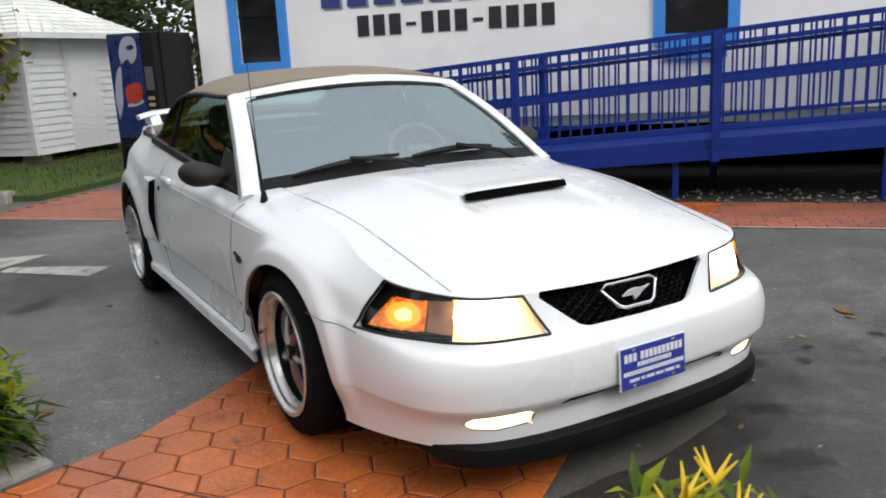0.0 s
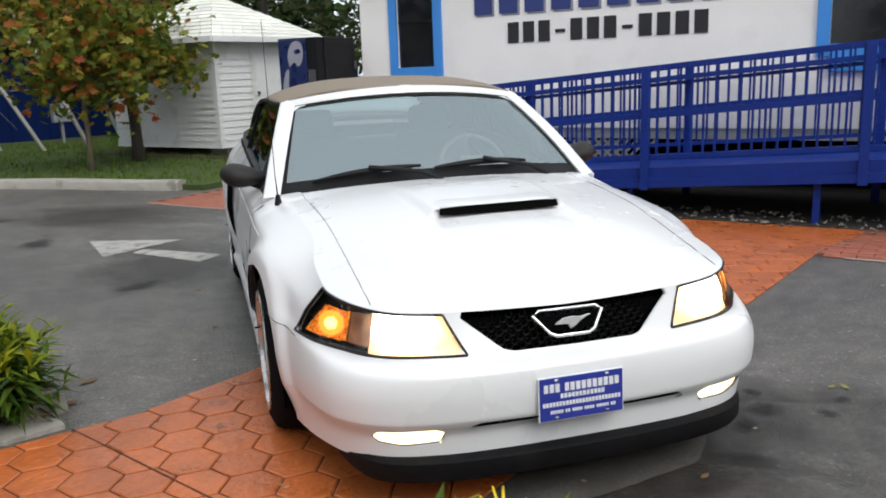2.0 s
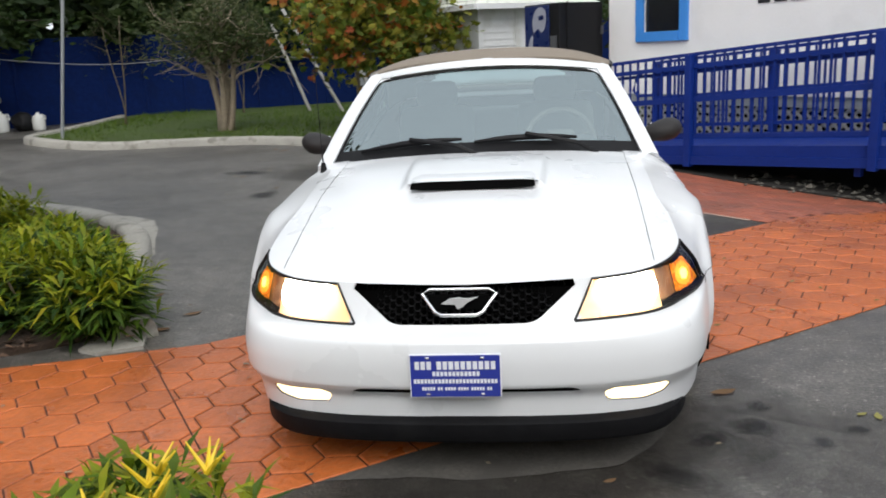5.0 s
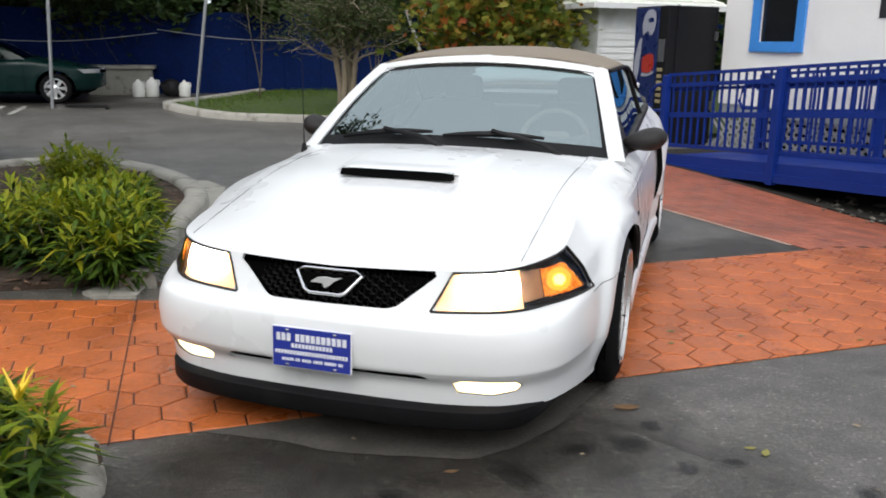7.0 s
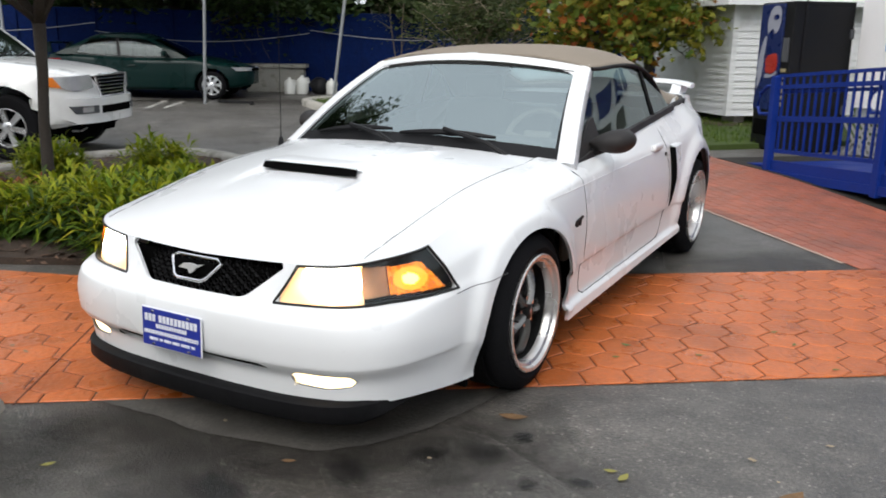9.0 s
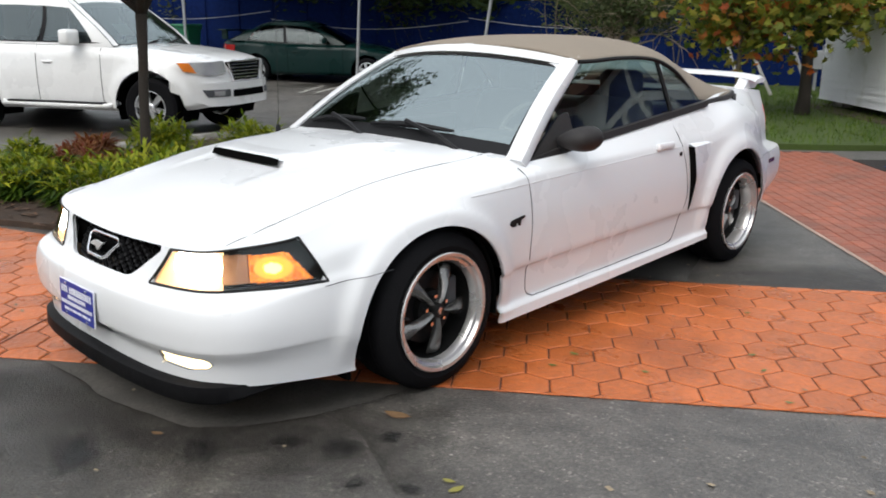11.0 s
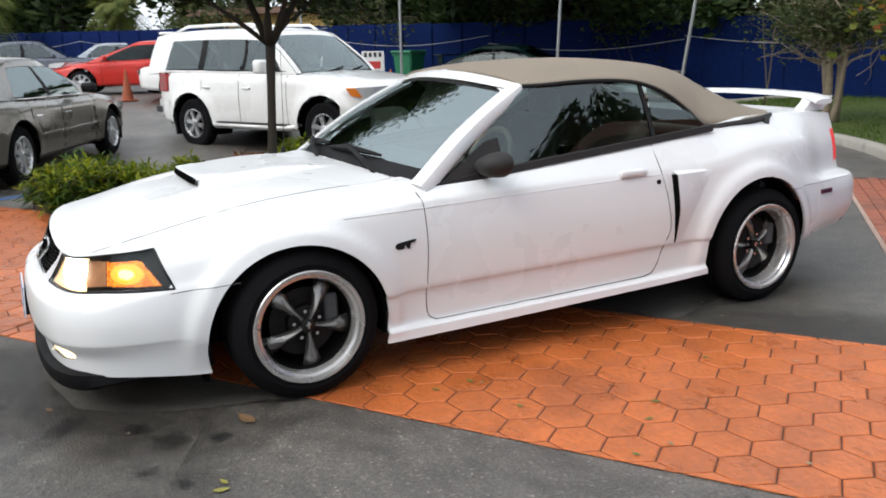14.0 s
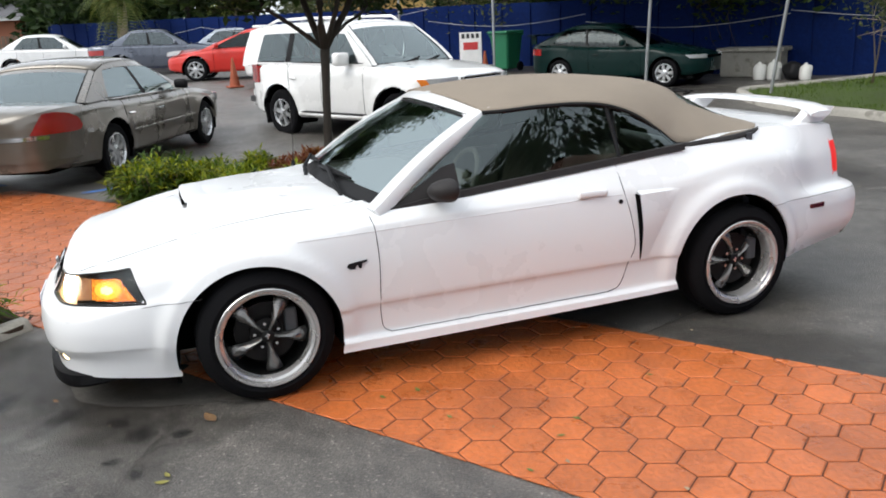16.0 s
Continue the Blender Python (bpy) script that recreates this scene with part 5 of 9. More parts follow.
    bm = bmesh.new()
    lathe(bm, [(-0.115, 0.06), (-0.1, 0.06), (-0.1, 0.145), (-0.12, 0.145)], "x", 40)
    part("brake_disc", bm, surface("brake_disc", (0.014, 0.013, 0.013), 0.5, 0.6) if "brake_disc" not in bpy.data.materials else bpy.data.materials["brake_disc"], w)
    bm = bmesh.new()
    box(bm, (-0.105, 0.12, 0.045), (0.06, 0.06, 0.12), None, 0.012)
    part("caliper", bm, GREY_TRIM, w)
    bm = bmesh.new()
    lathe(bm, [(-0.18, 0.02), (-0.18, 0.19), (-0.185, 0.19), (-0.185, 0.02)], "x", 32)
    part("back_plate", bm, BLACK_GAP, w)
    bm = bmesh.new()
    rod(bm, (-0.006, (r - 0.012) * math.cos(radians(172)), (r - 0.012) * math.sin(radians(172))), (0.016, (r - 0.014) * math.cos(radians(172)), (r - 0.014) * math.sin(radians(172))), 0.004, 6)
    part("valve", bm, BLACK_PLASTIC, w)
    return w


for sd in (1, -1):
    wheel(0.902, -0.028, 0.317, sd, 0.012, 61)
    wheel(0.918, 2.578, 0.302, sd, 0.05, 33)

# ---- windscreen, soft top, cabin ----
def ws_low(a):
    return Vector((0.785 * a, 0.40 + 0.16 * a * a, 0.878 - 0.046 * a * a))
def ws_top(a):
    return Vector((0.62 * a, 1.06 + 0.105 * a * a, 1.26 - 0.052 * a * a))


def ws_grid(a0, a1, t0, t1, off, na=28, nt=14):
    bm = bmesh.new()
    rows3 = []
    for j in range(nt + 1):
        t = t0 + (t1 - t0) * j / nt
        row = []
        for i in range(na + 1):
            a = a0 + (a1 - a0) * i / na
            p = ws_low(a).lerp(ws_top(a), t)
            p += Vector((0, -0.5, 0.6)) * (0.03 * math.sin(math.pi * t)) + Vector((0, -0.6, 0.8)) * off
            row.append(bm.verts.new(p))
        rows3.append(row)
    for r0, r1 in zip(rows3, rows3[1:]):
        for i in range(na):
            bm.faces.new((r0[i], r0[i + 1], r1[i + 1], r1[i]))
    return bm


windscreen = part("windscreen", ws_grid(-0.95, 0.95, 0.04, 0.94, 0.0), CLEAR_GLASS, car, "clear curved windscreen glass", smooth=True)
windscreen.visible_shadow = False
part("glass_band", ws_grid(-0.95, 0.95, 0.0, 0.105, 0.002, 28, 3), BLACK_PLASTIC, windscreen, smooth=True)
part("glass_edge", ws_grid(-0.952, -0.915, 0.05, 0.94, 0.002, 1, 12), BLACK_PLASTIC, windscreen, smooth=True)
part("glass_edge", ws_grid(0.915, 0.952, 0.05, 0.94, 0.002, 1, 12), BLACK_PLASTIC, windscreen, smooth=True)
part("glass_top_edge", ws_grid(-0.95, 0.95, 0.925, 0.945, 0.002, 28, 1), BLACK_PLASTIC, windscreen, smooth=True)


def ws_point(a, t, off):
    return ws_low(a).lerp(ws_top(a), t) + Vector((0, -0.5, 0.6)) * (0.03 * math.sin(math.pi * t)) + Vector((0, -0.6, 0.8)) * off


# rounded upper corners of the screen's frame
for sd in (1, -1):
    bm = bmesh.new()
    prev = None
    for k in range(9):
        g_ = radians(90 * k / 8)
        arc = (0.84 + 0.105 * math.cos(g_), 0.80 + 0.15 * math.sin(g_))
        rim = (0.97, 0.80 + 0.16 * min(1, k / 4)) if k <= 4 else (0.97 - 0.13 * (k - 4) / 4, 0.96)
        row = [bm.verts.new(ws_point(sd * arc[0], arc[1], 0.004)), bm.verts.new(ws_point(sd * rim[0], rim[1], 0.004))]
        if prev:
            bm.faces.new((prev[0], prev[1], row[1], row[0]))
        prev = row
    part("screen_corner", bm, WHITE_PAINT, windscreen, smooth=True)


def ribbon(bm, path, sections):
    """Sweeps a closed section, given at every point as offsets, along a path."""
    rings4 = [[bm.verts.new(Vector(p) + Vector(o)) for o in sec] for p, sec in zip(path, sections)]
    m = len(sections[0])
    for r0, r1 in zip(rings4, rings4[1:]):
        for k in range(m):
            bm.faces.new((r0[k], r0[(k + 1) % m], r1[(k + 1) % m], r1[k]))
    bm.faces.new(rings4[0])
    bm.faces.new(rings4[-1])


for sd in (1, -1):
    bm = bmesh.new()
    path, secs = [], []
    for j in range(15):
        t = -0.06 + 1.06 * j / 14
        p = ws_low(sd).lerp(ws_top(sd), t) + Vector((0, -0.5, 0.6)) * (0.03 * math.sin(math.pi * max(0, t)))
        path.append(p)
        w = 0.034
        secs.append([(-sd * 0.05, -0.02, 0.022), (-sd * 0.012, -0.012, 0.03), (sd * 0.022, 0.006, 0.022), (sd * 0.03, 0.03, -0.004), (sd * 0.012, 0.05, -0.022), (-sd * 0.05, 0.02, -0.01)])
    ribbon(bm, path, secs)
    soft_edges(part("windscreen_pillar", bm, WHITE_PAINT, car), 50)
bm = bmesh.new()
path, secs = [], []
for i in range(33):
    a = -1.0 + 2.0 * i / 32
    path.append(ws_top(a))
    secs.append([(0, -0.035, -0.004), (0, -0.03, 0.012), (0, 0.0, 0.026), (0, 0.05, 0.034), (0, 0.055, 0.0), (0, 0.0, -0.02)])
ribbon(bm, path, secs)
soft_edges(part("windscreen_header", bm, WHITE_PAINT, car), 50)
# cowl
bm = bmesh.new()
prev = None
for i in range(41):
    a = -1 + 2 * i / 40
    x = 0.775 * a
    yb = 0.38 + 0.105 * a * a
    r_ = [bm.verts.new((x, yb, top_z(x, yb - 0.02) - 0.012)), bm.verts.new((x, yb + 0.03, top_z(x, yb) - 0.012)), bm.verts.new((x, yb + 0.1, ws_low(a).z + 0.012))]
    if prev:
        for k in range(2):
            bm.faces.new((prev[k], r_[k], r_[k + 1], prev[k + 1]))
    prev = r_
part("cowl", bm, BLACK_PLASTIC, car, "black plastic cowl below the windscreen", smooth=True)


def wiper(x0, x1, t0, t1, lift):
    bm = bmesh.new()
    n = 14
    pts = []
    for k in range(n + 1):
        q = k / n
        a = (x0 + (x1 - x0) * q) / 0.785
        t = t0 + (t1 - t0) * q
        pts.append(ws_low(a).lerp(ws_top(a), t) + Vector((0, -0.5, 0.6)) * (0.03 * math.sin(math.pi * t)) + Vector((0, -0.6, 0.8)) * (0.014 + lift * math.sin(math.pi * q)))
    tube(bm, pts, 0.01, 6, radii=[0.007 + 0.009 * math.sin(math.pi * k / n) for k in range(n + 1)])
    wp = part("wiper", bm, BLACK_PLASTIC, car)
    bm = bmesh.new()
    mid = pts[n // 2]
    foot = ws_low((x1 + 0.08) / 0.785) + Vector((0, -0.03, 0.0))
    tube(bm, [foot, foot.lerp(mid, 0.3) + Vector((0, -0.02, 0.03)), mid + Vector((0, -0.012, 0.018))], 0.011, 6)
    part("wiper_arm", bm, BLACK_PLASTIC, wp)


wiper(-0.60, -0.1, 0.07, 0.12, 0.012)
wiper(-0.04, 0.45, 0.09, 0.12, 0.012)

# soft top as ribs from the middle of the roof to its lower edge
RIB_C = [(1.09, 1.292), (1.22, 1.312), (1.42, 1.328), (1.66, 1.336), (1.92, 1.33), (2.16, 1.312), (2.38, 1.28), (2.5, 1.245), (2.62, 1.18), (2.76, 1.1), (2.9, 1.04), (2.97, 1.018)]
RIB_E = [(0.648, 1.165, 1.228), (0.665, 1.28, 1.23), (0.678, 1.45, 1.238), (0.688, 1.66, 1.236), (0.698, 1.84, 1.215), (0.716, 2.0, 1.155), (0.735, 2.14, 1.06), (0.75, 2.25, 0.978), (0.748, 2.42, 0.978), (0.735, 2.62, 0.986), (0.68, 2.8, 1.0), (0.58, 2.9, 1.008)]
NR = 6
rc, re_ = spline(RIB_C, NR), spline(RIB_E, NR)
tv, NA = [], 22
for (cy, cz), (ex, ey, ez) in zip(rc, re_):
    row = []
    for k in range(-NA, NA + 1):
        a = k / NA
        m = abs(a)
        x = ex * math.copysign(m, a)
        bend = 1 - m ** 3.2
        y = cy + (ey - cy) * m ** 2.2
        z = ez + (cz - ez) * bend
        z += 0.006 * noise.noise((x * 2.5, y * 3.0, 0.3)) * (1 - m)
        tv.append((x, y, z))
W2 = 2 * NA + 1
tf, rear_f = [], []
for j in range(len(rc) - 1):
    for i in range(2 * NA):
        f = (j * W2 + i, j * W2 + i + 1, (j + 1) * W2 + i + 1, (j + 1) * W2 + i)
        cx = (tv[f[0]][0] + tv[f[2]][0]) / 2
        cyy = rc[j][0]
        if 2.52 < cyy < 2.82 and abs(cx) < 0.46:
            rear_f.append(f)
        else:
            tf.append(f)
soft_top = link_mesh("soft_top", tv, tf, TAN_CLOTH, car, True, "tan canvas soft top")
md = soft_top.modifiers.new("cloth", "SOLIDIFY")
md.thickness, md.offset = 0.012, -1
used = sorted({i for f in rear_f for i in f})
rm = {u: k for k, u in enumerate(used)}
rear_glass = link_mesh("rear_window", [tv[u] for u in used], [tuple(rm[i] for i in f) for f in rear_f], REAR_GLASS, soft_top, True, "clear rear window")
rear_glass.visible_shadow = False
# dark trim along the lower edge of the top
for sd in (1, -1):
    pts = [(sd * (p[0] + 0.012), p[1] + 0.005, p[2] - 0.008) for p in re_[42:]]
    bm = bmesh.new()
    tube(bm, pts, 0.016, 6, radii=[0.016 * min(1.0, 0.15 + (len(pts) - 1 - k) / 9) for k in range(len(pts))])
    part("top_trim", bm, WEATHERED_TRIM, soft_top)
    pts = [(sd * (p[0] + 0.002), p[1], p[2] - 0.008) for p in re_[:44]]
    bm = bmesh.new()
    tube(bm, pts, 0.011, 6)
    part("window_seal", bm, BLACK_PLASTIC, soft_top)


# side glass
def glass_x(y, z):
    zb, zt = 0.82 + 0.085 * (y - 0.63), 1.24
    h = (z - zb) / (zt - zb)
    return 0.785 - 0.11 * h - 0.035 * h * (1 - sstep(0.95, 1.6, y))


def glass_panel(name, low, high, material, label, sd):
    """A curved pane between a lower and an upper line, both given as (y, z)."""
    ly, lz = zip(*low)
    hy, hz_ = zip(*high)
    ys = np.linspace(ly[0], ly[-1], 25)
    bm = bmesh.new()
    cols = []
    for y in ys:
        z0, z1 = float(np.interp(y, ly, lz)), float(np.interp(y, hy, hz_))
        cols.append([bm.verts.new((sd * glass_x(y, z0 + (z1 - z0) * j / 8), y, z0 + (z1 - z0) * j / 8)) for j in range(9)])
    for c0, c1 in zip(cols, cols[1:]):
        for j in range(8):
            f = (c0[j], c1[j], c1[j + 1], c0[j + 1])
            bm.faces.new(f if sd == 1 else f[::-1])
    return part(name, bm, material, car, label, smooth=True)


top_edge = [(p[1], p[2] - 0.012) for p in re_]
def edge_between(y0, y1):
    pts = [(y, z) for y, z in top_edge if y0 <= y <= y1]
    return pts


for sd in (1, -1):
    front_low = [(0.66, 0.832), (1.86, 0.935)]
    front_high = [(0.66, 0.84), (1.02, 1.095), (1.15, 1.205)] + edge_between(1.2, 1.86)
    g_ = glass_panel("door_glass", front_low, front_high, TINT_GLASS, "tinted door window raised", sd)
    g_.visible_shadow = False
    g_ = glass_panel("quarter_glass", [(1.885, 0.938), (2.24, 0.965)], edge_between(1.86, 2.26), TINT_GLASS, "tinted quarter window", sd)
    g_.visible_shadow = False
    bm = bmesh.new()
    prev = None
    for y, z in ((0.6, 0.812), (0.82, 0.843), (1.2, 0.878), (1.86, 0.933), (2.26, 0.968)):
        r_ = [bm.verts.new((sd * (0.79 + 0.014), y, z - 0.02)), bm.verts.new((sd * (0.79 + 0.008), y, z + 0.012)), bm.verts.new((sd * (0.79 - 0.02), y, z + 0.014)), bm.verts.new((sd * (0.79 - 0.03), y, z - 0.02))]
        if prev:
            for k in range(4):
                bm.faces.new((prev[k], prev[(k + 1) % 4], r_[(k + 1) % 4], r_[k]))
        prev = r_
    part("belt_seal", bm, WEATHERED_TRIM, car)
    bm = bmesh.new()
    tube(bm, [(sd * (glass_x(y, z) + 0.002), y, z) for y, z in ((1.872, 0.935), (1.862, 1.05), (1.842, 1.21))], 0.012, 6)
    part("window_post", bm, BLACK_PLASTIC, car)
    # sail and mirror
    bm = bmesh.new()
    vs = [bm.verts.new((sd * (glass_x(y, z) + 0.01), y, z)) for y, z in ((0.6, 0.805), (0.98, 0.85), (0.97, 1.0), (0.9, 0.985))]
    bm.faces.new(vs)
    vs2 = [bm.verts.new((v.co.x - sd * 0.02, v.co.y, v.co.z)) for v in vs]
    bm.faces.new(vs2[::-1])
    for k in range(4):
        bm.faces.new((vs[k], vs[(k + 1) % 4], vs2[(k + 1) % 4], vs2[k]))
    part("mirror_sail", bm, WEATHERED_TRIM, car)
    bm = bmesh.new()
    bmesh.ops.create_uvsphere(bm, u_segments=28, v_segments=16, radius=1.0)
    for v in bm.verts:
        x, y, z = v.co
        taper = 0.72 + 0.28 * min(1, max(-1, x + 0.4))
        yy = y * 0.115 * taper
        if y > 0:
            yy *= 0.3
        v.co = Vector((sd * (0.878 + x * 0.108), 0.875 + yy + 0.02 * x, 0.90 + z * 0.066 * taper + 0.012 * x))
    mirror = part("door_mirror", bm, WEATHERED_TRIM, car, "black door mirror", smooth=True)
    bm = bmesh.new()
    tube(bm, [(sd * 0.765, 0.84, 0.845), (sd * 0.80, 0.86, 0.855), (sd * 0.85, 0.87, 0.88)], 0.028, 8, radii=[0.03, 0.026, 0.03])
    part("mirror_stalk", bm, BLACK_PLASTIC, mirror, smooth=True)
    part("mirror_glass", boxed((sd * 0.885, 0.906, 0.902), (0.11, 0.004, 0.066), 0.0018), CHROME, mirror)
    # handle, lock, scoop behind the door
    hx = side_x(1.66, 0.79)
    part("door_handle", boxed((sd * (hx + 0.012), 1.66, 0.79), (0.03, 0.165, 0.036), 0.012), WHITE_PAINT, car)
    bm = bmesh.new()
    rod(bm, (sd * side_x(1.82, 0.732), 1.82, 0.732), (sd * (side_x(1.82, 0.732) + 0.006), 1.82, 0.732), 0.012, 14)
    part("door_lock", bm, BLACK_PLASTIC, car)
    bm = bmesh.new()
    grid_ = []
    for j in range(11):
        z = 0.41 + 0.352 * j / 10
        yf, yb_ = 1.935 - 0.02 * j / 10, 1.985 + 0.185 * (j / 10) ** 1.3
        row = []
        for i in range(9):
            q = i / 8
            y = yf + (yb_ - yf) * q
            row.append(bm.verts.new((sd * (side_x(y, z) + 0.034 * min(1, 0.15 + j / 6) * (1 - q) ** 0.9 + 0.0015), y, z)))
        grid_.append(row)
    for r0, r1 in zip(grid_, grid_[1:]):
        for i in range(8):
            bm.faces.new((r0[i], r0[i + 1], r1[i + 1], r1[i]))
    front_co = [tuple(r_[0].co) for r_ in grid_]
    top_in = [bm.verts.new((sd * (side_x(v.co.y, 0.785) - 0.004), v.co.y, 0.778)) for v in grid_[-1]]
    for i in range(8):
        bm.faces.new((grid_[-1][i], grid_[-1][i + 1], top_in[i + 1], top_in[i]))
    scp = soft_edges(part("side_scoop", bm, WHITE_PAINT, car), 40)
    bm = bmesh.new()
    slot = []
    for j in range(11):
        z = 0.41 + 0.352 * j / 10
        y0_ = 1.929 - 0.024 * j / 10
        slot.append((bm.verts.new((sd * (side_x(y0_, z) + 0.003), y0_, z)), bm.verts.new((front_co[j][0] - sd * 0.001, front_co[j][1], z))))
    for p_, q_ in zip(slot, slot[1:]):
        bm.faces.new((p_[0], p_[1], q_[1], q_[0]))
    part("scoop_slot", bm, BLACK_GAP, scp)
    # side badge as a plain shape
    bm = bmesh.new()
    gx = side_x(0.42, 0.6)
    sh = [(0.375, 0.585), (0.36, 0.598), (0.372, 0.612), (0.4, 0.616), (0.46, 0.622), (0.458, 0.613), (0.435, 0.608), (0.43, 0.585), (0.42, 0.585), (0.41, 0.604), (0.4, 0.585)]
    a_ = [bm.verts.new((sd * (gx + 0.006), y, z)) for y, z in sh]
    b_ = [bm.verts.new((sd * (gx - 0.004), y, z)) for y, z in sh]
    bm.faces.new(a_)
    for k in range(len(sh)):
        bm.faces.new((a_[k], a_[(k + 1) % len(sh)], b_[(k + 1) % len(sh)], b_[k]))
    part("wing_badge", bm, BLACK_PLASTIC, car, "plain black badge shape")

# aerial on the right wing
bm = bmesh.new()
tube(bm, [(-0.76, 0.42, 0.845), (-0.765, 0.43, 0.95), (-0.77, 0.45, 1.6)], 0.003, 6, radii=[0.004, 0.002, 0.001])
aer = part("aerial", bm, BLACK_PLASTIC, car)
bm = bmesh.new()
rod(bm, (-0.76, 0.42, 0.815), (-0.76, 0.42, 0.862), 0.018, 10, 0.009)
part("aerial_base", bm, BLACK_PLASTIC, aer)

# spoiler
bm = bmesh.new()
path, secs = [], []
for i in range(41):
    a = -1 + 2 * i / 40
    m = abs(a)
    x = 0.66 * a
    y = 3.42 - 0.12 * m ** 3
    z = 1.075 - 0.012 * m * m - 0.02 * m ** 8
    path.append((x, y, z))
    secs.append([(0, -0.075, -0.012), (0, -0.07, 0.002), (0, -0.02, 0.014), (0, 0.06, 0.012), (0, 0.075, 0.004), (0, 0.06, -0.016), (0, -0.02, -0.02)])
ribbon(bm, path, secs)
spoiler = soft_edges(part("spoiler", bm, WHITE_PAINT, car), 50)
for sd in (1, -1):
    bm = bmesh.new()
    ribbon(bm, [(sd * 0.55, 3.30, 0.985), (sd * 0.55, 3.35, 1.02), (sd * 0.55, 3.39, 1.065)], [[(-0.035, -0.09, 0), (0.035, -0.09, 0), (0.045, 0.07, 0), (-0.045, 0.07, 0)]] * 3)
    part("spoiler_foot", bm, WHITE_PAINT, spoiler)

# cabin
def soft_block(c, size, bev, m=None, name="", mat_=None, parent=None, label=""):
    return soft_edges(part(name, boxed(c, size, bev, m), mat_, parent, label), 60)


for sx in (0.38, -0.38):
    seat = new("front_seat")
    seat.parent = car
    seat.matrix_basis = pose(sx, 1.55, 0.3)
    seat["label"] = "pale leather front seat"
    soft_block((0, -0.1, 0.12), (0.5, 0.5, 0.16), 0.06, None, "seat_cushion", SEAT_LEATHER, seat)
    soft_block((0, 0, 0.3), (0.48, 0.14, 0.6), 0.06, Matrix.Translation((0, 0.24, 0.12)) @ Matrix.Rotation(radians(-18), 4, "X"), "backrest", SEAT_LEATHER, seat)
    soft_block((0, 0.46, 0.76), (0.27, 0.1, 0.17), 0.045, None, "head_rest", SEAT_LEATHER, seat)
soft_block((0, 2.28, 0.5), (1.1, 0.4, 0.3), 0.08, None, "rear_bench", SEAT_LEATHER, car)
soft_block((0, 2.5, 0.72), (1.1, 0.16, 0.42), 0.06, None, "rear_backrest", SEAT_LEATHER, car)
DASH = surface("grey_dashboard", (0.2, 0.2, 0.2), 0.7, bump=0.2)
soft_block((0, 0.85, 0.76), (1.38, 0.55, 0.16), 0.06, None, "dashboard", DASH, car)
soft_block((0.38, 0.9, 0.85), (0.36, 0.2, 0.07), 0.03, None, "instrument_hood", DASH, car)
bm = bmesh.new()
M_ = Matrix.Translation((0.38, 1.13, 0.83)) @ Matrix.Rotation(radians(65), 4, "X")
tube(bm, [M_ @ Vector((0.185 * math.cos(radians(a)), 0.185 * math.sin(radians(a)), 0)) for a in range(0, 360, 12)], 0.015, 8, closed=True)
sw = part("steering_wheel", bm, SEAT_LEATHER, car, smooth=True)
bm = bmesh.new()
box(bm, (0, 0, 0.01), (0.16, 0.13, 0.05), M_, 0.02)
for a in (15, 165, 250, 290):
    rod(bm, M_ @ Vector((0, 0, 0)), M_ @ Vector((0.18 * math.cos(radians(a)), 0.18 * math.sin(radians(a)), 0)), 0.012, 6)
part("steering_spokes", bm, SEAT_LEATHER, sw)
for sd in (1, -1):
    part("door_lining", boxed((sd * 0.77, 1.2, 0.6), (0.04, 1.3, 0.46), 0.02), SEAT_LEATHER, car)
part("cabin_floor", boxed((0, 1.6, 0.27), (1.5, 2.0, 0.05), 0), GREY_TRIM, car)
part("firewall", boxed((0, 0.62, 0.55), (1.4, 0.04, 0.5), 0), GREY_TRIM, car)

part("boot_bulkhead", boxed((0, 2.72, 0.65), (1.5, 0.04, 0.68), 0), GREY_TRIM, car)

# ---- parked vehicles: built front towards -y with the front axle at y = 0 ----
DARK_CABIN = surface("dark_cabin", (0.03, 0.03, 0.032), 0.8)
LAMP_CLEAR = surface("lamp_silver", (0.55, 0.56, 0.57), 0.2, 0.5, bump=0, coat=0.6)
LAMP_RED = surface("lamp_red", (0.3, 0.01, 0.008), 0.2, coat=1.0, bump=0)
LAMP_ORANGE = surface("lamp_orange", (0.75, 0.2, 0.02), 0.2, coat=1.0, bump=0)
PARKED_GLASS = glass("parked_car_glass", (0.3, 0.34, 0.34), ior=2.05)
SCREEN_GLASS = glass("pale_screen_glass", (0.5, 0.6, 0.58), ior=2.8)
DIM_GLASS = glass("dark_car_glass", (0.12, 0.14, 0.14), ior=1.45)
SILVER_RIM = surface("silver_rim", (0.6, 0.61, 0.62), 0.3, 0.8, bump=0)


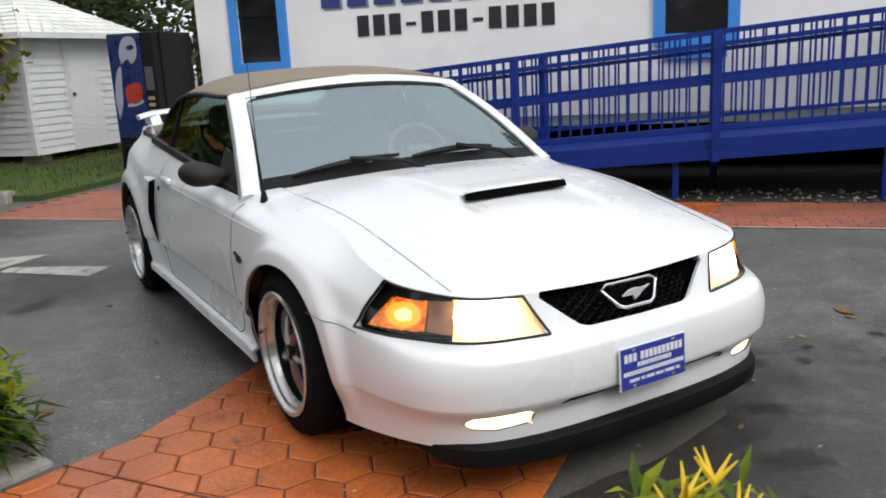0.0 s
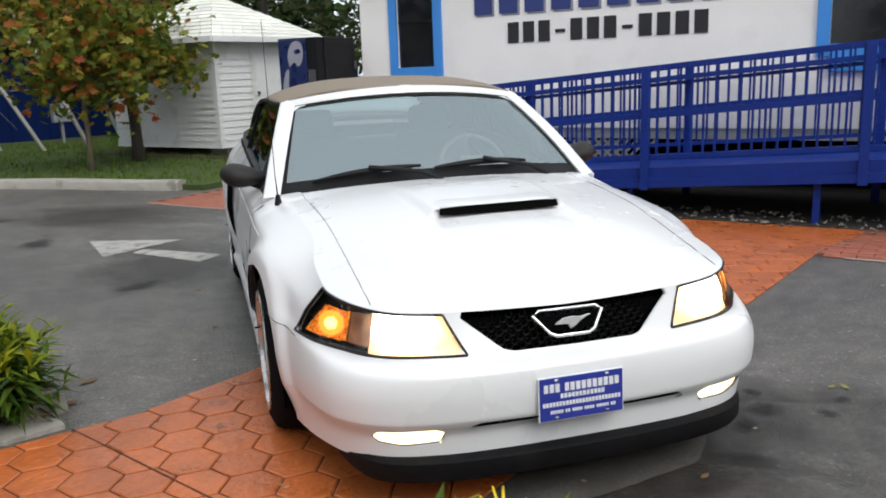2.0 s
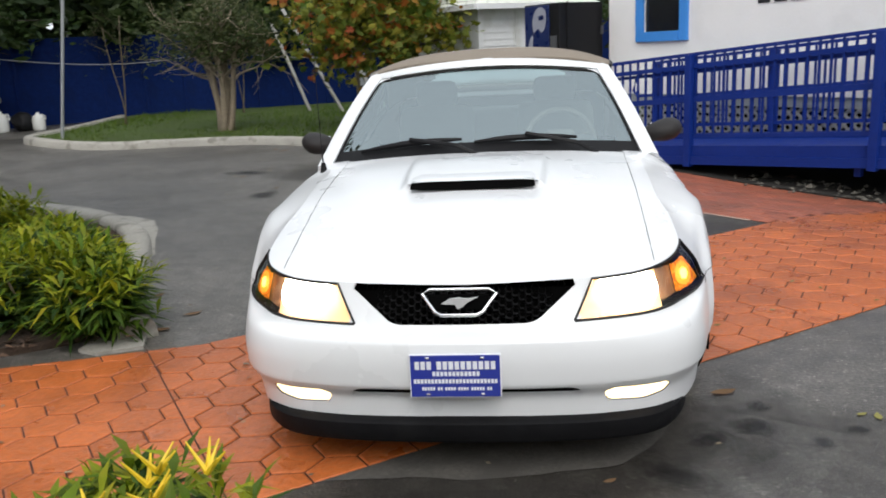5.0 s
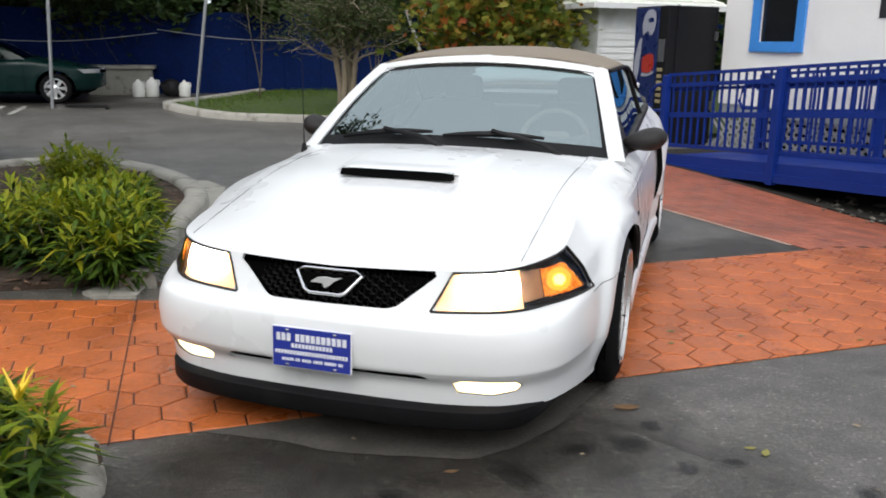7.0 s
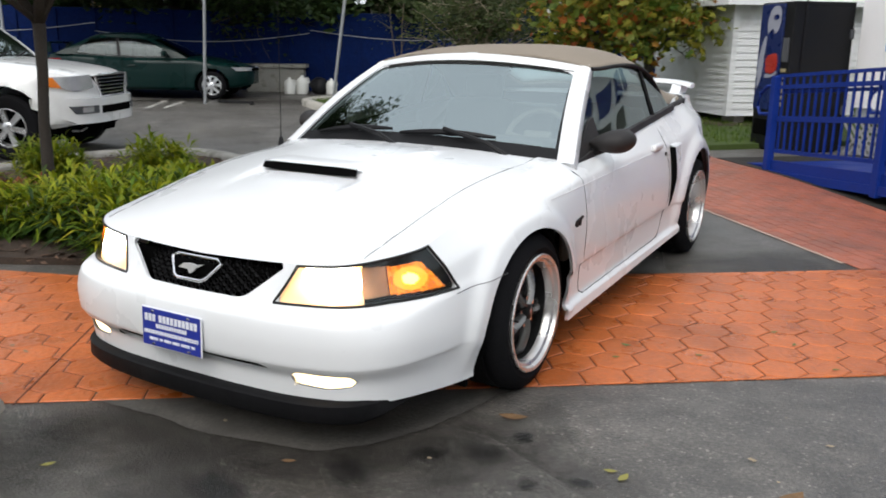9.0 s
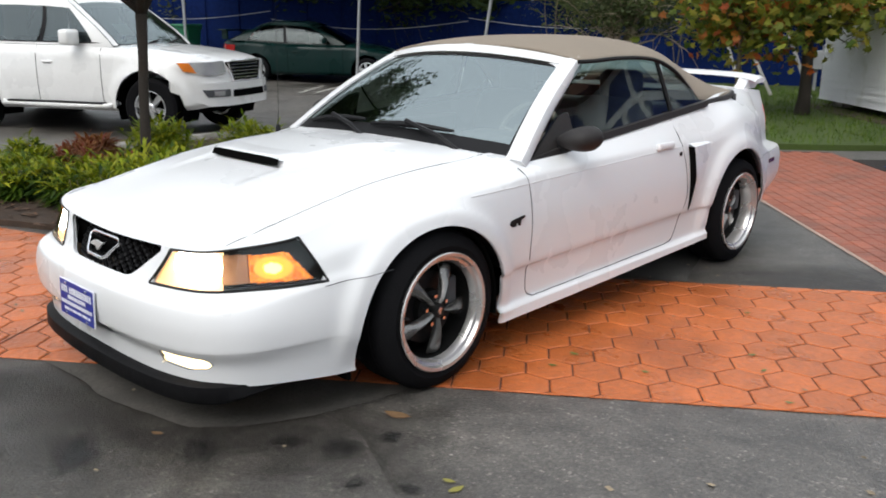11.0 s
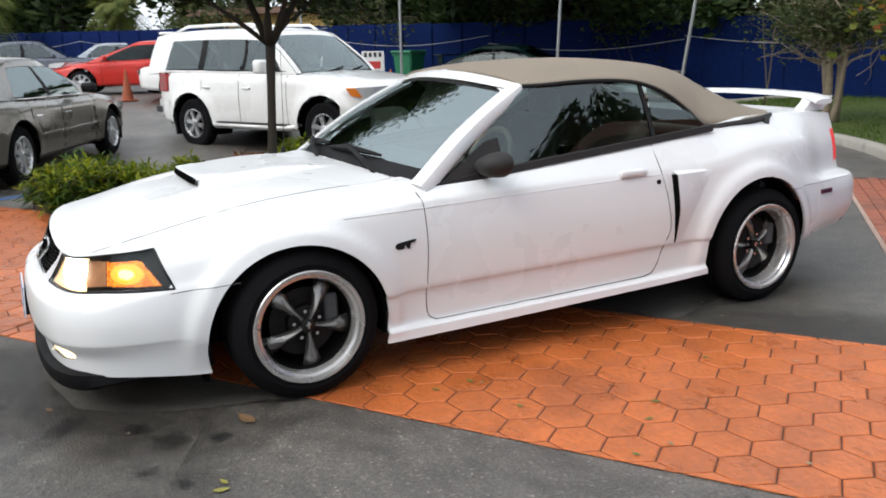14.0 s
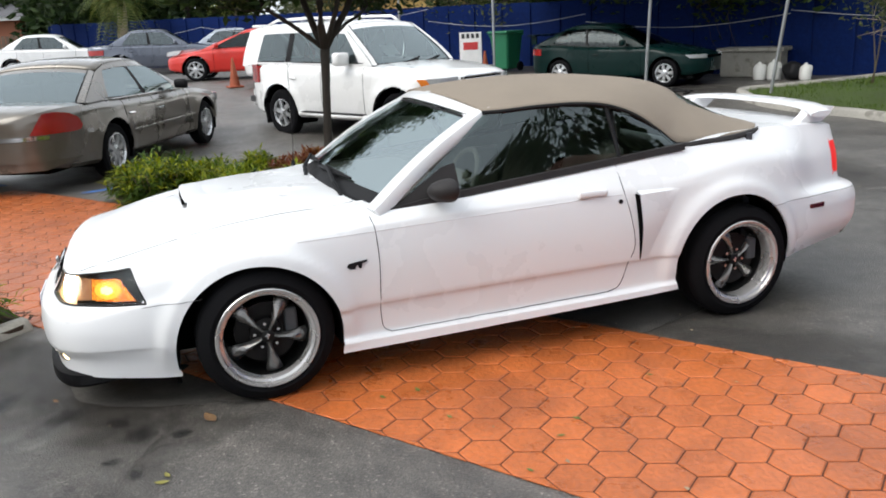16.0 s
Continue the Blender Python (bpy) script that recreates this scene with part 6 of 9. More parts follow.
def road_wheel(parent, x, y, r, sd, rim_r, spokes, width=0.2):
    w = new("wheel")
    w.parent = parent
    w.matrix_basis = pose(sd * x, y, r, 0, 0, 0 if sd == 1 else 180)
    bm = bmesh.new()
    lathe(bm, [(-width, rim_r), (-width, r - 0.03), (-width + 0.03, r), (-0.03, r), (0.0, r - 0.035), (0.0, rim_r + 0.02), (-0.015, rim_r)], "x", 40)
    soft_edges(part("tyre", bm, RUBBER, w), 40)
    bm = bmesh.new()
    lathe(bm, [(0.0, rim_r + 0.004), (0.002, rim_r - 0.008), (-0.02, rim_r - 0.02), (-width, rim_r - 0.02), (-width, rim_r)], "x", 40)
    n = spokes
    for k in range(n):
        a = 2 * math.pi * k / n + 0.3
        m = Matrix.Rotation(a, 4, "X")
        vs = [bm.verts.new(m @ Vector(p)) for p in ((-0.012, -0.028, 0.03), (-0.012, 0.028, 0.03), (-0.02, rim_r * 0.16, rim_r - 0.015), (-0.02, -rim_r * 0.16, rim_r - 0.015), (-0.05, -0.028, 0.03), (-0.05, 0.028, 0.03), (-0.05, rim_r * 0.16, rim_r - 0.015), (-0.05, -rim_r * 0.16, rim_r - 0.015))]
        for q in ((0, 1, 2, 3), (0, 3, 7, 4), (1, 5, 6, 2), (4, 7, 6, 5)):
            bm.faces.new([vs[i] for i in q])
    lathe(bm, [(-0.05, 0.07), (-0.008, 0.065), (0.0, 0.05), (0.0, 0.001)], "x", 20, closed=False)
    soft_edges(part("rim", bm, SILVER_RIM, w), 40)
    bm = bmesh.new()
    lathe(bm, [(-0.1, 0.01), (-0.1, rim_r - 0.02), (-0.105, rim_r - 0.02), (-0.105, 0.01)], "x", 24)
    part("brake_cover", bm, BLACK_GAP, w)


def vehicle(name, x, y, rz, v, label):
    """A parked car from its main sizes. v: a dictionary of metres."""
    root = thing(name, x, y, gz(x, y), rz, label, "car")
    L, W, wb, fo, r = v["L"], v["W"] / 2, v["wb"], v["fo"], v["r"]
    y0, y1 = -fo, L - fo
    yc, hl = (y0 + y1) / 2, L / 2
    nfull = v.get("square", 7.0)
    tops = v["top"]                     # (y, z) along the middle of bonnet, belt and boot
    ty, tz = [p[0] for p in tops], [p[1] for p in tops]
    zb = v.get("bottom", 0.22)
    ar, flare = r + v.get("arch", 0.07), v.get("flare", 0.012)
    prof = v.get("profile", [(1.0, 0.0), (0.86, -0.012), (0.62, 0.0)])
    def half(u):
        return W * np.maximum(1e-10, 1 - np.clip(np.abs((u - yc) / hl), 0, 1) ** nfull) ** (1 / 3.2)
    def P(u, t):
        u, t = np.asarray(u, float), np.asarray(t, float)
        w = half(u)
        zt = curve_at(ty, tz, u)
        belt = zt - v.get("drop", 0.07)
        low = zb + 0.12 * np.clip(np.abs((u - yc) / hl), 0, 1) ** 6
        mid = low + (belt - low) * 0.55
        xs = np.stack([0 * w, 0.45 * w, 0.78 * w, 0.925 * w, 0.985 * w, 1.0 * w, 0.985 * w, 0.965 * w, 0.9 * w])
        zs = np.stack([zt, zt - 0.005, zt - 0.02, zt - 0.045, belt - 0.03, mid, low + 0.16, low + 0.05, low])
        i = np.clip(np.floor(t).astype(int), 0, 7)
        f = t - i
        k = np.arange(len(u))
        x_, z_ = xs[i, k] * (1 - f) + xs[i + 1, k] * f, zs[i, k] * (1 - f) + zs[i + 1, k] * f
        for ay in (0.0, wb):       # flares round the wheels
            away = np.hypot(u - ay, z_ - r) - ar
            x_ = x_ + (t > 3.5) * flare * np.exp(-(np.maximum(away - 0.05, 0) / 0.05) ** 2)
        return np.stack([x_, u, z_], -1)
    nu, nt = 170, 33
    U, T = np.meshgrid(yc + hl * np.sin(np.linspace(-math.pi / 2, math.pi / 2, nu)), np.linspace(0, 8, nt), indexing="ij")
    u, t = U.ravel(), T.ravel()
    pts = P(u, t)
    idx = np.arange(nu * nt).reshape(nu, nt)
    quads = np.stack([idx[:-1, :-1], idx[1:, :-1], idx[1:, 1:], idx[:-1, 1:]], -1).reshape(-1, 4)
    keep = np.ones(len(quads), bool)
    for ay in (0.0, wb):
        for grow in (0,):
            d = np.hypot(pts[:, 1] - ay, pts[:, 2] - r) - ar
            ins = (d < 0) & (t > 4)
            keep &= ~ins[quads].all(1)
            used = np.zeros(len(u), bool)
            used[quads[keep].ravel()] = True
            mv = np.where(ins & used)[0]
            ang = np.arctan2(pts[mv, 2] - r, pts[mv, 1] - ay)
            pts[mv, 1], pts[mv, 2] = ay + ar * np.cos(ang), r + ar * np.sin(ang)
    # open the cabin
    cab0, cab1 = v["cab"]
    ctr = pts[quads].mean(1)
    keep &= ~((ctr[:, 1] > cab0 + 0.05) & (ctr[:, 1] < cab1 - 0.05) & (t[quads].mean(1) < 2.7))
    quads = quads[keep]
    used = np.unique(quads.ravel())
    rm = {int(a): k for k, a in enumerate(used)}
    lv = [tuple(pts[a]) for a in used]
    lf = [tuple(rm[int(i)] for i in q) for q in quads]
    o = len(lv)
    bm = bmesh.new()
    vs = [bm.verts.new(p) for p in lv + [(-a, b, c) for a, b, c in lv]]
    for f in lf:
        bm.faces.new([vs[i] for i in f])
        bm.faces.new([vs[i + o] for i in reversed(f)])
    bmesh.ops.remove_doubles(bm, verts=bm.verts, dist=5e-4)
    body = soft_edges(part("body", bm, v["paint"], root), 40)
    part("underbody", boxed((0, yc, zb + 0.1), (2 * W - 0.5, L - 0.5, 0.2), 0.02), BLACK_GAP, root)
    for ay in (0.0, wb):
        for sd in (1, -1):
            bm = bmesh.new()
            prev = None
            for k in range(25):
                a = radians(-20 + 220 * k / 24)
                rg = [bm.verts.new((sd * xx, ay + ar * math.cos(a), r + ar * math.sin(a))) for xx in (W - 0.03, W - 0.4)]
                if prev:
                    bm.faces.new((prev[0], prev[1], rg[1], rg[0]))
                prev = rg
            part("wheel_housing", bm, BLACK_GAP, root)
            road_wheel(root, W - 0.02, ay, r, sd, v.get("rim", r * 0.64), v.get("spokes", 5))
    # glasshouse
    zr = v["roof"]
    ya, yd = cab0, cab1
    yb, ye = v["roof_y"]
    xb, xr = W * 0.93, W * v.get("tumble", 0.72)
    def side(p, q, off=0.0):
        lo_y, hi_y = ya + (yd - ya) * p, yb + (ye - yb) * p
        zl = float(curve_at(ty, tz, np.array([lo_y]))[0]) - 0.04
        yy = lo_y + (hi_y - lo_y) * max(q, 0) ** 1.18
        bow = 0.02 * math.sin(math.pi * q)
        zz = zl + (zr - 0.06 - zl) * q + 0.025 * math.sin(math.pi * p) * q - v.get("arc", 0.05) * abs(2 * p - 1) ** 5 * q
        return Vector((xb + (xr - xb) * q + bow + off, yy, zz))
    wins = [w if len(w) == 4 else (*w, *w) for w in v["windows"]]     # foot and head of each pane
    q1, wq = v.get("q1", 0.9), v.get("wq", 0.93)
    def strip(pa, pb, q0, q1, mtl, nm, off, sd):
        bm = bmesh.new()
        n = 6
        g = [[bm.verts.new(Vector((sd, 1, 1)) * side(pa[0] + (pb[0] - pa[0]) * i / n + ((pa[1] - pa[0]) + ((pb[1] - pb[0]) - (pa[1] - pa[0])) * i / n) * j / n, q0 + (q1 - q0) * j / n, off)) for j in range(n + 1)] for i in range(n + 1)]
        for i in range(n):
            for j in range(n):
                bm.faces.new((g[i][j], g[i + 1][j], g[i + 1][j + 1], g[i][j + 1]))
        return part(nm, bm, mtl, root, smooth=True)
    for sd in (1, -1):
        edges = [(0.0, 0.0)] + [e for w in wins for e in ((w[0], w[2]), (w[1], w[3]))] + [(1.0, 1.0)]
        for k in range(0, len(edges), 2):
            strip(edges[k], edges[k + 1], 0.0, q1 + 0.02, v["paint"] if k in (0, len(edges) - 2) else BLACK_PLASTIC, "pillar", 0.004, sd)
        strip((0, 0), (1, 1), q1 - 0.01, 1.0, v["paint"], "roof_rail", 0.006, sd)
        strip((0, 0), (1, 1), 0.0, 0.05, v["paint"], "belt_panel", 0.0045, sd)
        for a, b, c, d in wins:
            strip((a, c), (b, d), 0.05, q1, v.get("glass", PARKED_GLASS), "side_window", 0.0, sd)
            strip((a, c), (b, d), 0.04, 0.07, BLACK_PLASTIC, "belt_seal", 0.006, sd)
    crown = v.get("crown", 0.045)
    def cross(p, q, a):
        s = side(p, q)
        bulge = 1 - abs(a) ** 2.6
        return Vector((s.x * a, s.y + (-0.06 if p < 0.5 else 0.05) * (1 - a * a) * (1 - 0.4 * q), s.z + crown * bulge * q))
    def across(p, qa, qb, mtl, nm, n=8):
        bm = bmesh.new()
        g = [[bm.verts.new(cross(p, qa + (qb - qa) * j / n, -1 + 2 * i / 16)) for j in range(n + 1)] for i in range(17)]
        for i in range(16):
            for j in range(n):
                bm.faces.new((g[i][j], g[i + 1][j], g[i + 1][j + 1], g[i][j + 1]))
        return part(nm, bm, mtl, root, smooth=True)
    for p, nm in ((0.0, "windscreen"), (1.0, "rear_window")):
        across(p, 0.03, wq, v.get("glass" if p else "screen", v.get("glass", PARKED_GLASS)), nm)
        across(p, wq - 0.005, 1.0, v["paint"], "header_panel", 2)
        across(p, 0.0, 0.06, BLACK_PLASTIC, "cowl" if p == 0.0 else "glass_seal", 1)
        for sd in (1, -1):         # painted pillar and dark edge beside the glass
            for a0, a1, mtl, lift in ((0.9, 1.0, v["paint"], 0.006), (0.87, 0.9, BLACK_PLASTIC, 0.004)):
                bm = bmesh.new()
                g = [[bm.verts.new(cross(p, 0.02 + 0.98 * j / 6, sd * (a0 + (a1 - a0) * i / 2)) + Vector((0, lift if p else -lift, lift))) for j in range(7)] for i in range(3)]
                for i in range(2):
                    for j in range(6):
                        bm.faces.new((g[i][j], g[i + 1][j], g[i + 1][j + 1], g[i][j + 1]))
                part("screen_pillar" if a0 == 0.9 else "glass_edge", bm, mtl, root, smooth=True)
    bm = bmesh.new()
    g = [[bm.verts.new(cross(i / 16, 1.0, -1 + 2 * j / 12) + Vector((0, 0, 0.012))) for j in range(13)] for i in range(17)]
    for i in range(16):
        for j in range(12):
            bm.faces.new((g[i][j], g[i + 1][j], g[i + 1][j + 1], g[i][j + 1]))
    roof = part("roof", bm, v["paint"], root, smooth=True)
    md = roof.modifiers.new("sheet", "SOLIDIFY")
    md.thickness, md.offset = 0.03, -1
    for sx in (-0.1, 0.38):       # wipers lie along the foot of the windscreen
        bm = bmesh.new()
        tube(bm, [cross(0.0, 0.07 + 0.05 * k, (sx + 0.2 * k) / xb) + Vector((0, -0.015, 0.012)) for k in (-1.5, 0, 1)], 0.012, 5)
        part("wiper", bm, BLACK_PLASTIC, root)
    part("cabin_floor", boxed((0, (ya + yd) / 2, zb + 0.25), (2 * W - 0.3, yd - ya, 0.1), 0.02), DARK_CABIN, root)
    for yy in (0.42, 0.72):
        for sx in (0.36, -0.36):
            part("seat", boxed((sx, ya + (yd - ya) * yy, zb + 0.55), (0.48, 0.16, 0.75), 0.06), v.get("seat", DARK_CABIN), root)
    part("dashboard", boxed((0, ya + 0.35, tz[len(tz) // 2] - 0.12), (2 * W - 0.35, 0.5, 0.16), 0.04), DARK_CABIN, root)
    # fittings on nose and tail
    def end_y(xx, tail=False):
        xx = min(abs(xx), W * 0.999)
        k = max(0.0, 1 - (xx / W) ** 3.2) ** (1 / nfull) * hl
        return yc + k if tail else yc - k
    def fitting(nm, poly, mtl, off, tail=False, label_="", mirror_=True):
        for sd in ((1, -1) if mirror_ else (1,)):
            bm = bmesh.new()
            sg = 1 if tail else -1
            x0, x1 = min(q[0] for q in poly), max(q[0] for q in poly)
            cols = []
            for k in range(17):
                px = x0 + (x1 - x0) * (0.002 + 0.996 * math.sin(math.pi / 2 * k / 16))
                zz = []
                for (ax, az), (bx_, bz) in zip(poly, poly[1:] + poly[:1]):
                    if (ax - px) * (bx_ - px) < 0:
                        zz.append(az + (bz - az) * (px - ax) / (bx_ - ax))
                if len(zz) < 2:
                    continue
                yy = end_y(px, tail) + sg * off
                wide = 1.0 + 0.018 * (px / W) ** 6
                lo, hi = min(zz), max(zz)
                cols.append([bm.verts.new((sd * px * wide, yy, lo + (hi - lo) * j / 4)) for j in range(5)] + [bm.verts.new((sd * px * 0.95, yy - sg * 0.06, z_)) for z_ in (hi, lo)])
            for c0, c1 in zip(cols, cols[1:]):
                for j in range(7):
                    bm.faces.new((c0[j], c1[j], c1[(j + 1) % 7], c0[(j + 1) % 7]))
            if cols:
                bm.faces.new(cols[0])
                bm.faces.new(cols[-1])
            soft_edges(part(nm, bm, mtl, root, label_), 40)
    for f in v.get("fit", []):
        fitting(*f)
    for sd in (1, -1):
        my = ya + (yd - ya) * 0.16
        z_ = float(curve_at(ty, tz, np.array([my]))[0]) + 0.06
        mr = soft_edges(part("door_mirror", boxed((sd * (W + 0.09), my, z_), v.get("mir", (0.2, 0.1, 0.13)), 0.04), v.get("mirror", v["paint"]), root), 60)
        for dy in v.get("doors", []):
            zt = float(curve_at(ty, tz, np.array([dy]))[0])
            bm = bmesh.new()
            n = 10
            pts2 = []
            for k in range(n + 1):
                q = P(np.array([dy]), np.array([3.2 + 4.4 * k / n]))[0]
                pts2.append((sd * (q[0] + 0.001), q[1], q[2]))
            tube(bm, pts2, 0.004, 5)
            part("door_gap", bm, BLACK_GAP, root)
        for dy in v.get("handles", []):
            q = P(np.array([dy]), np.array([4.4]))[0]
            part("door_handle", boxed((sd * (q[0] + 0.012), dy, q[2]), (0.03, 0.16, 0.03), 0.01), v.get("handle", v["paint"]), root)
        if "strip" in v:
            zs_, mt_, hh = v["strip"]
            bm = bmesh.new()
            box(bm, (sd * (W + 0.004), wb / 2, zs_), (0.02, wb - 2 * ar - 0.06, hh), None, 0.004)
            part("side_strip", bm, mt_, root)
    return root


DRY_CLOTH = surface("brown_cloth", (0.2, 0.14, 0.07), 0.95, vary=0.3, scale=12, bump=0.5)
SIGN_PAPER = surface("white_paper", (0.75, 0.75, 0.74), 0.7, bump=0)
PEARL = paint("pearl_white_paint", (0.78, 0.78, 0.77), 0.3)
GREEN_CAR = surface("dark_green_paint", (0.001, 0.014, 0.0125), 0.3, vary=0.03, scale=2, fine=25, bump=0, spec=0.22)
TAUPE = paint("taupe_metallic", (0.135, 0.12, 0.098), 0.3, 0.5)
RED_CAR = paint("bright_red_paint", (0.55, 0.02, 0.012), 0.35, coat=0.4)
STEEL_BLUE = paint("blue_grey_paint", (0.1, 0.115, 0.15), 0.3, 0.4)
SILVER_BLUE = paint("silver_blue_paint", (0.33, 0.37, 0.42), 0.3, 0.4)

suv = vehicle("white_suv", -7.6, 3.65, 118.3, dict(L=4.8, W=1.9, wb=2.79, fo=0.87, r=0.385, rim=0.225, spokes=6, arch=0.1, flare=0.035, bottom=0.33, square=9, drop=0.1, arc=0.03, paint=PEARL, roof=1.82, tumble=0.79, q1=0.82, wq=0.9, crown=0.055, screen=SCREEN_GLASS,
    top=[(-0.87, 0.88), (-0.75, 1.0), (-0.3, 1.1), (0.45, 1.18), (0.8, 1.2), (2.0, 1.21), (3.2, 1.23), (3.75, 1.23), (3.93, 1.16)], cab=(0.5, 3.88), roof_y=(1.25, 3.72), windows=[(0.09, 0.33, 0.04, 0.17), (0.35, 0.6, 0.19, 0.5), (0.64, 0.87, 0.55, 0.82)], doors=(0.68, 1.68, 2.52), handles=(1.5, 2.4), mir=(0.24, 0.16, 0.2), seat=GREY_TRIM,
    fit=[("grille", [(-0.33, 0.74), (0.33, 0.74), (0.42, 0.97), (-0.42, 0.97)], BLACK_GAP, 0.012, False, "black grille with chrome bars", False), ("head_lamp", [(0.46, 0.84), (0.72, 0.8), (0.86, 0.86), (0.885, 0.97), (0.5, 0.99)], LAMP_CLEAR, 0.014), ("turn_lamp", [(0.82, 0.84), (0.885, 0.86), (0.905, 0.97), (0.86, 0.965)], LAMP_ORANGE, 0.022), ("fog_recess", [(0.46, 0.54), (0.76, 0.54), (0.8, 0.63), (0.46, 0.63)], GREY_TRIM, 0.063), ("fog_lamp", [(0.56, 0.555), (0.7, 0.555), (0.7, 0.615), (0.56, 0.615)], LAMP_CLEAR, 0.068), ("bumper_slot", [(-0.4, 0.53), (0.4, 0.53), (0.4, 0.62), (-0.4, 0.62)], BLACK_GAP, 0.063, False, "", False), ("front_bumper", [(-0.92, 0.42), (0.92, 0.42), (0.93, 0.72), (-0.93, 0.72)], PEARL, 0.055, False, "", False), ("tail_lamp", [(0.8, 0.88), (0.925, 0.88), (0.925, 1.15), (0.86, 1.2)], LAMP_RED, 0.012, True), ("rear_bumper", [(-0.93, 0.46), (0.93, 0.46), (0.94, 0.74), (-0.94, 0.74)], PEARL, 0.06, True, "", False)]),
    "white sport utility vehicle parked behind a planted bed")
bm = bmesh.new()
tube(bm, [(-0.42, -0.86, 0.975), (-0.3, -0.882, 0.99), (0.3, -0.882, 0.99), (0.42, -0.86, 0.975), (0.33, -0.875, 0.735), (-0.33, -0.875, 0.735)], 0.016, 6, closed=True)
part("grille_frame", bm, CHROME, suv, smooth=True)
for k in range(5):
    q_ = part("grille_bar", boxed((0, -0.884, 0.77 + 0.043 * k), (0.66 + 0.03 * k, 0.016, 0.013), 0.004), CHROME, suv)
for sd in (1, -1):
    bm = bmesh.new()
    tube(bm, [(sd * 0.6, 1.45, 1.8), (sd * 0.62, 1.62, 1.875), (sd * 0.63, 2.3, 1.89), (sd * 0.63, 3.1, 1.88), (sd * 0.62, 3.4, 1.8)], 0.024, 8)
    part("roof_bar", bm, PEARL, suv, smooth=True)
    bm = bmesh.new()
    tube(bm, [(sd * 0.86, 0.5, 0.44), (sd * 0.98, 0.58, 0.4), (sd * 0.99, 1.4, 0.395), (sd * 0.98, 2.22, 0.4), (sd * 0.86, 2.32, 0.44)], 0.035, 8)
    board_ = part("running_board", bm, PEARL, suv, smooth=True)
    part("tread", boxed((sd * 0.955, 1.4, 0.435), (0.13, 1.5, 0.02), 0.006), BLACK_PLASTIC, board_)
    part("mud_flap", boxed((sd * 0.8, 3.24, 0.36), (0.26, 0.02, 0.34), 0.006), BLACK_PLASTIC, suv)
part("roof_spoiler", boxed((0, 3.78, 1.8), (1.24, 0.2, 0.05), 0.02), PEARL, suv)
part("price_sheet", boxed((0, 0, 0), (0.3, 0.004, 0.2), 0.0, Matrix.Translation((-0.2, 0.84, 1.36)) @ Matrix.Rotation(radians(-42), 4, "X")), SIGN_PAPER, suv, "white sheet behind the windscreen")

vehicle("green_coupe", -11.73, 10.7, 122.9, dict(L=4.44, W=1.7, wb=2.62, fo=0.82, r=0.295, rim=0.2, spokes=7, bottom=0.2, square=6, paint=GREEN_CAR, roof=1.36, tumble=0.7,
    top=[(-0.82, 0.6), (-0.7, 0.68), (-0.3, 0.78), (0.5, 0.9), (1.2, 0.9), (2.2, 0.93), (2.9, 0.97), (3.4, 0.97), (3.62, 0.9)], cab=(0.5, 3.25), roof_y=(1.35, 2.6), windows=[(0.12, 0.5, 0.08, 0.5), (0.53, 0.84, 0.53, 0.9)], doors=(0.55, 1.85), handles=(1.65,), mirror=GREEN_CAR, glass=DIM_GLASS,
    fit=[("head_lamp", [(0.42, 0.6), (0.72, 0.6), (0.76, 0.68), (0.42, 0.68)], LAMP_CLEAR, 0.012), ("grille", [(-0.36, 0.6), (0.36, 0.6), (0.36, 0.65), (-0.36, 0.65)], BLACK_GAP, 0.008, False, "", False), ("tail_lamp", [(0.4, 0.7), (0.78, 0.7), (0.78, 0.84), (0.4, 0.84)], LAMP_RED, 0.015, True)]),
    "dark green two-door coupe with a rear wing parked by the fence")
taupe_x, taupe_y = -9.51, -0.63
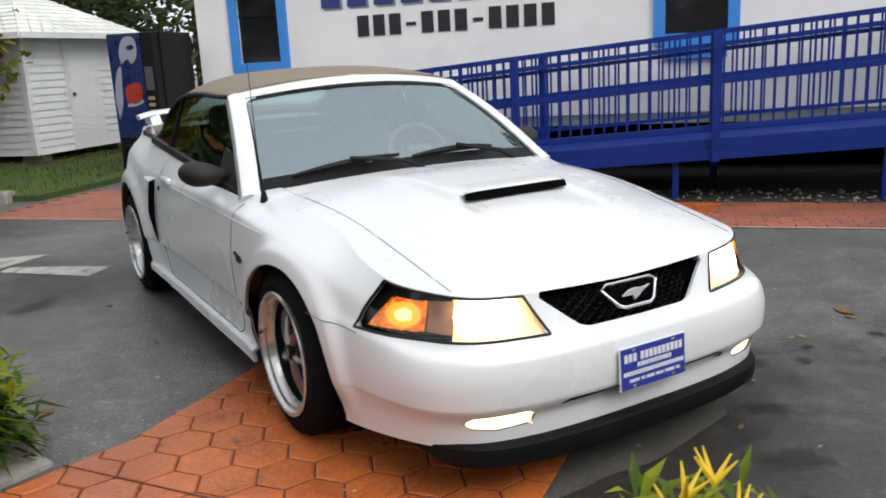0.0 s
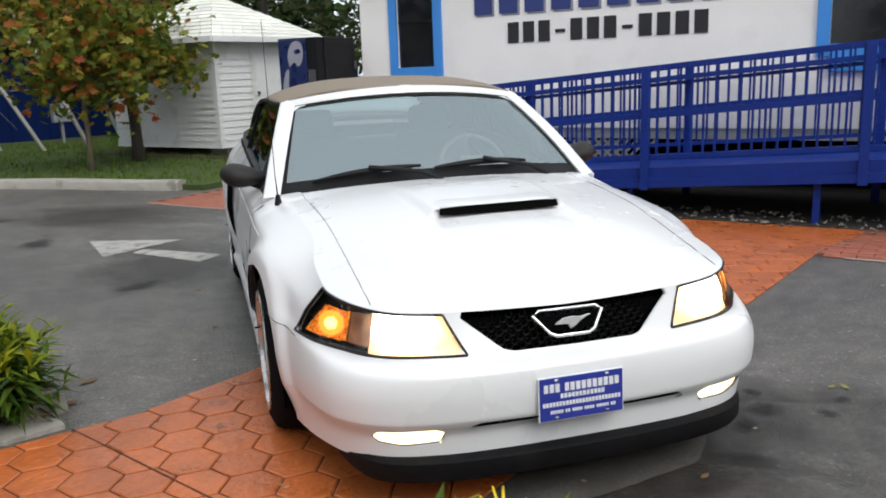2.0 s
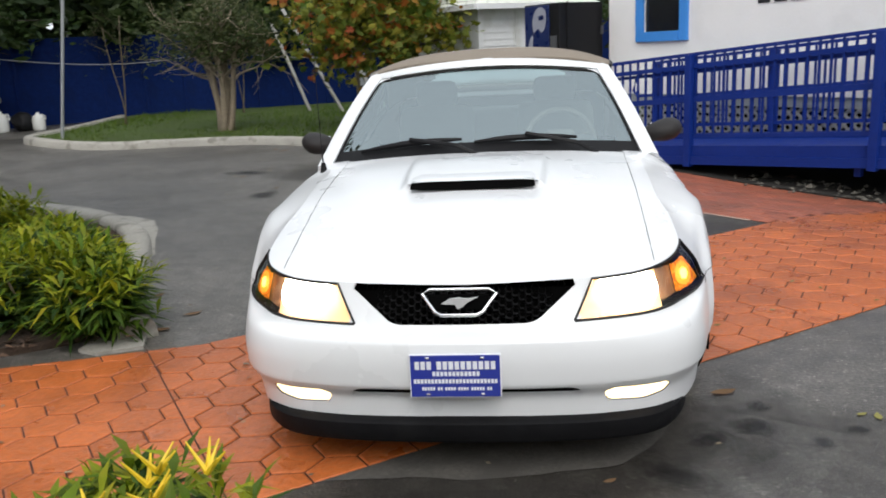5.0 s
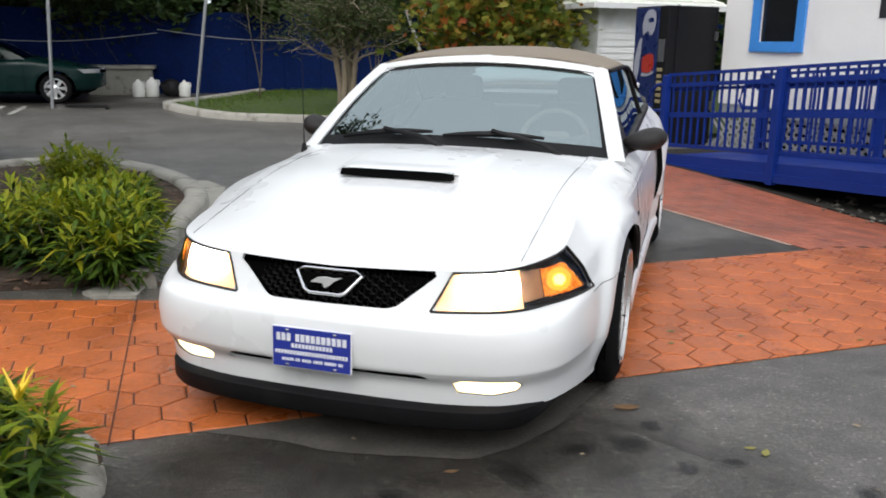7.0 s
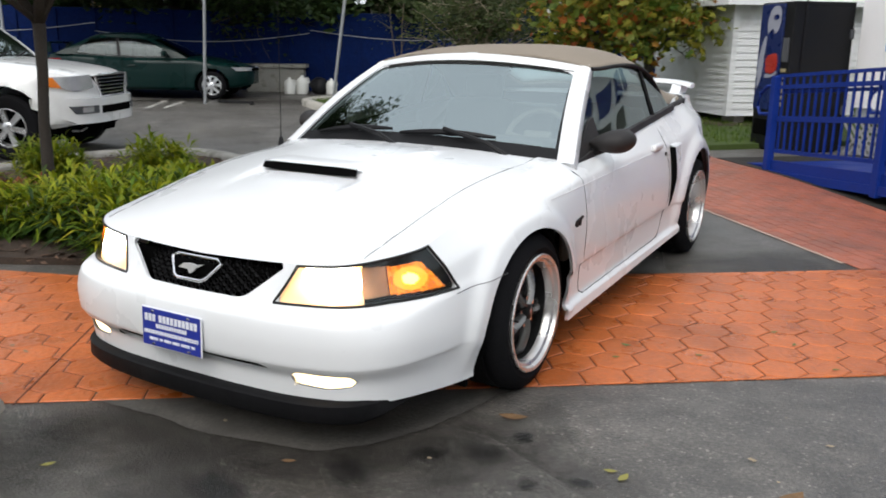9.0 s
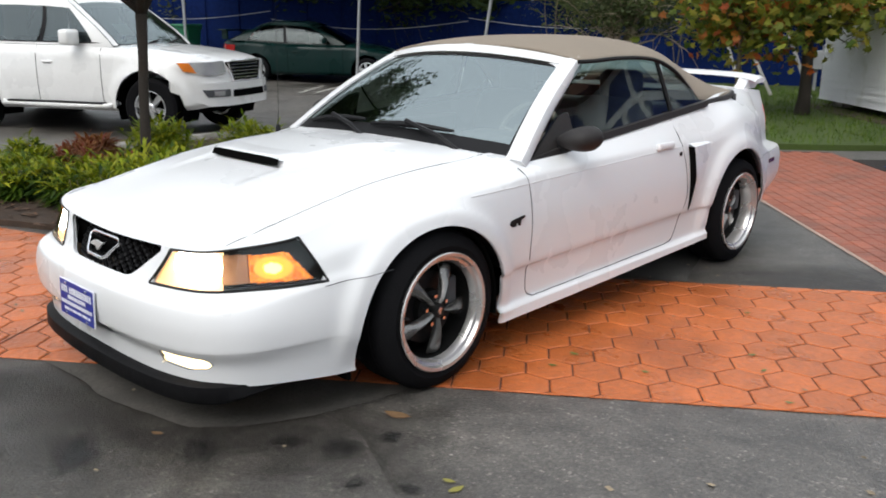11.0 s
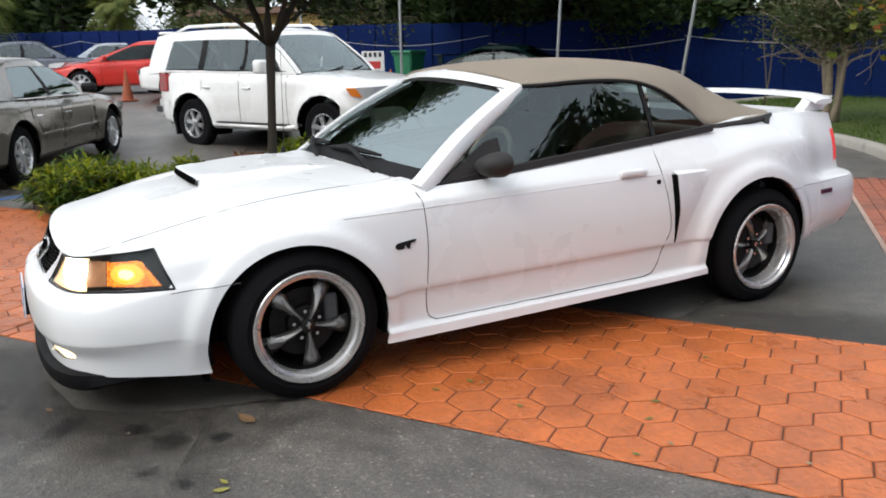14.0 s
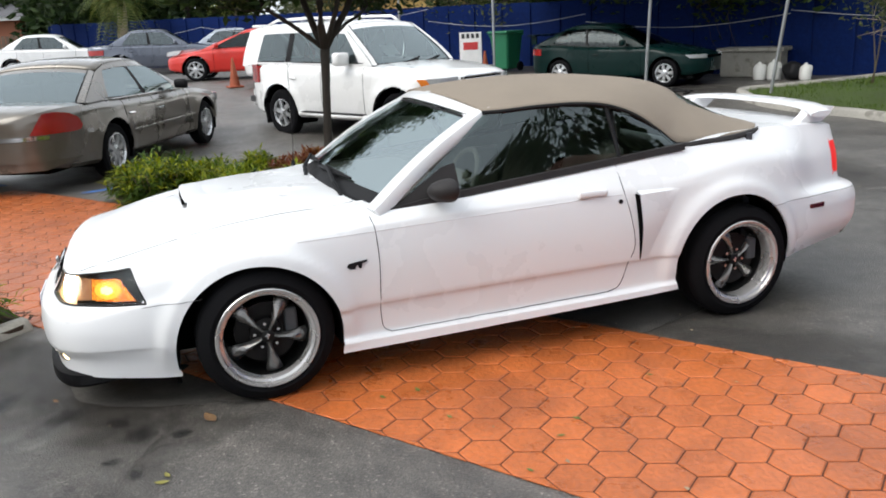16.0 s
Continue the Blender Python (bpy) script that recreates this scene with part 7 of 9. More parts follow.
taupe = vehicle("taupe_sedan", taupe_x, taupe_y, 245.4, dict(L=5.38, W=1.98, wb=2.91, fo=1.1, r=0.335, rim=0.215, spokes=8, bottom=0.24, square=8, arc=0.07, flare=0.018, drop=0.09, paint=TAUPE, roof=1.42, tumble=0.68, q1=0.86, wq=0.9, crown=0.06, screen=SCREEN_GLASS, glass=SCREEN_GLASS,
    top=[(-1.1, 0.66), (-0.9, 0.76), (-0.3, 0.86), (0.55, 0.95), (1.3, 0.95), (2.3, 0.97), (3.1, 1.0), (3.8, 1.0), (4.12, 0.96), (4.28, 0.86)], cab=(0.6, 3.42), roof_y=(1.35, 2.65), windows=[(0.1, 0.44, 0.06, 0.44), (0.47, 0.8, 0.48, 0.86)], doors=(0.65, 1.75, 2.6), handles=(1.6, 2.45), mirror=BLACK_PLASTIC, handle=CHROME,
    fit=[("tail_lamp", [(0.66, 0.69), (0.95, 0.69), (0.958, 0.74), (0.95, 0.84), (0.92, 0.9), (0.86, 0.925), (0.78, 0.92)], LAMP_RED, 0.016, True), ("rear_bumper", [(-0.985, 0.4), (0.985, 0.4), (0.985, 0.63), (-0.985, 0.63)], TAUPE, 0.05, True, "", False), ("bumper_trim", [(-0.98, 0.635), (0.98, 0.635), (0.98, 0.68), (-0.98, 0.68)], CHROME, 0.026, True, "", False), ("lower_panel", [(-0.9, 0.3), (0.9, 0.3), (0.95, 0.398), (-0.95, 0.398)], TAUPE, 0.02, True, "", False), ("head_lamp", [(0.5, 0.62), (0.9, 0.62), (0.92, 0.74), (0.5, 0.74)], LAMP_CLEAR, 0.015), ("front_bumper", [(-0.97, 0.38), (0.97, 0.38), (0.97, 0.58), (-0.97, 0.58)], TAUPE, 0.04, False, "", False)]),
    "taupe metallic four-door sedan parked beside the planted bed")
for sd in (1, -1):
    part("side_moulding", boxed((sd * 0.99, 1.45, 0.52), (0.024, 1.98, 0.045), 0.008), TAUPE, taupe)
    part("window_trim", boxed((0, 0, 0), (0.012, 1.9, 0.014), 0.004, Matrix.Translation((sd * 0.93, 1.86, 0.945)) @ Matrix.Rotation(radians(0.8), 4, "X")), CHROME, taupe)
bm = bmesh.new()
bmesh.ops.create_icosphere(bm, subdivisions=3, radius=0.16)
for v_ in bm.verts:
    v_.co = Vector((v_.co.x * 1.5, v_.co.y * 0.8, v_.co.z * 0.32)) * (1 + 0.3 * noise.noise(v_.co * 14))
    v_.co += Vector((0.36, 3.5, 1.035))
part("folded_cloth", bm, DRY_CLOTH, taupe, "crumpled brown cloth on the boot lid", smooth=True)
vehicle("red_coupe", -19.6, 0.75, 345, dict(L=4.1, W=1.72, wb=2.5, fo=0.85, r=0.3, rim=0.21, spokes=7, bottom=0.22, square=5, paint=RED_CAR, roof=1.3, tumble=0.68, glass=DIM_GLASS,
    top=[(-0.85, 0.58), (-0.7, 0.67), (-0.3, 0.76), (0.4, 0.84), (1.2, 0.86), (2.2, 0.9), (2.9, 0.94), (3.25, 0.88)], cab=(0.15, 3.1), roof_y=(1.25, 2.4), windows=[(0.1, 0.46), (0.5, 0.86)], doors=(0.5, 1.6, 2.4), handles=(1.4, 2.2),
    fit=[("head_lamp", [(0.4, 0.66), (0.76, 0.7), (0.8, 0.82), (0.46, 0.76)], LAMP_CLEAR, 0.012), ("grille", [(-0.36, 0.4), (0.36, 0.4), (0.36, 0.55), (-0.36, 0.55)], BLACK_GAP, 0.008, False, "", False)]),
    "bright red two-door car in the parking row")
SEDAN = dict(L=4.7, W=1.8, wb=2.7, fo=0.95, r=0.31, rim=0.21, spokes=6, bottom=0.22, square=5.5, roof=1.43, tumble=0.7,
    top=[(-0.95, 0.62), (-0.75, 0.74), (-0.3, 0.84), (0.5, 0.94), (1.3, 0.95), (2.3, 0.98), (2.9, 1.0), (3.5, 1.0), (3.75, 0.92)], cab=(0.5, 3.0), roof_y=(1.2, 2.4), windows=[(0.12, 0.47), (0.51, 0.84)], doors=(0.6, 1.65, 2.5), handles=(1.5, 2.3),
    fit=[("head_lamp", [(0.45, 0.62), (0.8, 0.64), (0.84, 0.74), (0.45, 0.72)], LAMP_CLEAR, 0.012), ("tail_lamp", [(0.5, 0.68), (0.84, 0.68), (0.84, 0.84), (0.5, 0.84)], LAMP_RED, 0.015, True)])
vehicle("blue_grey_sedan", -25.3, 1.2, 174, dict(SEDAN, paint=STEEL_BLUE), "blue-grey sedan parked in the far row")
vehicle("silver_blue_sedan", -27.6, 0.65, 350, dict(SEDAN, paint=SILVER_BLUE, square=9, roof=1.38, roof_y=(1.05, 2.6)), "boxy silver-blue sedan parked in the far row")
vehicle("white_far_sedan", -28.3, -2.4, 174, dict(SEDAN, paint=PEARL), "white sedan parked in the far row")
vehicle("white_low_coupe", -16.03, 2.59, 335, dict(SEDAN, paint=PEARL, L=4.6, square=10, roof=1.28, top=[(-0.95, 0.7), (-0.75, 0.78), (-0.3, 0.82), (0.5, 0.88), (1.3, 0.88), (2.3, 0.9), (2.9, 0.93), (3.4, 0.93), (3.65, 0.88)],
    fit=[("grille", [(-0.7, 0.6), (0.7, 0.6), (0.7, 0.7), (-0.7, 0.7)], BLACK_GAP, 0.012, False, "black slatted grille", False), ("head_lamp", [(0.35, 0.61), (0.68, 0.61), (0.68, 0.69), (0.35, 0.69)], LAMP_CLEAR, 0.02)]), "low white coupe with a black grille")
# rear wing of the green coupe
gc = bpy.data.objects["green_coupe"]
bm = bmesh.new()
box(bm, (0, 3.5, 1.16), (1.35, 0.2, 0.035), None, 0.012)
for sx in (-0.55, 0.55):
    box(bm, (sx, 3.48, 1.05), (0.05, 0.14, 0.2), None, 0.01)
part("rear_wing", bm, GREEN_CAR, gc)

# ---- things in the yard ----
def wheelie_bin(x, y, rz):
    b = thing("wheeled_bin", x, y, gz(x, y), rz, "green plastic wheeled rubbish bin by the fence", "bin")
    g = surface("bin_green", (0.015, 0.16, 0.075), 0.5, vary=0.12)
    bm = bmesh.new()
    lo = [(-0.27, -0.3), (0.27, -0.3), (0.27, 0.3), (-0.27, 0.3)]
    a = [bm.verts.new((px * 0.85, py * 0.85, 0.06)) for px, py in lo]
    c = [bm.verts.new((px * 1.12, py * 1.15, 0.98)) for px, py in lo]
    bm.faces.new(a[::-1])
    bm.faces.new(c)
    for k in range(4):
        bm.faces.new((a[k], a[(k + 1) % 4], c[(k + 1) % 4], c[k]))
    bmesh.ops.bevel(bm, geom=bm.edges[:], offset=0.03, segments=2, affect="EDGES")
    part("body", bm, g, b)
    part("lid", boxed((0, -0.02, 1.02), (0.66, 0.78, 0.07), 0.03), g, b)
    part("lid_rim", boxed((0, 0, 0.95), (0.64, 0.72, 0.05), 0.015), g, b)
    part("grip", boxed((0, 0.39, 0.98), (0.5, 0.05, 0.04), 0.015), g, b)
    for sx in (-0.27, 0.27):
        bm = bmesh.new()
        rod(bm, (sx - 0.03, 0.24, 0.12), (sx + 0.03, 0.24, 0.12), 0.12, 20)
        part("bin_wheel", bm, BLACK_PLASTIC, b)


wheelie_bin(-16.6, 8.55, 30)
board = thing("folding_sign", -17.2, 7.75, gz(-17.2, 7.75), 70, "white plastic A-frame sign with a red panel", "sign")
SIGN_WHITE = surface("sign_white", (0.75, 0.75, 0.74), 0.5)
for sg in (1, -1):
    m = Matrix.Translation((0, sg * 0.16, 0)) @ Matrix.Rotation(radians(sg * 9), 4, "X")
    leaf = part("sign_panel", boxed((0, 0, 0.52), (0.6, 0.04, 1.02), 0.012, m), SIGN_WHITE, board)
    part("red_panel", boxed((0, sg * 0.023, 0.66), (0.4, 0.006, 0.2), 0, m), surface("sign_red", (0.5, 0.03, 0.03), 0.5) if sg == 1 else bpy.data.materials["sign_red"], leaf)
    bm = bmesh.new()
    for k in range(4):
        box(bm, (-0.2 + 0.13 * k, sg * 0.023, 0.93), (0.08, 0.006, 0.12), m)
    part("text_bar", bm, BLACK_INK, leaf)


def cone(x, y):
    c = thing("traffic_cone", x, y, gz(x, y), 10, "weathered orange traffic cone", "cone", "cones in the lot")
    o = bpy.data.materials.get("cone_orange") or surface("cone_orange", (0.28, 0.065, 0.025), 0.7, vary=0.25)
    bm = bmesh.new()
    lathe(bm, [(0.03, 0.13), (0.66, 0.025), (0.7, 0.02), (0.7, 0.001)], "z", 24, closed=False)
    part("cone_body", bm, o, c, smooth=True)
    part("cone_base", boxed((0, 0, 0.02), (0.36, 0.36, 0.04), 0.015), o, c)


cone(-16.2, 1.3)
cone(-15.0, 7.3)

# concrete trough with jugs
trough = thing("concrete_trough", -12.16, 13.03, gz(-12.16, 13.03), 34, "long pale concrete block by the fence", "trough")
part("block", boxed((0, 0, 0.3), (1.4, 0.55, 0.6), 0.03), CONCRETE, trough)
part("ledge", boxed((0, 0, 0.64), (1.55, 0.72, 0.09), 0.02), CONCRETE, trough)
JUG_WHITE = surface("jug_white", (0.68, 0.68, 0.64), 0.5)
for x, y, s in ((-11.1, 12.75, 1.0), (-10.45, 13.05, 0.85), (-11.28, 12.5, 0.9)):
    jug = thing("plastic_jug", x, y, gz(x, y), 20 * s, "white plastic jug standing on the ground", "jug", "jugs by the trough")
    bm = bmesh.new()
    lathe(bm, [(0, 0.001), (0, 0.14 * s), (0.03, 0.15 * s), (0.28 * s, 0.15 * s), (0.36 * s, 0.11 * s), (0.4 * s, 0.04 * s), (0.44 * s, 0.04 * s), (0.44 * s, 0.001)], "z", 20, closed=False)
    part("jug_body", bm, JUG_WHITE, jug, smooth=True)
    bm = bmesh.new()
    tube(bm, [(0.1 * s, 0, 0.38 * s), (0.16 * s, 0, 0.36 * s), (0.17 * s, 0, 0.26 * s)], 0.015, 6)
    part("jug_handle", bm, JUG_WHITE, jug)
bag = thing("black_sack", -10.75, 13.0, gz(-10.75, 13.0), 0, "small black sack slumped on the ground", "sack")
bm = bmesh.new()
bmesh.ops.create_icosphere(bm, subdivisions=3, radius=0.24)
for v in bm.verts:
    v.co *= 1 + 0.25 * noise.noise(v.co * 6)
    v.co.z = max(0, v.co.z * 0.9 + 0.18)
part("sack_body", bm, BLACK_PLASTIC, bag, smooth=True)
hose = thing("garden_hose", -9.8, 9.3, gz(-9.8, 9.3), 0, "dark hose lying on the asphalt", "hose")
bm = bmesh.new()
tube(bm, [(0.7 * math.cos(q * 0.5) * (1 - q * 0.05) - 0.4, 0.32 * math.sin(q * 0.5) + 0.05 * q, 0.02) for q in range(0, 13)], 0.018, 6)
part("hose_tube", bm, BLACK_PLASTIC, hose)

# canopy of galvanised tubes with a pale sheet roof
canopy = thing("tube_canopy", label="galvanised tube canopy frame with a pale sheet roof", category="canopy")
def zpt(x, y, h):
    return (x, y, gz(x, y) + h)
POLES = [((-10.5, 9.05), (-10.3, 9.05)), ((-8.3, 10.35), (-7.85, 10.4)), ((-13.9, 7.1), (-13.9, 7.1)), ((-16.6, 5.6), (-16.6, 5.6)), ((-13.6, 13.6), (-13.4, 13.4)), ((-16.9, 11.6), (-16.9, 11.4)), ((-10.8, 15.0), (-10.6, 15.0))]
for (x0, y0), (x1, y1) in POLES:
    bm = bmesh.new()
    rod(bm, zpt(x0, y0, -0.02), (x1, y1, gz(x0, y0) + 2.75), 0.03, 10)
    part("pole", bm, GALV, canopy)
for a, b in (((-7.85, 10.4), (-16.6, 5.6)), ((-10.6, 15.0), (-16.9, 11.4)), ((-7.85, 10.4), (-10.6, 15.0)), ((-16.6, 5.6), (-16.9, 11.4)), ((-10.3, 9.05), (-13.4, 13.4)), ((-13.9, 7.1), (-16.9, 11.4))):
    bm = bmesh.new()
    rod(bm, (*a, 2.95), (*b, 2.95), 0.025, 8)
    part("rail", bm, GALV, canopy)
bm = bmesh.new()
box(bm, (0, 0, 3.02), (6.6, 5.0, 0.05), Matrix.Translation((-13.6, 10.2, 0)) @ Matrix.Rotation(radians(29), 4, "Z"))
part("sheet_roof", bm, surface("canopy_sheet", (0.55, 0.56, 0.58), 0.6), canopy)
# cable sagging along the fence
cable = thing("cable", label="pale cable sagging in front of the fence", category="cable")
for k in range(7):
    a = Vector((-3.2 - 4.0 * k, 19.2 - 3.0 * k, 0))
    b = Vector((-3.2 - 4.0 * (k + 1), 19.2 - 3.0 * (k + 1), 0))
    bm = bmesh.new()
    tube(bm, [(a.lerp(b, q / 10).x, a.lerp(b, q / 10).y, gz(a.x, a.y) + 1.5 - 0.22 * math.sin(math.pi * q / 10) + 0.1 * math.sin(k * 2.0)) for q in range(11)], 0.009, 5)
    part("cable_span", bm, GALV, cable)
meter = thing("meter_box", -4.3, 17.4, gz(-4.3, 17.4) + 0.0, 35, "grey metal meter box on a post", "box")
part("box", boxed((0, 0, 0.75), (0.42, 0.16, 0.42), 0.015), GALV, meter)
part("post", boxed((0, 0.03, 0.35), (0.06, 0.06, 0.75), 0), GALV, meter)
part("conduit", boxed((0.14, 0, 1.02), (0.1, 0.1, 0.14), 0.01), GALV, meter)
# white props leaning by the fence
for k, (x, y, lean, ln) in enumerate(((-4.35, 15.2, -28, 2.6), (-3.45, 15.0, -24, 2.9), (-5.3, 15.8, -20, 2.2), (-2.75, 14.9, -22, 2.4))):
    pr = thing("leaning_prop", x, y, gz(x, y) + 0.07, 35, "pale weathered timber prop leaning by the fence", "prop", "props by the fence")
    part("timber", boxed((0, 0, ln / 2 - 0.02), (0.065, 0.065, ln), 0.006, Matrix.Rotation(radians(lean), 4, "Y")), surface("prop_grey", (0.42, 0.41, 0.39), 0.7) if k == 0 else bpy.data.materials["prop_grey"], pr)

# far house beyond the fence
far = thing("yellow_house", -25.3, 11.4, 0.4, 36.9, "yellow rendered house beyond the fence", "house")
part("wall", boxed((0, 0, 1.1), (11.5, 6, 2.4), 0.02), surface("yellow_render", (0.55, 0.36, 0.12), 0.8, vary=0.1, scale=0.5), far)
bm = bmesh.new()
box(bm, (0, 0, 2.42), (12.3, 6.9, 0.22), None, 0.02)
part("roof", bm, surface("brown_roof", (0.16, 0.1, 0.07), 0.85), far)
for k in range(2):
    wn_ = part("window", boxed((-3.5 + 6 * k, -3.02, 1.1), (1.2, 0.06, 0.9), 0.01), DARK_PANE, far)
    part("window_frame", boxed((-3.5 + 6 * k, -3.0, 1.1), (1.4, 0.05, 1.1), 0.01), SIGN_WHITE, wn_)
far2 = thing("brick_house", -47.0, -13.4, 0.4, 83, "low house with a terracotta wall and grey roof", "house")
part("wall", boxed((0, 0, 1.15), (14, 6, 2.3), 0.02), surface("terracotta_wall", (0.36, 0.14, 0.08), 0.85, vary=0.15, scale=0.6), far2)
part("fascia", boxed((0, 0, 2.4), (15.0, 7.0, 0.2), 0.01), SIGN_WHITE, far2)
bm = bmesh.new()
lo = [bm.verts.new(p) for p in ((-7.6, -3.6, 2.5), (7.6, -3.6, 2.5), (7.6, 3.6, 2.5), (-7.6, 3.6, 2.5))]
hi = [bm.verts.new(p) for p in ((-4.6, 0, 4.3), (4.6, 0, 4.3))]
for f in ((lo[0], lo[1], hi[1], hi[0]), (lo[2], lo[3], hi[0], hi[1]), (lo[1], lo[2], hi[1]), (lo[3], lo[0], hi[0]), tuple(lo[::-1])):
    bm.faces.new(f)
part("roof", bm, surface("grey_slate", (0.13, 0.13, 0.14), 0.85), far2)
pickets = thing("picket_fence", -41.0, -6.2, gz(-41, -6.2), 85, "brown weathered picket fence before the low house", "fence")
PICKET = shared("picket", boxed((0, 0, 0.75), (0.16, 0.03, 1.5), 0.01), surface("brown_picket", (0.16, 0.11, 0.08), 0.9, vary=0.3, objvary=0.25))
for k in range(34):
    ob = new("picket", PICKET)
    ob.parent = pickets
    ob.matrix_basis = Matrix.Translation((-0.2 * k, 0, random.uniform(-0.04, 0.04)))
part("rail", boxed((-3.3, 0.03, 1.1), (6.9, 0.04, 0.09)), bpy.data.materials["brown_picket"], pickets)

# ---- plants ----
def leaf_material(name, c1, c2, rough=0.6, trans=0.3):
    """Leaf colour that runs between two tones from leaf to leaf."""
    m, nt, b = nodes_of(name)
    n, l = nt.nodes, nt.links
    geo = n.new("ShaderNodeNewGeometry")
    r = n.new("ShaderNodeValToRGB")
    r.color_ramp.elements[0].color, r.color_ramp.elements[1].color = (*c1, 1), (*c2, 1)
    l.new(geo.outputs["Random Per Island"], r.inputs[0])
    tx = n.new("ShaderNodeTexNoise")
    tx.inputs["Scale"].default_value = 9
    mx = n.new("ShaderNodeMix")
    mx.data_type, mx.blend_type = "RGBA", "MULTIPLY"
    mx.inputs["Factor"].default_value = 0.5
    l.new(r.outputs[0], mx.inputs["A"])
    l.new(tx.outputs["Color"], mx.inputs["B"])
    l.new(mx.outputs["Result"], b.inputs["Base Color"])
    b.inputs["Roughness"].default_value = rough
    b.inputs["Specular IOR Level"].default_value = 0.25
    tr = n.new("ShaderNodeBsdfTranslucent")
    l.new(r.outputs[0], tr.inputs["Color"])
    ms = n.new("ShaderNodeMixShader")
    ms.inputs[0].default_value = trans
    l.new(b.outputs[0], ms.inputs[1])
    l.new(tr.outputs[0], ms.inputs[2])
    l.new(ms.outputs[0], n["Material Output"].inputs["Surface"])
    return m


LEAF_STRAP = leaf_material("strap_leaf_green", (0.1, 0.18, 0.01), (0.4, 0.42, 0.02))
# inner leaves: shade of the hollows between shoots is put into these darker greens
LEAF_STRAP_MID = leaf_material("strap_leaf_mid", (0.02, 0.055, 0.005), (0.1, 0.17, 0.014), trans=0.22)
LEAF_STRAP_DARK = leaf_material("strap_leaf_dark", (0.012, 0.04, 0.006), (0.07, 0.12, 0.014), trans=0.2)
LEAF_RED = leaf_material("croton_red", (0.2, 0.035, 0.02), (0.3, 0.14, 0.04))
LEAF_MAPLE = leaf_material("mixed_autumn_leaf", (0.06, 0.12, 0.015), (0.3, 0.28, 0.035))
LEAF_ORANGE = leaf_material("orange_leaf", (0.32, 0.07, 0.015), (0.36, 0.2, 0.03))
LEAF_OLIVE = leaf_material("olive_leaf", (0.036, 0.055, 0.016), (0.1, 0.12, 0.042))
LEAF_PALM = leaf_material("palm_green", (0.06, 0.1, 0.015), (0.2, 0.22, 0.05))
LEAF_DARK = leaf_material("dark_leaf", (0.012, 0.03, 0.008), (0.05, 0.085, 0.02))
BARK = surface("grey_bark", (0.26, 0.21, 0.15), 0.9, vary=0.3, scale=9, fine=60, bump=0.8)
BARK_DARK = surface("dark_bark", (0.035, 0.028, 0.022), 0.9, vary=0.3, scale=9, fine=60, bump=0.8)
BLADE = leaf_material("grass_blade", (0.045, 0.11, 0.006), (0.15, 0.22, 0.02), 0.6, 0.2)
rng = np.random.default_rng(7)


def shoots(n, spread, height, leaf_len, leaf_w):
    """Leafy shoots that lean out from one foot: the older leaves, coloured darker for shaded hollows, and the young
    ones at the tips.
    """
    old, young = ([], []), ([], [])
    for _ in range(n):
        a = rng.uniform(0, 2 * math.pi)
        lean = abs(rng.normal(0, 0.5))
        r0 = spread * 0.55 * math.sqrt(rng.uniform(0, 1))
        foot = np.array([r0 * math.cos(a), r0 * math.sin(a), 0.0])
        b = a + rng.normal(0, 0.5)
        d = np.array([math.sin(lean) * math.cos(b), math.sin(lean) * math.sin(b), math.cos(lean)])
        L = height * rng.uniform(0.55, 1.05) * (1 - 0.35 * (r0 / spread))
        count = 22
        for i in range(count):
            t = 0.12 + 0.88 * i / (count - 1)
            p = foot + d * L * t + np.array([0, 0, -0.06 * L * math.sin(lean) * t * t])
            q = rng.uniform(0, 2 * math.pi)
            rise = rng.uniform(-0.1, 0.55) + 0.7 * max(0, t - 0.7) / 0.3
            u = np.array([math.cos(q) * math.cos(rise), math.sin(q) * math.cos(rise), math.sin(rise)])
            sd = np.array([-math.sin(q), math.cos(q), 0.0])
            l_ = leaf_len * rng.uniform(0.6, 1.15) * (1.0 if t < 0.85 else 0.75)
            w = leaf_w * rng.uniform(0.7, 1.2)
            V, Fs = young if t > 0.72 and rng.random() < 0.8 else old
            o = len(V)
            dip = np.array([0, 0, -0.3 * l_])
            V += [tuple(p), tuple(p + u * l_ * 0.45 + sd * w), tuple(p + u * l_ * 0.45 + np.array([0, 0, -0.3 * w])), tuple(p + u * l_ * 0.45 - sd * w), tuple(p + u * l_ + dip)]
            Fs += [(o, o + 2, o + 4, o + 1), (o, o + 3, o + 4, o + 2)]
    return old, young


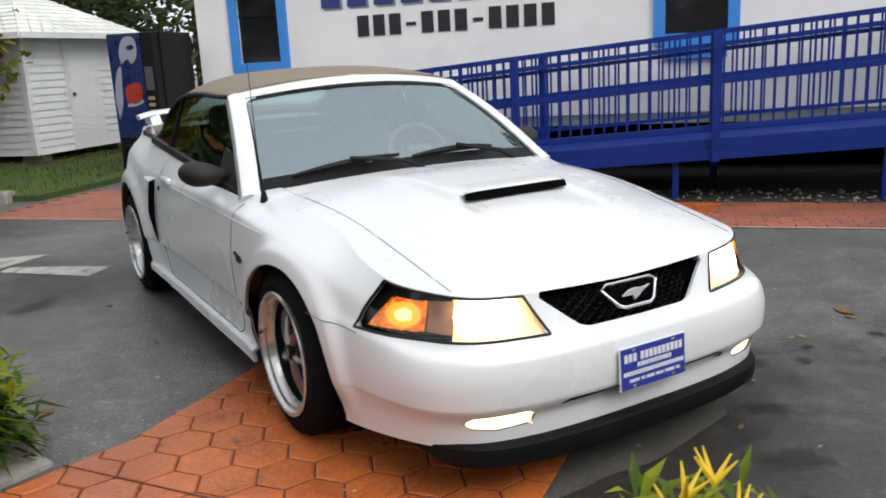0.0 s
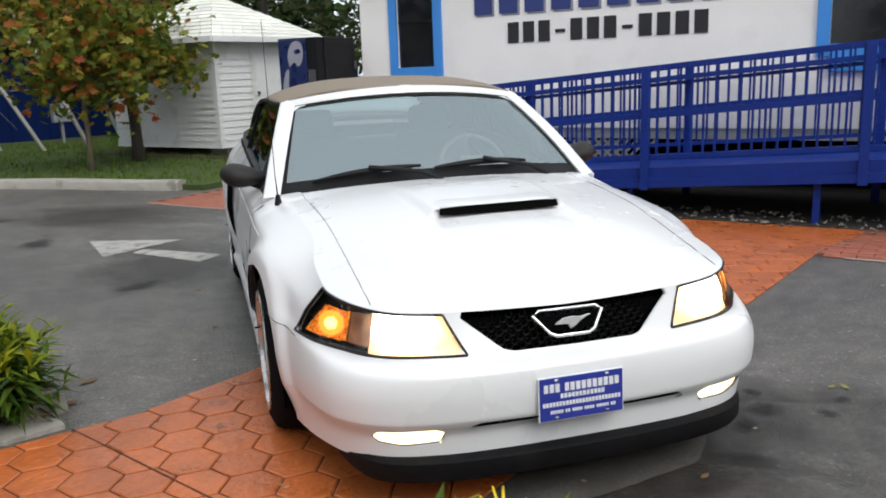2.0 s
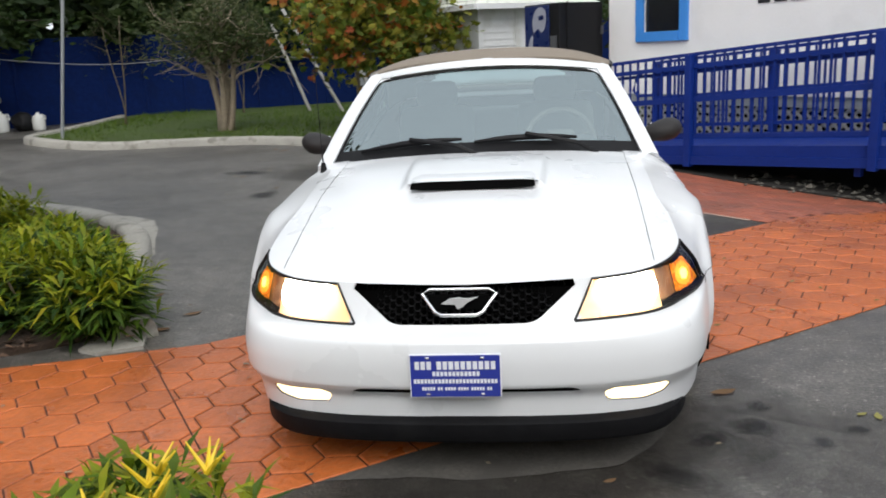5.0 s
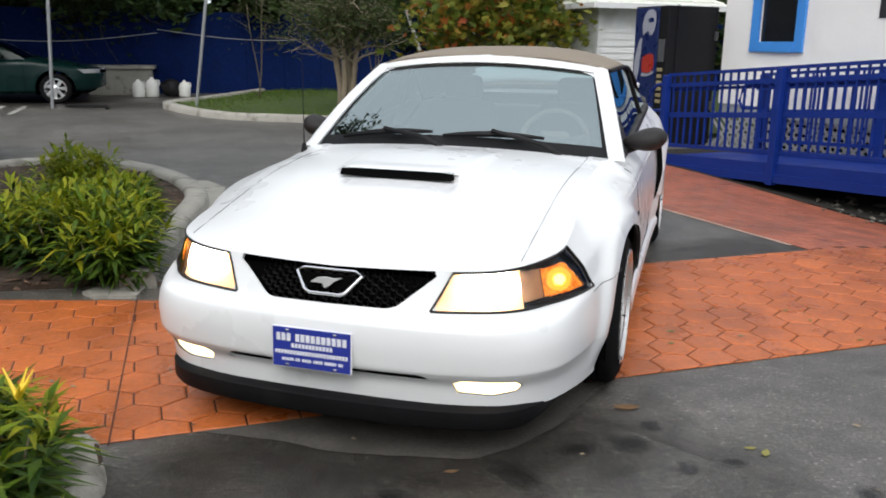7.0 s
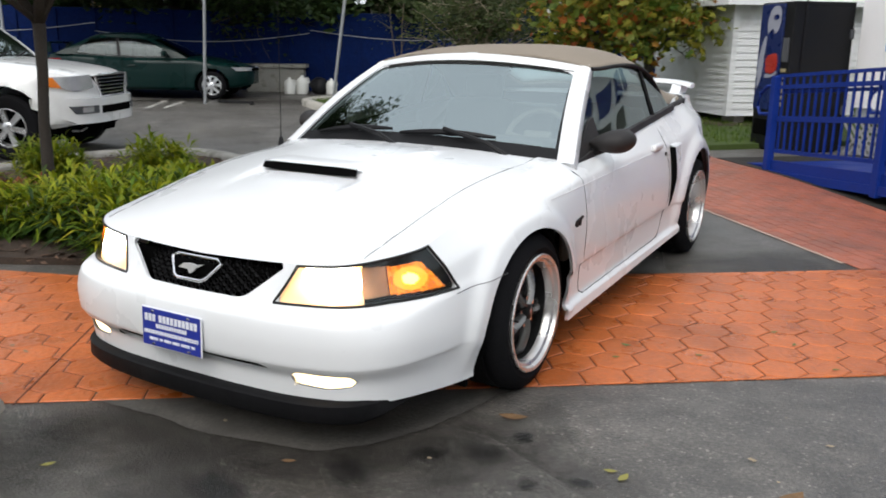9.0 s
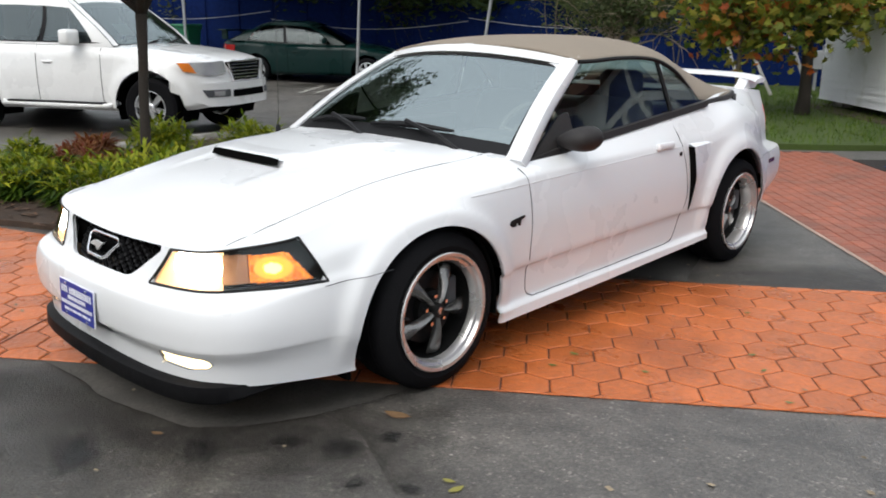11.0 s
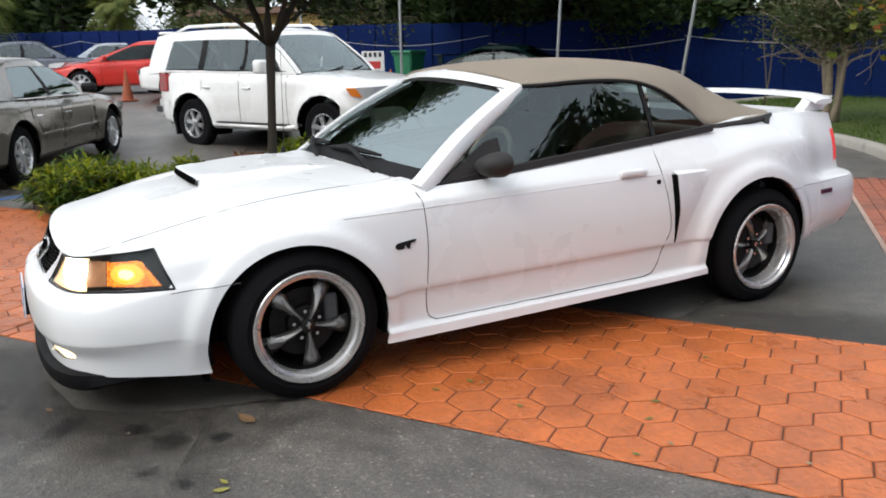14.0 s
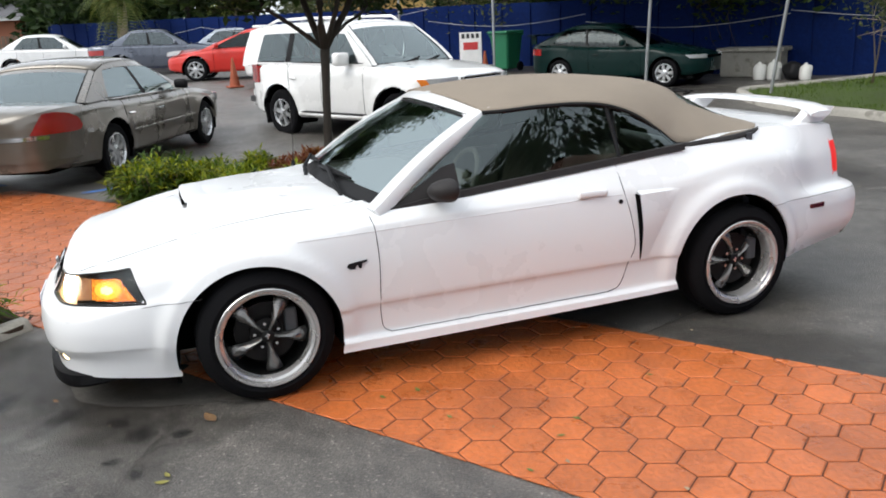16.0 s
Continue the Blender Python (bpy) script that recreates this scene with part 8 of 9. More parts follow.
def shrub(x, y, z, size, material, young_material, label, n=44, flowers=0, tall=0.42):
    sh = thing("leafy_shrub", x, y, z, 0, label, "shrub", "shrubs in the beds")
    old, young = shoots(n, 0.3 * size, tall * size, 0.22, 0.0145)
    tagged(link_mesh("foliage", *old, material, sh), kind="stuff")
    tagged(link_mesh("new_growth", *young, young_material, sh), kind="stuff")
    bm = bmesh.new()
    for _ in range(7):
        a = rng.uniform(0, 6.28)
        rod(bm, (0.06 * math.cos(a), 0.06 * math.sin(a), -0.06), (0.16 * size * math.cos(a), 0.16 * size * math.sin(a), 0.26 * size), 0.007, 5, 0.003)
    part("stems", bm, BARK, sh)
    for _ in range(flowers):
        a = rng.uniform(0, 6.28)
        r = rng.uniform(0.05, 0.2) * size
        bm = bmesh.new()
        h = tall * size * rng.uniform(0.85, 1.05)
        for _k in range(5):
            t = rng.uniform(-0.5, 0.5)
            rod(bm, (r * math.cos(a), r * math.sin(a), h), (r * math.cos(a) + 0.05 * math.cos(a + t * 5), r * math.sin(a) + 0.05 * math.sin(a + t * 5), h + 0.06 + 0.03 * t), 0.008, 5, 0.002)
        part("flower", bm, YELLOW_PETAL, sh, "bright yellow flower spike")
    return sh


YELLOW_PETAL = surface("yellow_petal", (0.75, 0.52, 0.02), 0.5, bump=0)


def inside(poly, x, y):
    hit = False
    for i in range(len(poly)):
        (x0, y0), (x1, y1) = poly[i], poly[(i + 1) % len(poly)]
        if (y0 > y) != (y1 > y) and x < (x1 - x0) * (y - y0) / (y1 - y0) + x0:
            hit = not hit
    return hit


bed = [(-2.46, 0.96, 0.72, 0.44), (-2.66, 1.3, 0.72, 0.42), (-2.85, 1.62, 0.66, 0.4), (-2.12, 0.58, 0.8, 0.5), (-2.02, 0.37, 0.74, 0.46), (-2.5, 0.82, 0.8, 0.5), (-2.42, 0.52, 0.95, 0.5), (-2.9, 1.3, 0.8, 0.42), (-2.8, 0.85, 1.0, 0.46), (-2.9, 0.48, 0.9, 0.38), (-3.2, 1.1, 0.9, 0.32), (-3.25, 0.6, 0.95, 0.36), (-3.6, 0.75, 0.85, 0.3), (-3.6, 0.36, 0.9, 0.34), (-3.25, 0.3, 0.75, 0.3), (-3.9, 0.05, 0.8, 0.3),
       (-3.75, 2.15, 0.76, 0.6), (-3.15, 1.75, 0.62, 0.46), (-4.75, 1.75, 0.72, 0.6), (-3.5, 2.45, 0.5, 0.34),
       (-4.15, -0.55, 1.1, 0.4), (-4.6, -0.45, 1.05, 0.42), (-4.2, -0.25, 1.0, 0.38), (-4.75, -0.7, 0.85, 0.38), (-4.5, 0.3, 0.65, 0.36), (-4.75, 0.5, 0.6, 0.36), (-4.6, 0.85, 0.62, 0.34), (-4.95, 1.0, 0.6, 0.34), (-5.2, 0.6, 0.7, 0.36), (-5.3, 1.3, 0.62, 0.36), (-5.15, 0.1, 0.7, 0.34)]
for k, (x, y, s, tall) in enumerate(bed):
    red = k in (12, 26, 27, 29)
    dark = k in (6, 8, 11, 13, 21)
    lab = "low shrub with reddish and yellow-green leaves" if red else ("dense dark green narrow-leaved shrub in mulch" if dark else "bright yellow-green narrow-leaved shrub in mulch")
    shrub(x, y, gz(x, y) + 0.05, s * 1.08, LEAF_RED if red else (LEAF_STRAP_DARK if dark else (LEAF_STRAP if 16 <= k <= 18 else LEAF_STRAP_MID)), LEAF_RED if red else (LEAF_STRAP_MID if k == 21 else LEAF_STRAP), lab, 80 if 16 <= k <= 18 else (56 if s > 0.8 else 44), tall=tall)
for x, y, s, f in ((-0.83, -1.66, 0.78, 0), (-0.62, -1.82, 0.92, 5), (-1.0, -1.95, 0.6, 2), (-1.35, -2.02, 0.5, 1), (-1.75, -2.15, 0.5, 0)):
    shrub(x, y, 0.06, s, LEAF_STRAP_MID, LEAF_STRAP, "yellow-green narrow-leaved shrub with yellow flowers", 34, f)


# trees
def branch_path(a, d, length, n, wander, r):
    pts = [Vector(a)]
    d = Vector(d).normalized()
    for _ in range(n):
        d = (d + Vector(rng.normal(0, wander, 3))).normalized()
        pts.append(pts[-1] + d * (length / n))
    return pts


def leaf_quads(centres, size, jitter, maple=False):
    """Small folded leaves at the given places."""
    V, Fs = [], []
    for c in centres:
        u = rng.normal(0, 1, 3)
        u[2] *= 0.5
        u = u / np.linalg.norm(u)
        v = np.cross(u, rng.normal(0, 1, 3))
        v = v / np.linalg.norm(v)
        w = np.cross(u, v)
        s = size * rng.uniform(0.6, 1.25)
        o = len(V)
        c = np.array(c) + rng.normal(0, jitter, 3)
        if maple:
            for du, dv, dw in ((-0.5, 0, 0), (-0.25, 0.4, 0.1), (0.0, 0.22, 0.06), (0.25, 0.5, 0.12), (0.2, 0.16, 0.04), (0.62, 0, 0), (0.2, -0.16, 0.04), (0.25, -0.5, 0.12), (0.0, -0.22, 0.06), (-0.25, -0.4, 0.1)):
                V.append(tuple(c + s * (u * du + v * dv + w * dw)))
            Fs += [(o, o + 1, o + 2, o + 5), (o + 2, o + 3, o + 4, o + 5), (o, o + 5, o + 8, o + 9), (o + 5, o + 6, o + 7, o + 8)]
        else:
            V += [tuple(c - u * s * 0.5), tuple(c + v * s * 0.22 + w * 0.06 * s), tuple(c + u * s * 0.5), tuple(c - v * s * 0.22 + w * 0.06 * s)]
            Fs.append((o, o + 1, o + 2, o + 3))
    return V, Fs


def tree(name, x, y, z, trunks, limbs, crown, leaf, size, count, bark, label, maple=False, extra=None, droop=0.0):
    """trunks: (dx, dy, height, radius, lean x, lean y); crown: (z0, z1, radius)."""
    t = thing(name, x, y, z, 0, label, "tree")
    spots = []
    for dx, dy, h, r, lx, ly in trunks:
        pts = [Vector((dx, dy, -0.08))]
        n = 8
        for k in range(1, n + 1):
            q = k / n
            pts.append(Vector((dx + lx * q + 0.03 * math.sin(q * 5 + dx * 9), dy + ly * q + 0.03 * math.cos(q * 4 + dy * 7), h * q)))
        bm = bmesh.new()
        tube(bm, pts, r, 10, radii=[r * (1.35 if k == 0 else 1 - 0.45 * k / n) for k in range(n + 1)])
        part("trunk", bm, bark, t, smooth=True)
        top = pts[-1]
        for k in range(limbs):
            start = pts[int(n * 0.55) + k % (n - int(n * 0.55))]
            a = 2 * math.pi * k / limbs + rng.uniform(-0.4, 0.4)
            ln = crown[2] * rng.uniform(0.7, 1.15)
            up = rng.uniform(0.35, 1.3)
            bp_ = branch_path(start, (math.cos(a), math.sin(a), up), ln, 6, 0.16, r)
            bm = bmesh.new()
            tube(bm, bp_, r * 0.4, 6, radii=[r * 0.42 * (1 - 0.85 * i / 6) for i in range(7)])
            for i in range(2, 7):
                tw = branch_path(bp_[i], Vector(rng.normal(0, 1, 3)) + Vector((math.cos(a), math.sin(a), 0.3)), ln * 0.5, 4, 0.2, r)
                tube(bm, tw, r * 0.12, 4, radii=[r * 0.14 * (1 - 0.7 * j / 4) for j in range(5)])
                spots += [tuple(p) for p in tw[1:]]
            spots += [tuple(p) for p in bp_[3:]]
            part("limb", bm, bark, t)
    spots = np.array(spots)
    spots[:, 2] = np.clip(spots[:, 2], crown[0] + 0.1, crown[1])
    pick = spots[rng.integers(0, len(spots), count)]
    pick = pick + rng.normal(0, 0.2, pick.shape) - np.array([0, 0, droop]) * rng.uniform(0, 1, (len(pick), 1))
    if extra:
        k = int(count * extra[1])
        V, Fs = leaf_quads(pick[:k], size, 0.03, maple)
        tagged(link_mesh("crown_turning", V, Fs, extra[0], t), kind="stuff")
        pick = pick[k:]
    V, Fs = leaf_quads(pick, size, 0.03, maple)
    tagged(link_mesh("crown", V, Fs, leaf, t), kind="stuff")
    return t


def bed_tree():
    """A slim trunk that forks into rising limbs under a wide crown."""
    t = thing("bed_tree", -4.03, 1.22, 0.04, 0, "slim dark tree with a wide crown in the planted bed", "tree")
    bm = bmesh.new()
    trunk = [(0, 0, -0.08), (0.01, 0.0, 0.3), (-0.01, 0.02, 0.65), (0.025, 0.03, 1.05), (0.015, 0.05, 1.42)]
    tube(bm, [Vector(p) for p in trunk], 0.06, 10, radii=[0.062, 0.048, 0.043, 0.042, 0.05])
    part("trunk", bm, BARK_DARK, t, smooth=True)
    spots = []
    for az, up, ln, r in ((200, 1.5, 1.7, 0.042), (330, 1.9, 1.9, 0.046), (95, 1.5, 1.8, 0.04), (255, 0.75, 1.7, 0.026), (25, 1.0, 1.8, 0.03), (150, 0.8, 1.7, 0.026)):
        a = radians(az)
        p = branch_path(trunk[-1], (math.cos(a), math.sin(a), up), ln, 8, 0.1, r)
        bm = bmesh.new()
        tube(bm, p, r, 7, radii=[r * (1 - 0.75 * i / 8) for i in range(9)])
        for i in range(3, 9):
            for _ in range(3):
                tw = branch_path(p[i], Vector((math.cos(a), math.sin(a), 0.75)) + Vector(rng.normal(0, 0.7, 3)), 0.6, 4, 0.2, r)
                if min(q.z for q in tw) < 1.75:
                    continue
                tube(bm, tw, 0.008, 4, radii=[0.009 * (1 - 0.7 * j / 4) for j in range(5)])
                spots += [tuple(q) for q in tw[1:]]
        part("limb", bm, BARK_DARK, t, smooth=True)
    spots = np.array(spots)
    spots = spots[spots[:, 2] > 1.95]
    pick = spots[rng.integers(0, len(spots), 24000)] + rng.normal(0, 0.22, (24000, 3))
    pick = pick[pick[:, 2] > 1.93 + 0.1 * np.sin(5 * pick[:, 0]) + 0.1 * np.cos(4 * pick[:, 1])]
    V, Fs = leaf_quads(pick, 0.125, 0.03)
    tagged(link_mesh("crown", V, Fs, LEAF_DARK, t), kind="stuff")


LZ = 0.07
BARK_MOSS = surface("mossy_brown_bark", (0.1, 0.082, 0.05), 0.95, vary=0.35, scale=6, fine=40, bump=0.8)
tree("young_maple", -2.85, 10.3, gz(-2.85, 10.3) + LZ, [(0, 0, 2.5, 0.042, -0.05, 0.05)], 13, (1.05, 3.9, 1.1), LEAF_MAPLE, 0.15, 2200, BARK_MOSS, "slender tree with green and orange autumn leaves", True, (LEAF_ORANGE, 0.2), 0.35)
tree("dark_trunk_tree", -2.25, 11.5, LZ, [(0, 0, 2.6, 0.1, -0.12, 0.0)], 13, (1.65, 4.6, 1.0), LEAF_MAPLE, 0.15, 2300, BARK_DARK, "dark-trunked tree with drooping green leaves", True, (LEAF_ORANGE, 0.07), 0.4)
tree("crape_myrtle", -5.65, 11.25, LZ, [(0, 0, 1.9, 0.07, -0.3, 0.1), (0.1, 0.05, 2.0, 0.075, 0.05, 0.2), (-0.06, 0.08, 2.0, 0.06, -0.1, -0.1), (0.12, -0.05, 1.8, 0.06, 0.4, 0.0), (0.03, -0.08, 1.9, 0.065, 0.2, -0.2)], 7, (1.5, 4.2, 1.1), LEAF_OLIVE, 0.1, 6500, BARK, "multi-stemmed tree with fine olive foliage on the lawn")
bed_tree()
tree("fence_tree", -13.2, 14.4, gz(-13.2, 14.4), [(0, 0, 2.4, 0.09, 0.1, 0.1)], 11, (1.4, 5.0, 2.3), LEAF_DARK, 0.16, 3600, BARK_DARK, "dark leafy tree in front of the fence", droop=0.6)
# second tree, its wide dense crown added to shade the green coupe
tree("fence_tree", -14.4, 12.7, gz(-14.4, 12.7), [(0, 0, 2.6, 0.1, 0.3, -0.1)], 13, (2.05, 5.4, 3.3), LEAF_DARK, 0.2, 9000, BARK_DARK, "dark leafy tree in front of the fence", droop=0.3)
tree("olive_tree", -20.5, 9.3, gz(-20.5, 9.3), [(0, 0, 2.2, 0.1, 0.1, 0.1)], 11, (1.5, 4.6, 2.2), LEAF_OLIVE, 0.15, 3600, BARK_DARK, "grey-green bushy tree by the fence", droop=0.5)
tree("olive_tree", -27.5, 6.0, gz(-27.5, 6.0), [(0, 0, 2.2, 0.1, 0.1, 0.1)], 11, (1.6, 5.0, 2.6), LEAF_OLIVE, 0.18, 3600, BARK_DARK, "grey-green bushy tree by the fence", droop=0.5)
for x, y in ((-8.4, 12.8), (-6.9, 15.6), (-15.2, 12.0)):
    tree("bare_sapling", x, y, gz(x, y) + 0.03, [(0, 0, 2.2, 0.016, 0.2, 0.1), (0.05, 0, 2.0, 0.013, -0.25, 0.1)], 4, (1.2, 3.4, 0.7), LEAF_OLIVE, 0.06, 220, BARK_MOSS, "thin sparse sapling by the fence")


def palm(x, y, h, label):
    p = thing("palm", x, y, gz(x, y), 0, label, "palm")
    bm = bmesh.new()
    tube(bm, [(0.05 * math.sin(q), 0.05 * math.cos(q), h * q / 8 - 0.05) for q in range(9)], 0.17, 10, radii=[0.24 - 0.012 * q for q in range(9)])
    part("trunk", bm, BARK, p, smooth=True)
    V, Fs = [], []
    for k in range(46):
        a = rng.uniform(0, 6.28)
        el = rng.uniform(-1.2, 1.1)
        L = rng.uniform(1.5, 2.2)
        for s in range(26):
            t = s / 25
            r = L * t * math.cos(el) ** 1 * (0.9 if abs(el) < 1.2 else 1)
            z = h + L * (t * math.sin(el) - 0.7 * t * t)
            for sg in (-1, 1):
                o = len(V)
                b = np.array([math.cos(a) * r, math.sin(a) * r, z])
                w = np.array([-math.sin(a), math.cos(a), 0]) * sg
                f = np.array([math.cos(a), math.sin(a), -0.5])
                ll = 0.45 * math.sin(math.pi * min(1, t + 0.12))
                V += [tuple(b), tuple(b + w * ll * 0.5 + f * 0.1 * ll + np.array([0, 0, 0.02])), tuple(b + w * ll + f * 0.4 * ll - np.array([0, 0, 0.25 * ll])), tuple(b + w * ll * 0.5 + f * 0.2 * ll)]
                Fs.append((o, o + 1, o + 2, o + 3))
    tagged(link_mesh("fronds", V, Fs, LEAF_PALM, p), kind="stuff")


palm(-30.0, 2.8, 2.7, "shaggy palm with drooping fronds behind the fence")
palm(-29.5, -1.5, 2.9, "shaggy palm with drooping fronds behind the fence")
palm(-30.5, 5.5, 2.6, "shaggy palm with drooping fronds behind the fence")


def woods(name, spots, leaf, size, per, label):
    """A far belt of trees as one mass of clumped leaves on stems."""
    V, Fs = [], []
    cs = []
    for x, y, h, r in spots:
        lobes = [(x + rng.normal(0, r * 0.5), y + rng.normal(0, r * 0.5), gz(x, y) + h * rng.uniform(0.3, 0.95), r * rng.uniform(0.35, 0.7)) for _ in range(9)]
        for lx, ly, lz, lr in lobes:
            d = rng.normal(0, 1, (per // 9, 3))
            d = d / np.linalg.norm(d, axis=1)[:, None] * rng.uniform(0.55, 1.05, (per // 9, 1)) * lr
            cs.append(np.array([lx, ly, lz]) + d)
    cs = np.concatenate(cs)
    V, Fs = leaf_quads(cs, size, 0.05)
    ob = link_mesh(name, V, Fs, leaf)
    tagged(ob, label, "trees", kind="stuff")
    bm = bmesh.new()
    for x, y, h, r in spots:
        rod(bm, (x, y, gz(x, y) - 0.1), (x, y, gz(x, y) + h * 0.7), 0.16, 7, 0.07)
    part("stems", bm, BARK_DARK, ob)


spots = []
for k in range(22):
    q = 3.0 + 2.9 * k
    x, y = FA[0] + fd.x * q + 0.6 * 2.2, FA[1] + fd.y * q - 0.8 * -2.6
    if -32 < x < -17:
        continue
    spots.append((x + rng.normal(0, 0.8), y + 1.2 + rng.uniform(0, 3.0), rng.uniform(4.5, 7.5), rng.uniform(1.8, 2.8)))
spots += [(-4.0, 21.5, 7.0, 2.8), (-8.0, 19.5, 7.0, 2.8), (-12.0, 17.0, 7.0, 2.8), (-15.5, 15.5, 7.0, 2.6), (-33.0, 15.5, 8.0, 3.2), (-28.0, 19.0, 8.0, 3.2), (-23.0, 20.0, 8.0, 3.2), (-36.5, 9.0, 7.5, 3.0), (-34.0, 3.0, 6.5, 2.4), (-36.0, -2.0, 6.0, 2.4)]
for k in range(14):
    q = 4.0 + 1.9 * k
    spots.append((FA[0] + fd.x * q - fd.y * -1.9, FA[1] + fd.y * q + fd.x * -1.9, rng.uniform(3.6, 4.8), rng.uniform(1.3, 1.7)))
woods("tree_belt", spots, LEAF_DARK, 0.5, 2700, "dark belt of trees beyond the blue fence")
woods("tree_belt_shed", [(3.2, 17.0, 6.0, 2.4), (0.5, 18.5, 6.5, 2.6), (-2.5, 19.0, 6.0, 2.4), (5.5, 15.0, 6.0, 2.2), (-5.5, 21.5, 6.5, 2.6)], LEAF_OLIVE, 0.3, 1600, "leafy trees behind the shed")

woods("tree_belt_road", [(16.5, 4.0, 8.5, 2.4), (15.9, 6.3, 9.0, 2.3), (15.5, 8.5, 9.5, 2.5), (14.3, 10.6, 9.5, 2.4), (13.0, 12.5, 9.5, 2.5), (11.3, 14.6, 9.5, 2.4), (9.5, 16.5, 9.5, 2.4), (19.0, -1.0, 8.5, 2.4)], LEAF_DARK, 0.36, 4600, "tall leafy trees behind the office building")

# grass
gv, gf = [], []
lawn_np = lawn
cnt = 0
while cnt < 9000:
    x, y = rng.uniform(-9.4, 1.0), rng.uniform(7.6, 17.5)
    if not inside(lawn_np, x, y):
        continue
    cnt += 1
    if rng.random() < 0.35 and noise.noise((x * 0.6, y * 0.6, 0)) < 0.0:
        continue
    z = gz(x, y) + 0.06
    for _ in range(3):
        a = rng.uniform(0, 6.28)
        h = rng.uniform(0.04, 0.1)
        px, py = x + rng.normal(0, 0.03), y + rng.normal(0, 0.03)
        o = len(gv)
        gv += [(px - 0.006 * math.sin(a), py + 0.006 * math.cos(a), z), (px + 0.006 * math.sin(a), py - 0.006 * math.cos(a), z), (px + 0.05 * math.cos(a), py + 0.05 * math.sin(a), z + h)]
        gf.append((o, o + 1, o + 2))
tagged(link_mesh("grass", gv, gf, BLADE), "short green grass on the lawn", "grass", kind="stuff")

# ---- small things on the ground ----
DRY_LEAF = surface("dry_leaf", (0.16, 0.09, 0.04), 0.8, vary=0.3)
GREEN_SPRIG = surface("green_sprig", (0.09, 0.15, 0.03), 0.6)
YELLOW_LEAF = surface("yellow_leaf", (0.24, 0.22, 0.05), 0.6)
def fallen(x, y, size, rz, material, label, z=0.0):
    lf_ = thing("fallen_leaf", x, y, gz(x, y) + z + 0.004, rz, label, "leaf", "leaves on the ground")
    bm = bmesh.new()
    n = 7
    top = []
    for k in range(n + 1):
        t = k / n
        w = size * 0.22 * math.sin(math.pi * min(1, t * 0.95 + 0.04))
        curl = 0.25 * size * (t - 0.5) ** 2
        top.append((bm.verts.new((size * (t - 0.5), -w, curl + 0.12 * w)), bm.verts.new((size * (t - 0.5), 0, curl)), bm.verts.new((size * (t - 0.5), w, curl + 0.12 * w))))
    for a, b in zip(top, top[1:]):
        bm.faces.new((a[0], b[0], b[1], a[1]))
        bm.faces.new((a[1], b[1], b[2], a[2]))
    part("leaf_blade", bm, material, lf_)


for x, y, s, r in ((0.955, -0.31, 0.11, 20), (1.93, -0.4, 0.16, 70), (1.88, -0.47, 0.08, 10), (-1.68, 0.74, 0.1, 40), (-1.75, 0.47, 0.13, 15), (-1.8, 0.36, 0.1, 60), (-1.79, 0.26, 0.09, 110), (0.47, -1.0, 0.05, 30), (-1.1, 1.4, 0.06, 70), (-0.9, 3.0, 0.07, 20), (-2.6, 5.0, 0.09, 60), (-1.2, 2.3, 0.06, 10), (-3.3, 5.9, 0.1, 35), (-3.6, 8.4, 0.14, 30), (-3.8, 8.6, 0.12, 80), (2.9, 0.2, 0.06, 40), (-2.05, 1.1, 0.09, 75)):
    fallen(x, y, s, r, DRY_LEAF, "curled dry brown leaf on the ground")
for x, y, s, r in ((1.45, -0.52, 0.06, 80), (-0.18, -1.43, 0.05, 60), (1.40, -0.5, 0.045, 20), (1.87, -0.49, 0.05, 150)):
    fallen(x, y, s, r, YELLOW_LEAF, "small yellow-green leaf on the asphalt")
for x, y, s, r in ((1.08, 0.46, 0.04, 30), (1.07, 0.63, 0.045, 10), (1.62, 1.18, 0.04, 50), (1.73, 1.05, 0.035, 80), (1.93, 0.82, 0.035, 30), (1.39, 0.68, 0.035, 20), (1.36, 1.7, 0.035, 60)):
    fallen(x, y, s, r, GREEN_SPRIG, "small green sprig on the paving", 0.008)
rngl = np.random.default_rng(11)
lv_, lf2 = [], []
for _ in range(420):
    x, y = rngl.uniform(-6, 5), rngl.uniform(-2.4, 8)
    if inside(BED_A, x, y) or inside(BED_B, x, y):
        continue
    s, a = rngl.uniform(0.006, 0.02), rngl.uniform(0, 6.28)
    o = len(lv_)
    z = gz(x, y) + 0.008 * (B_LO_ < -0.596 * x + 0.803 * y < B_HI_) + 0.004
    lv_ += [(x + s * math.cos(a + q), y + s * math.sin(a + q) * 0.6, z + 0.003 * (q < 2)) for q in (0, 1.6, 3.1, 4.7)]
    lf2.append((o, o + 1, o + 2, o + 3))
tagged(link_mesh("litter", lv_, lf2, surface("litter_bits", (0.3, 0.24, 0.16), 0.9, vary=0.2, island=0.6)), "tiny leaf crumbs and grit scattered about", "litter", kind="stuff")
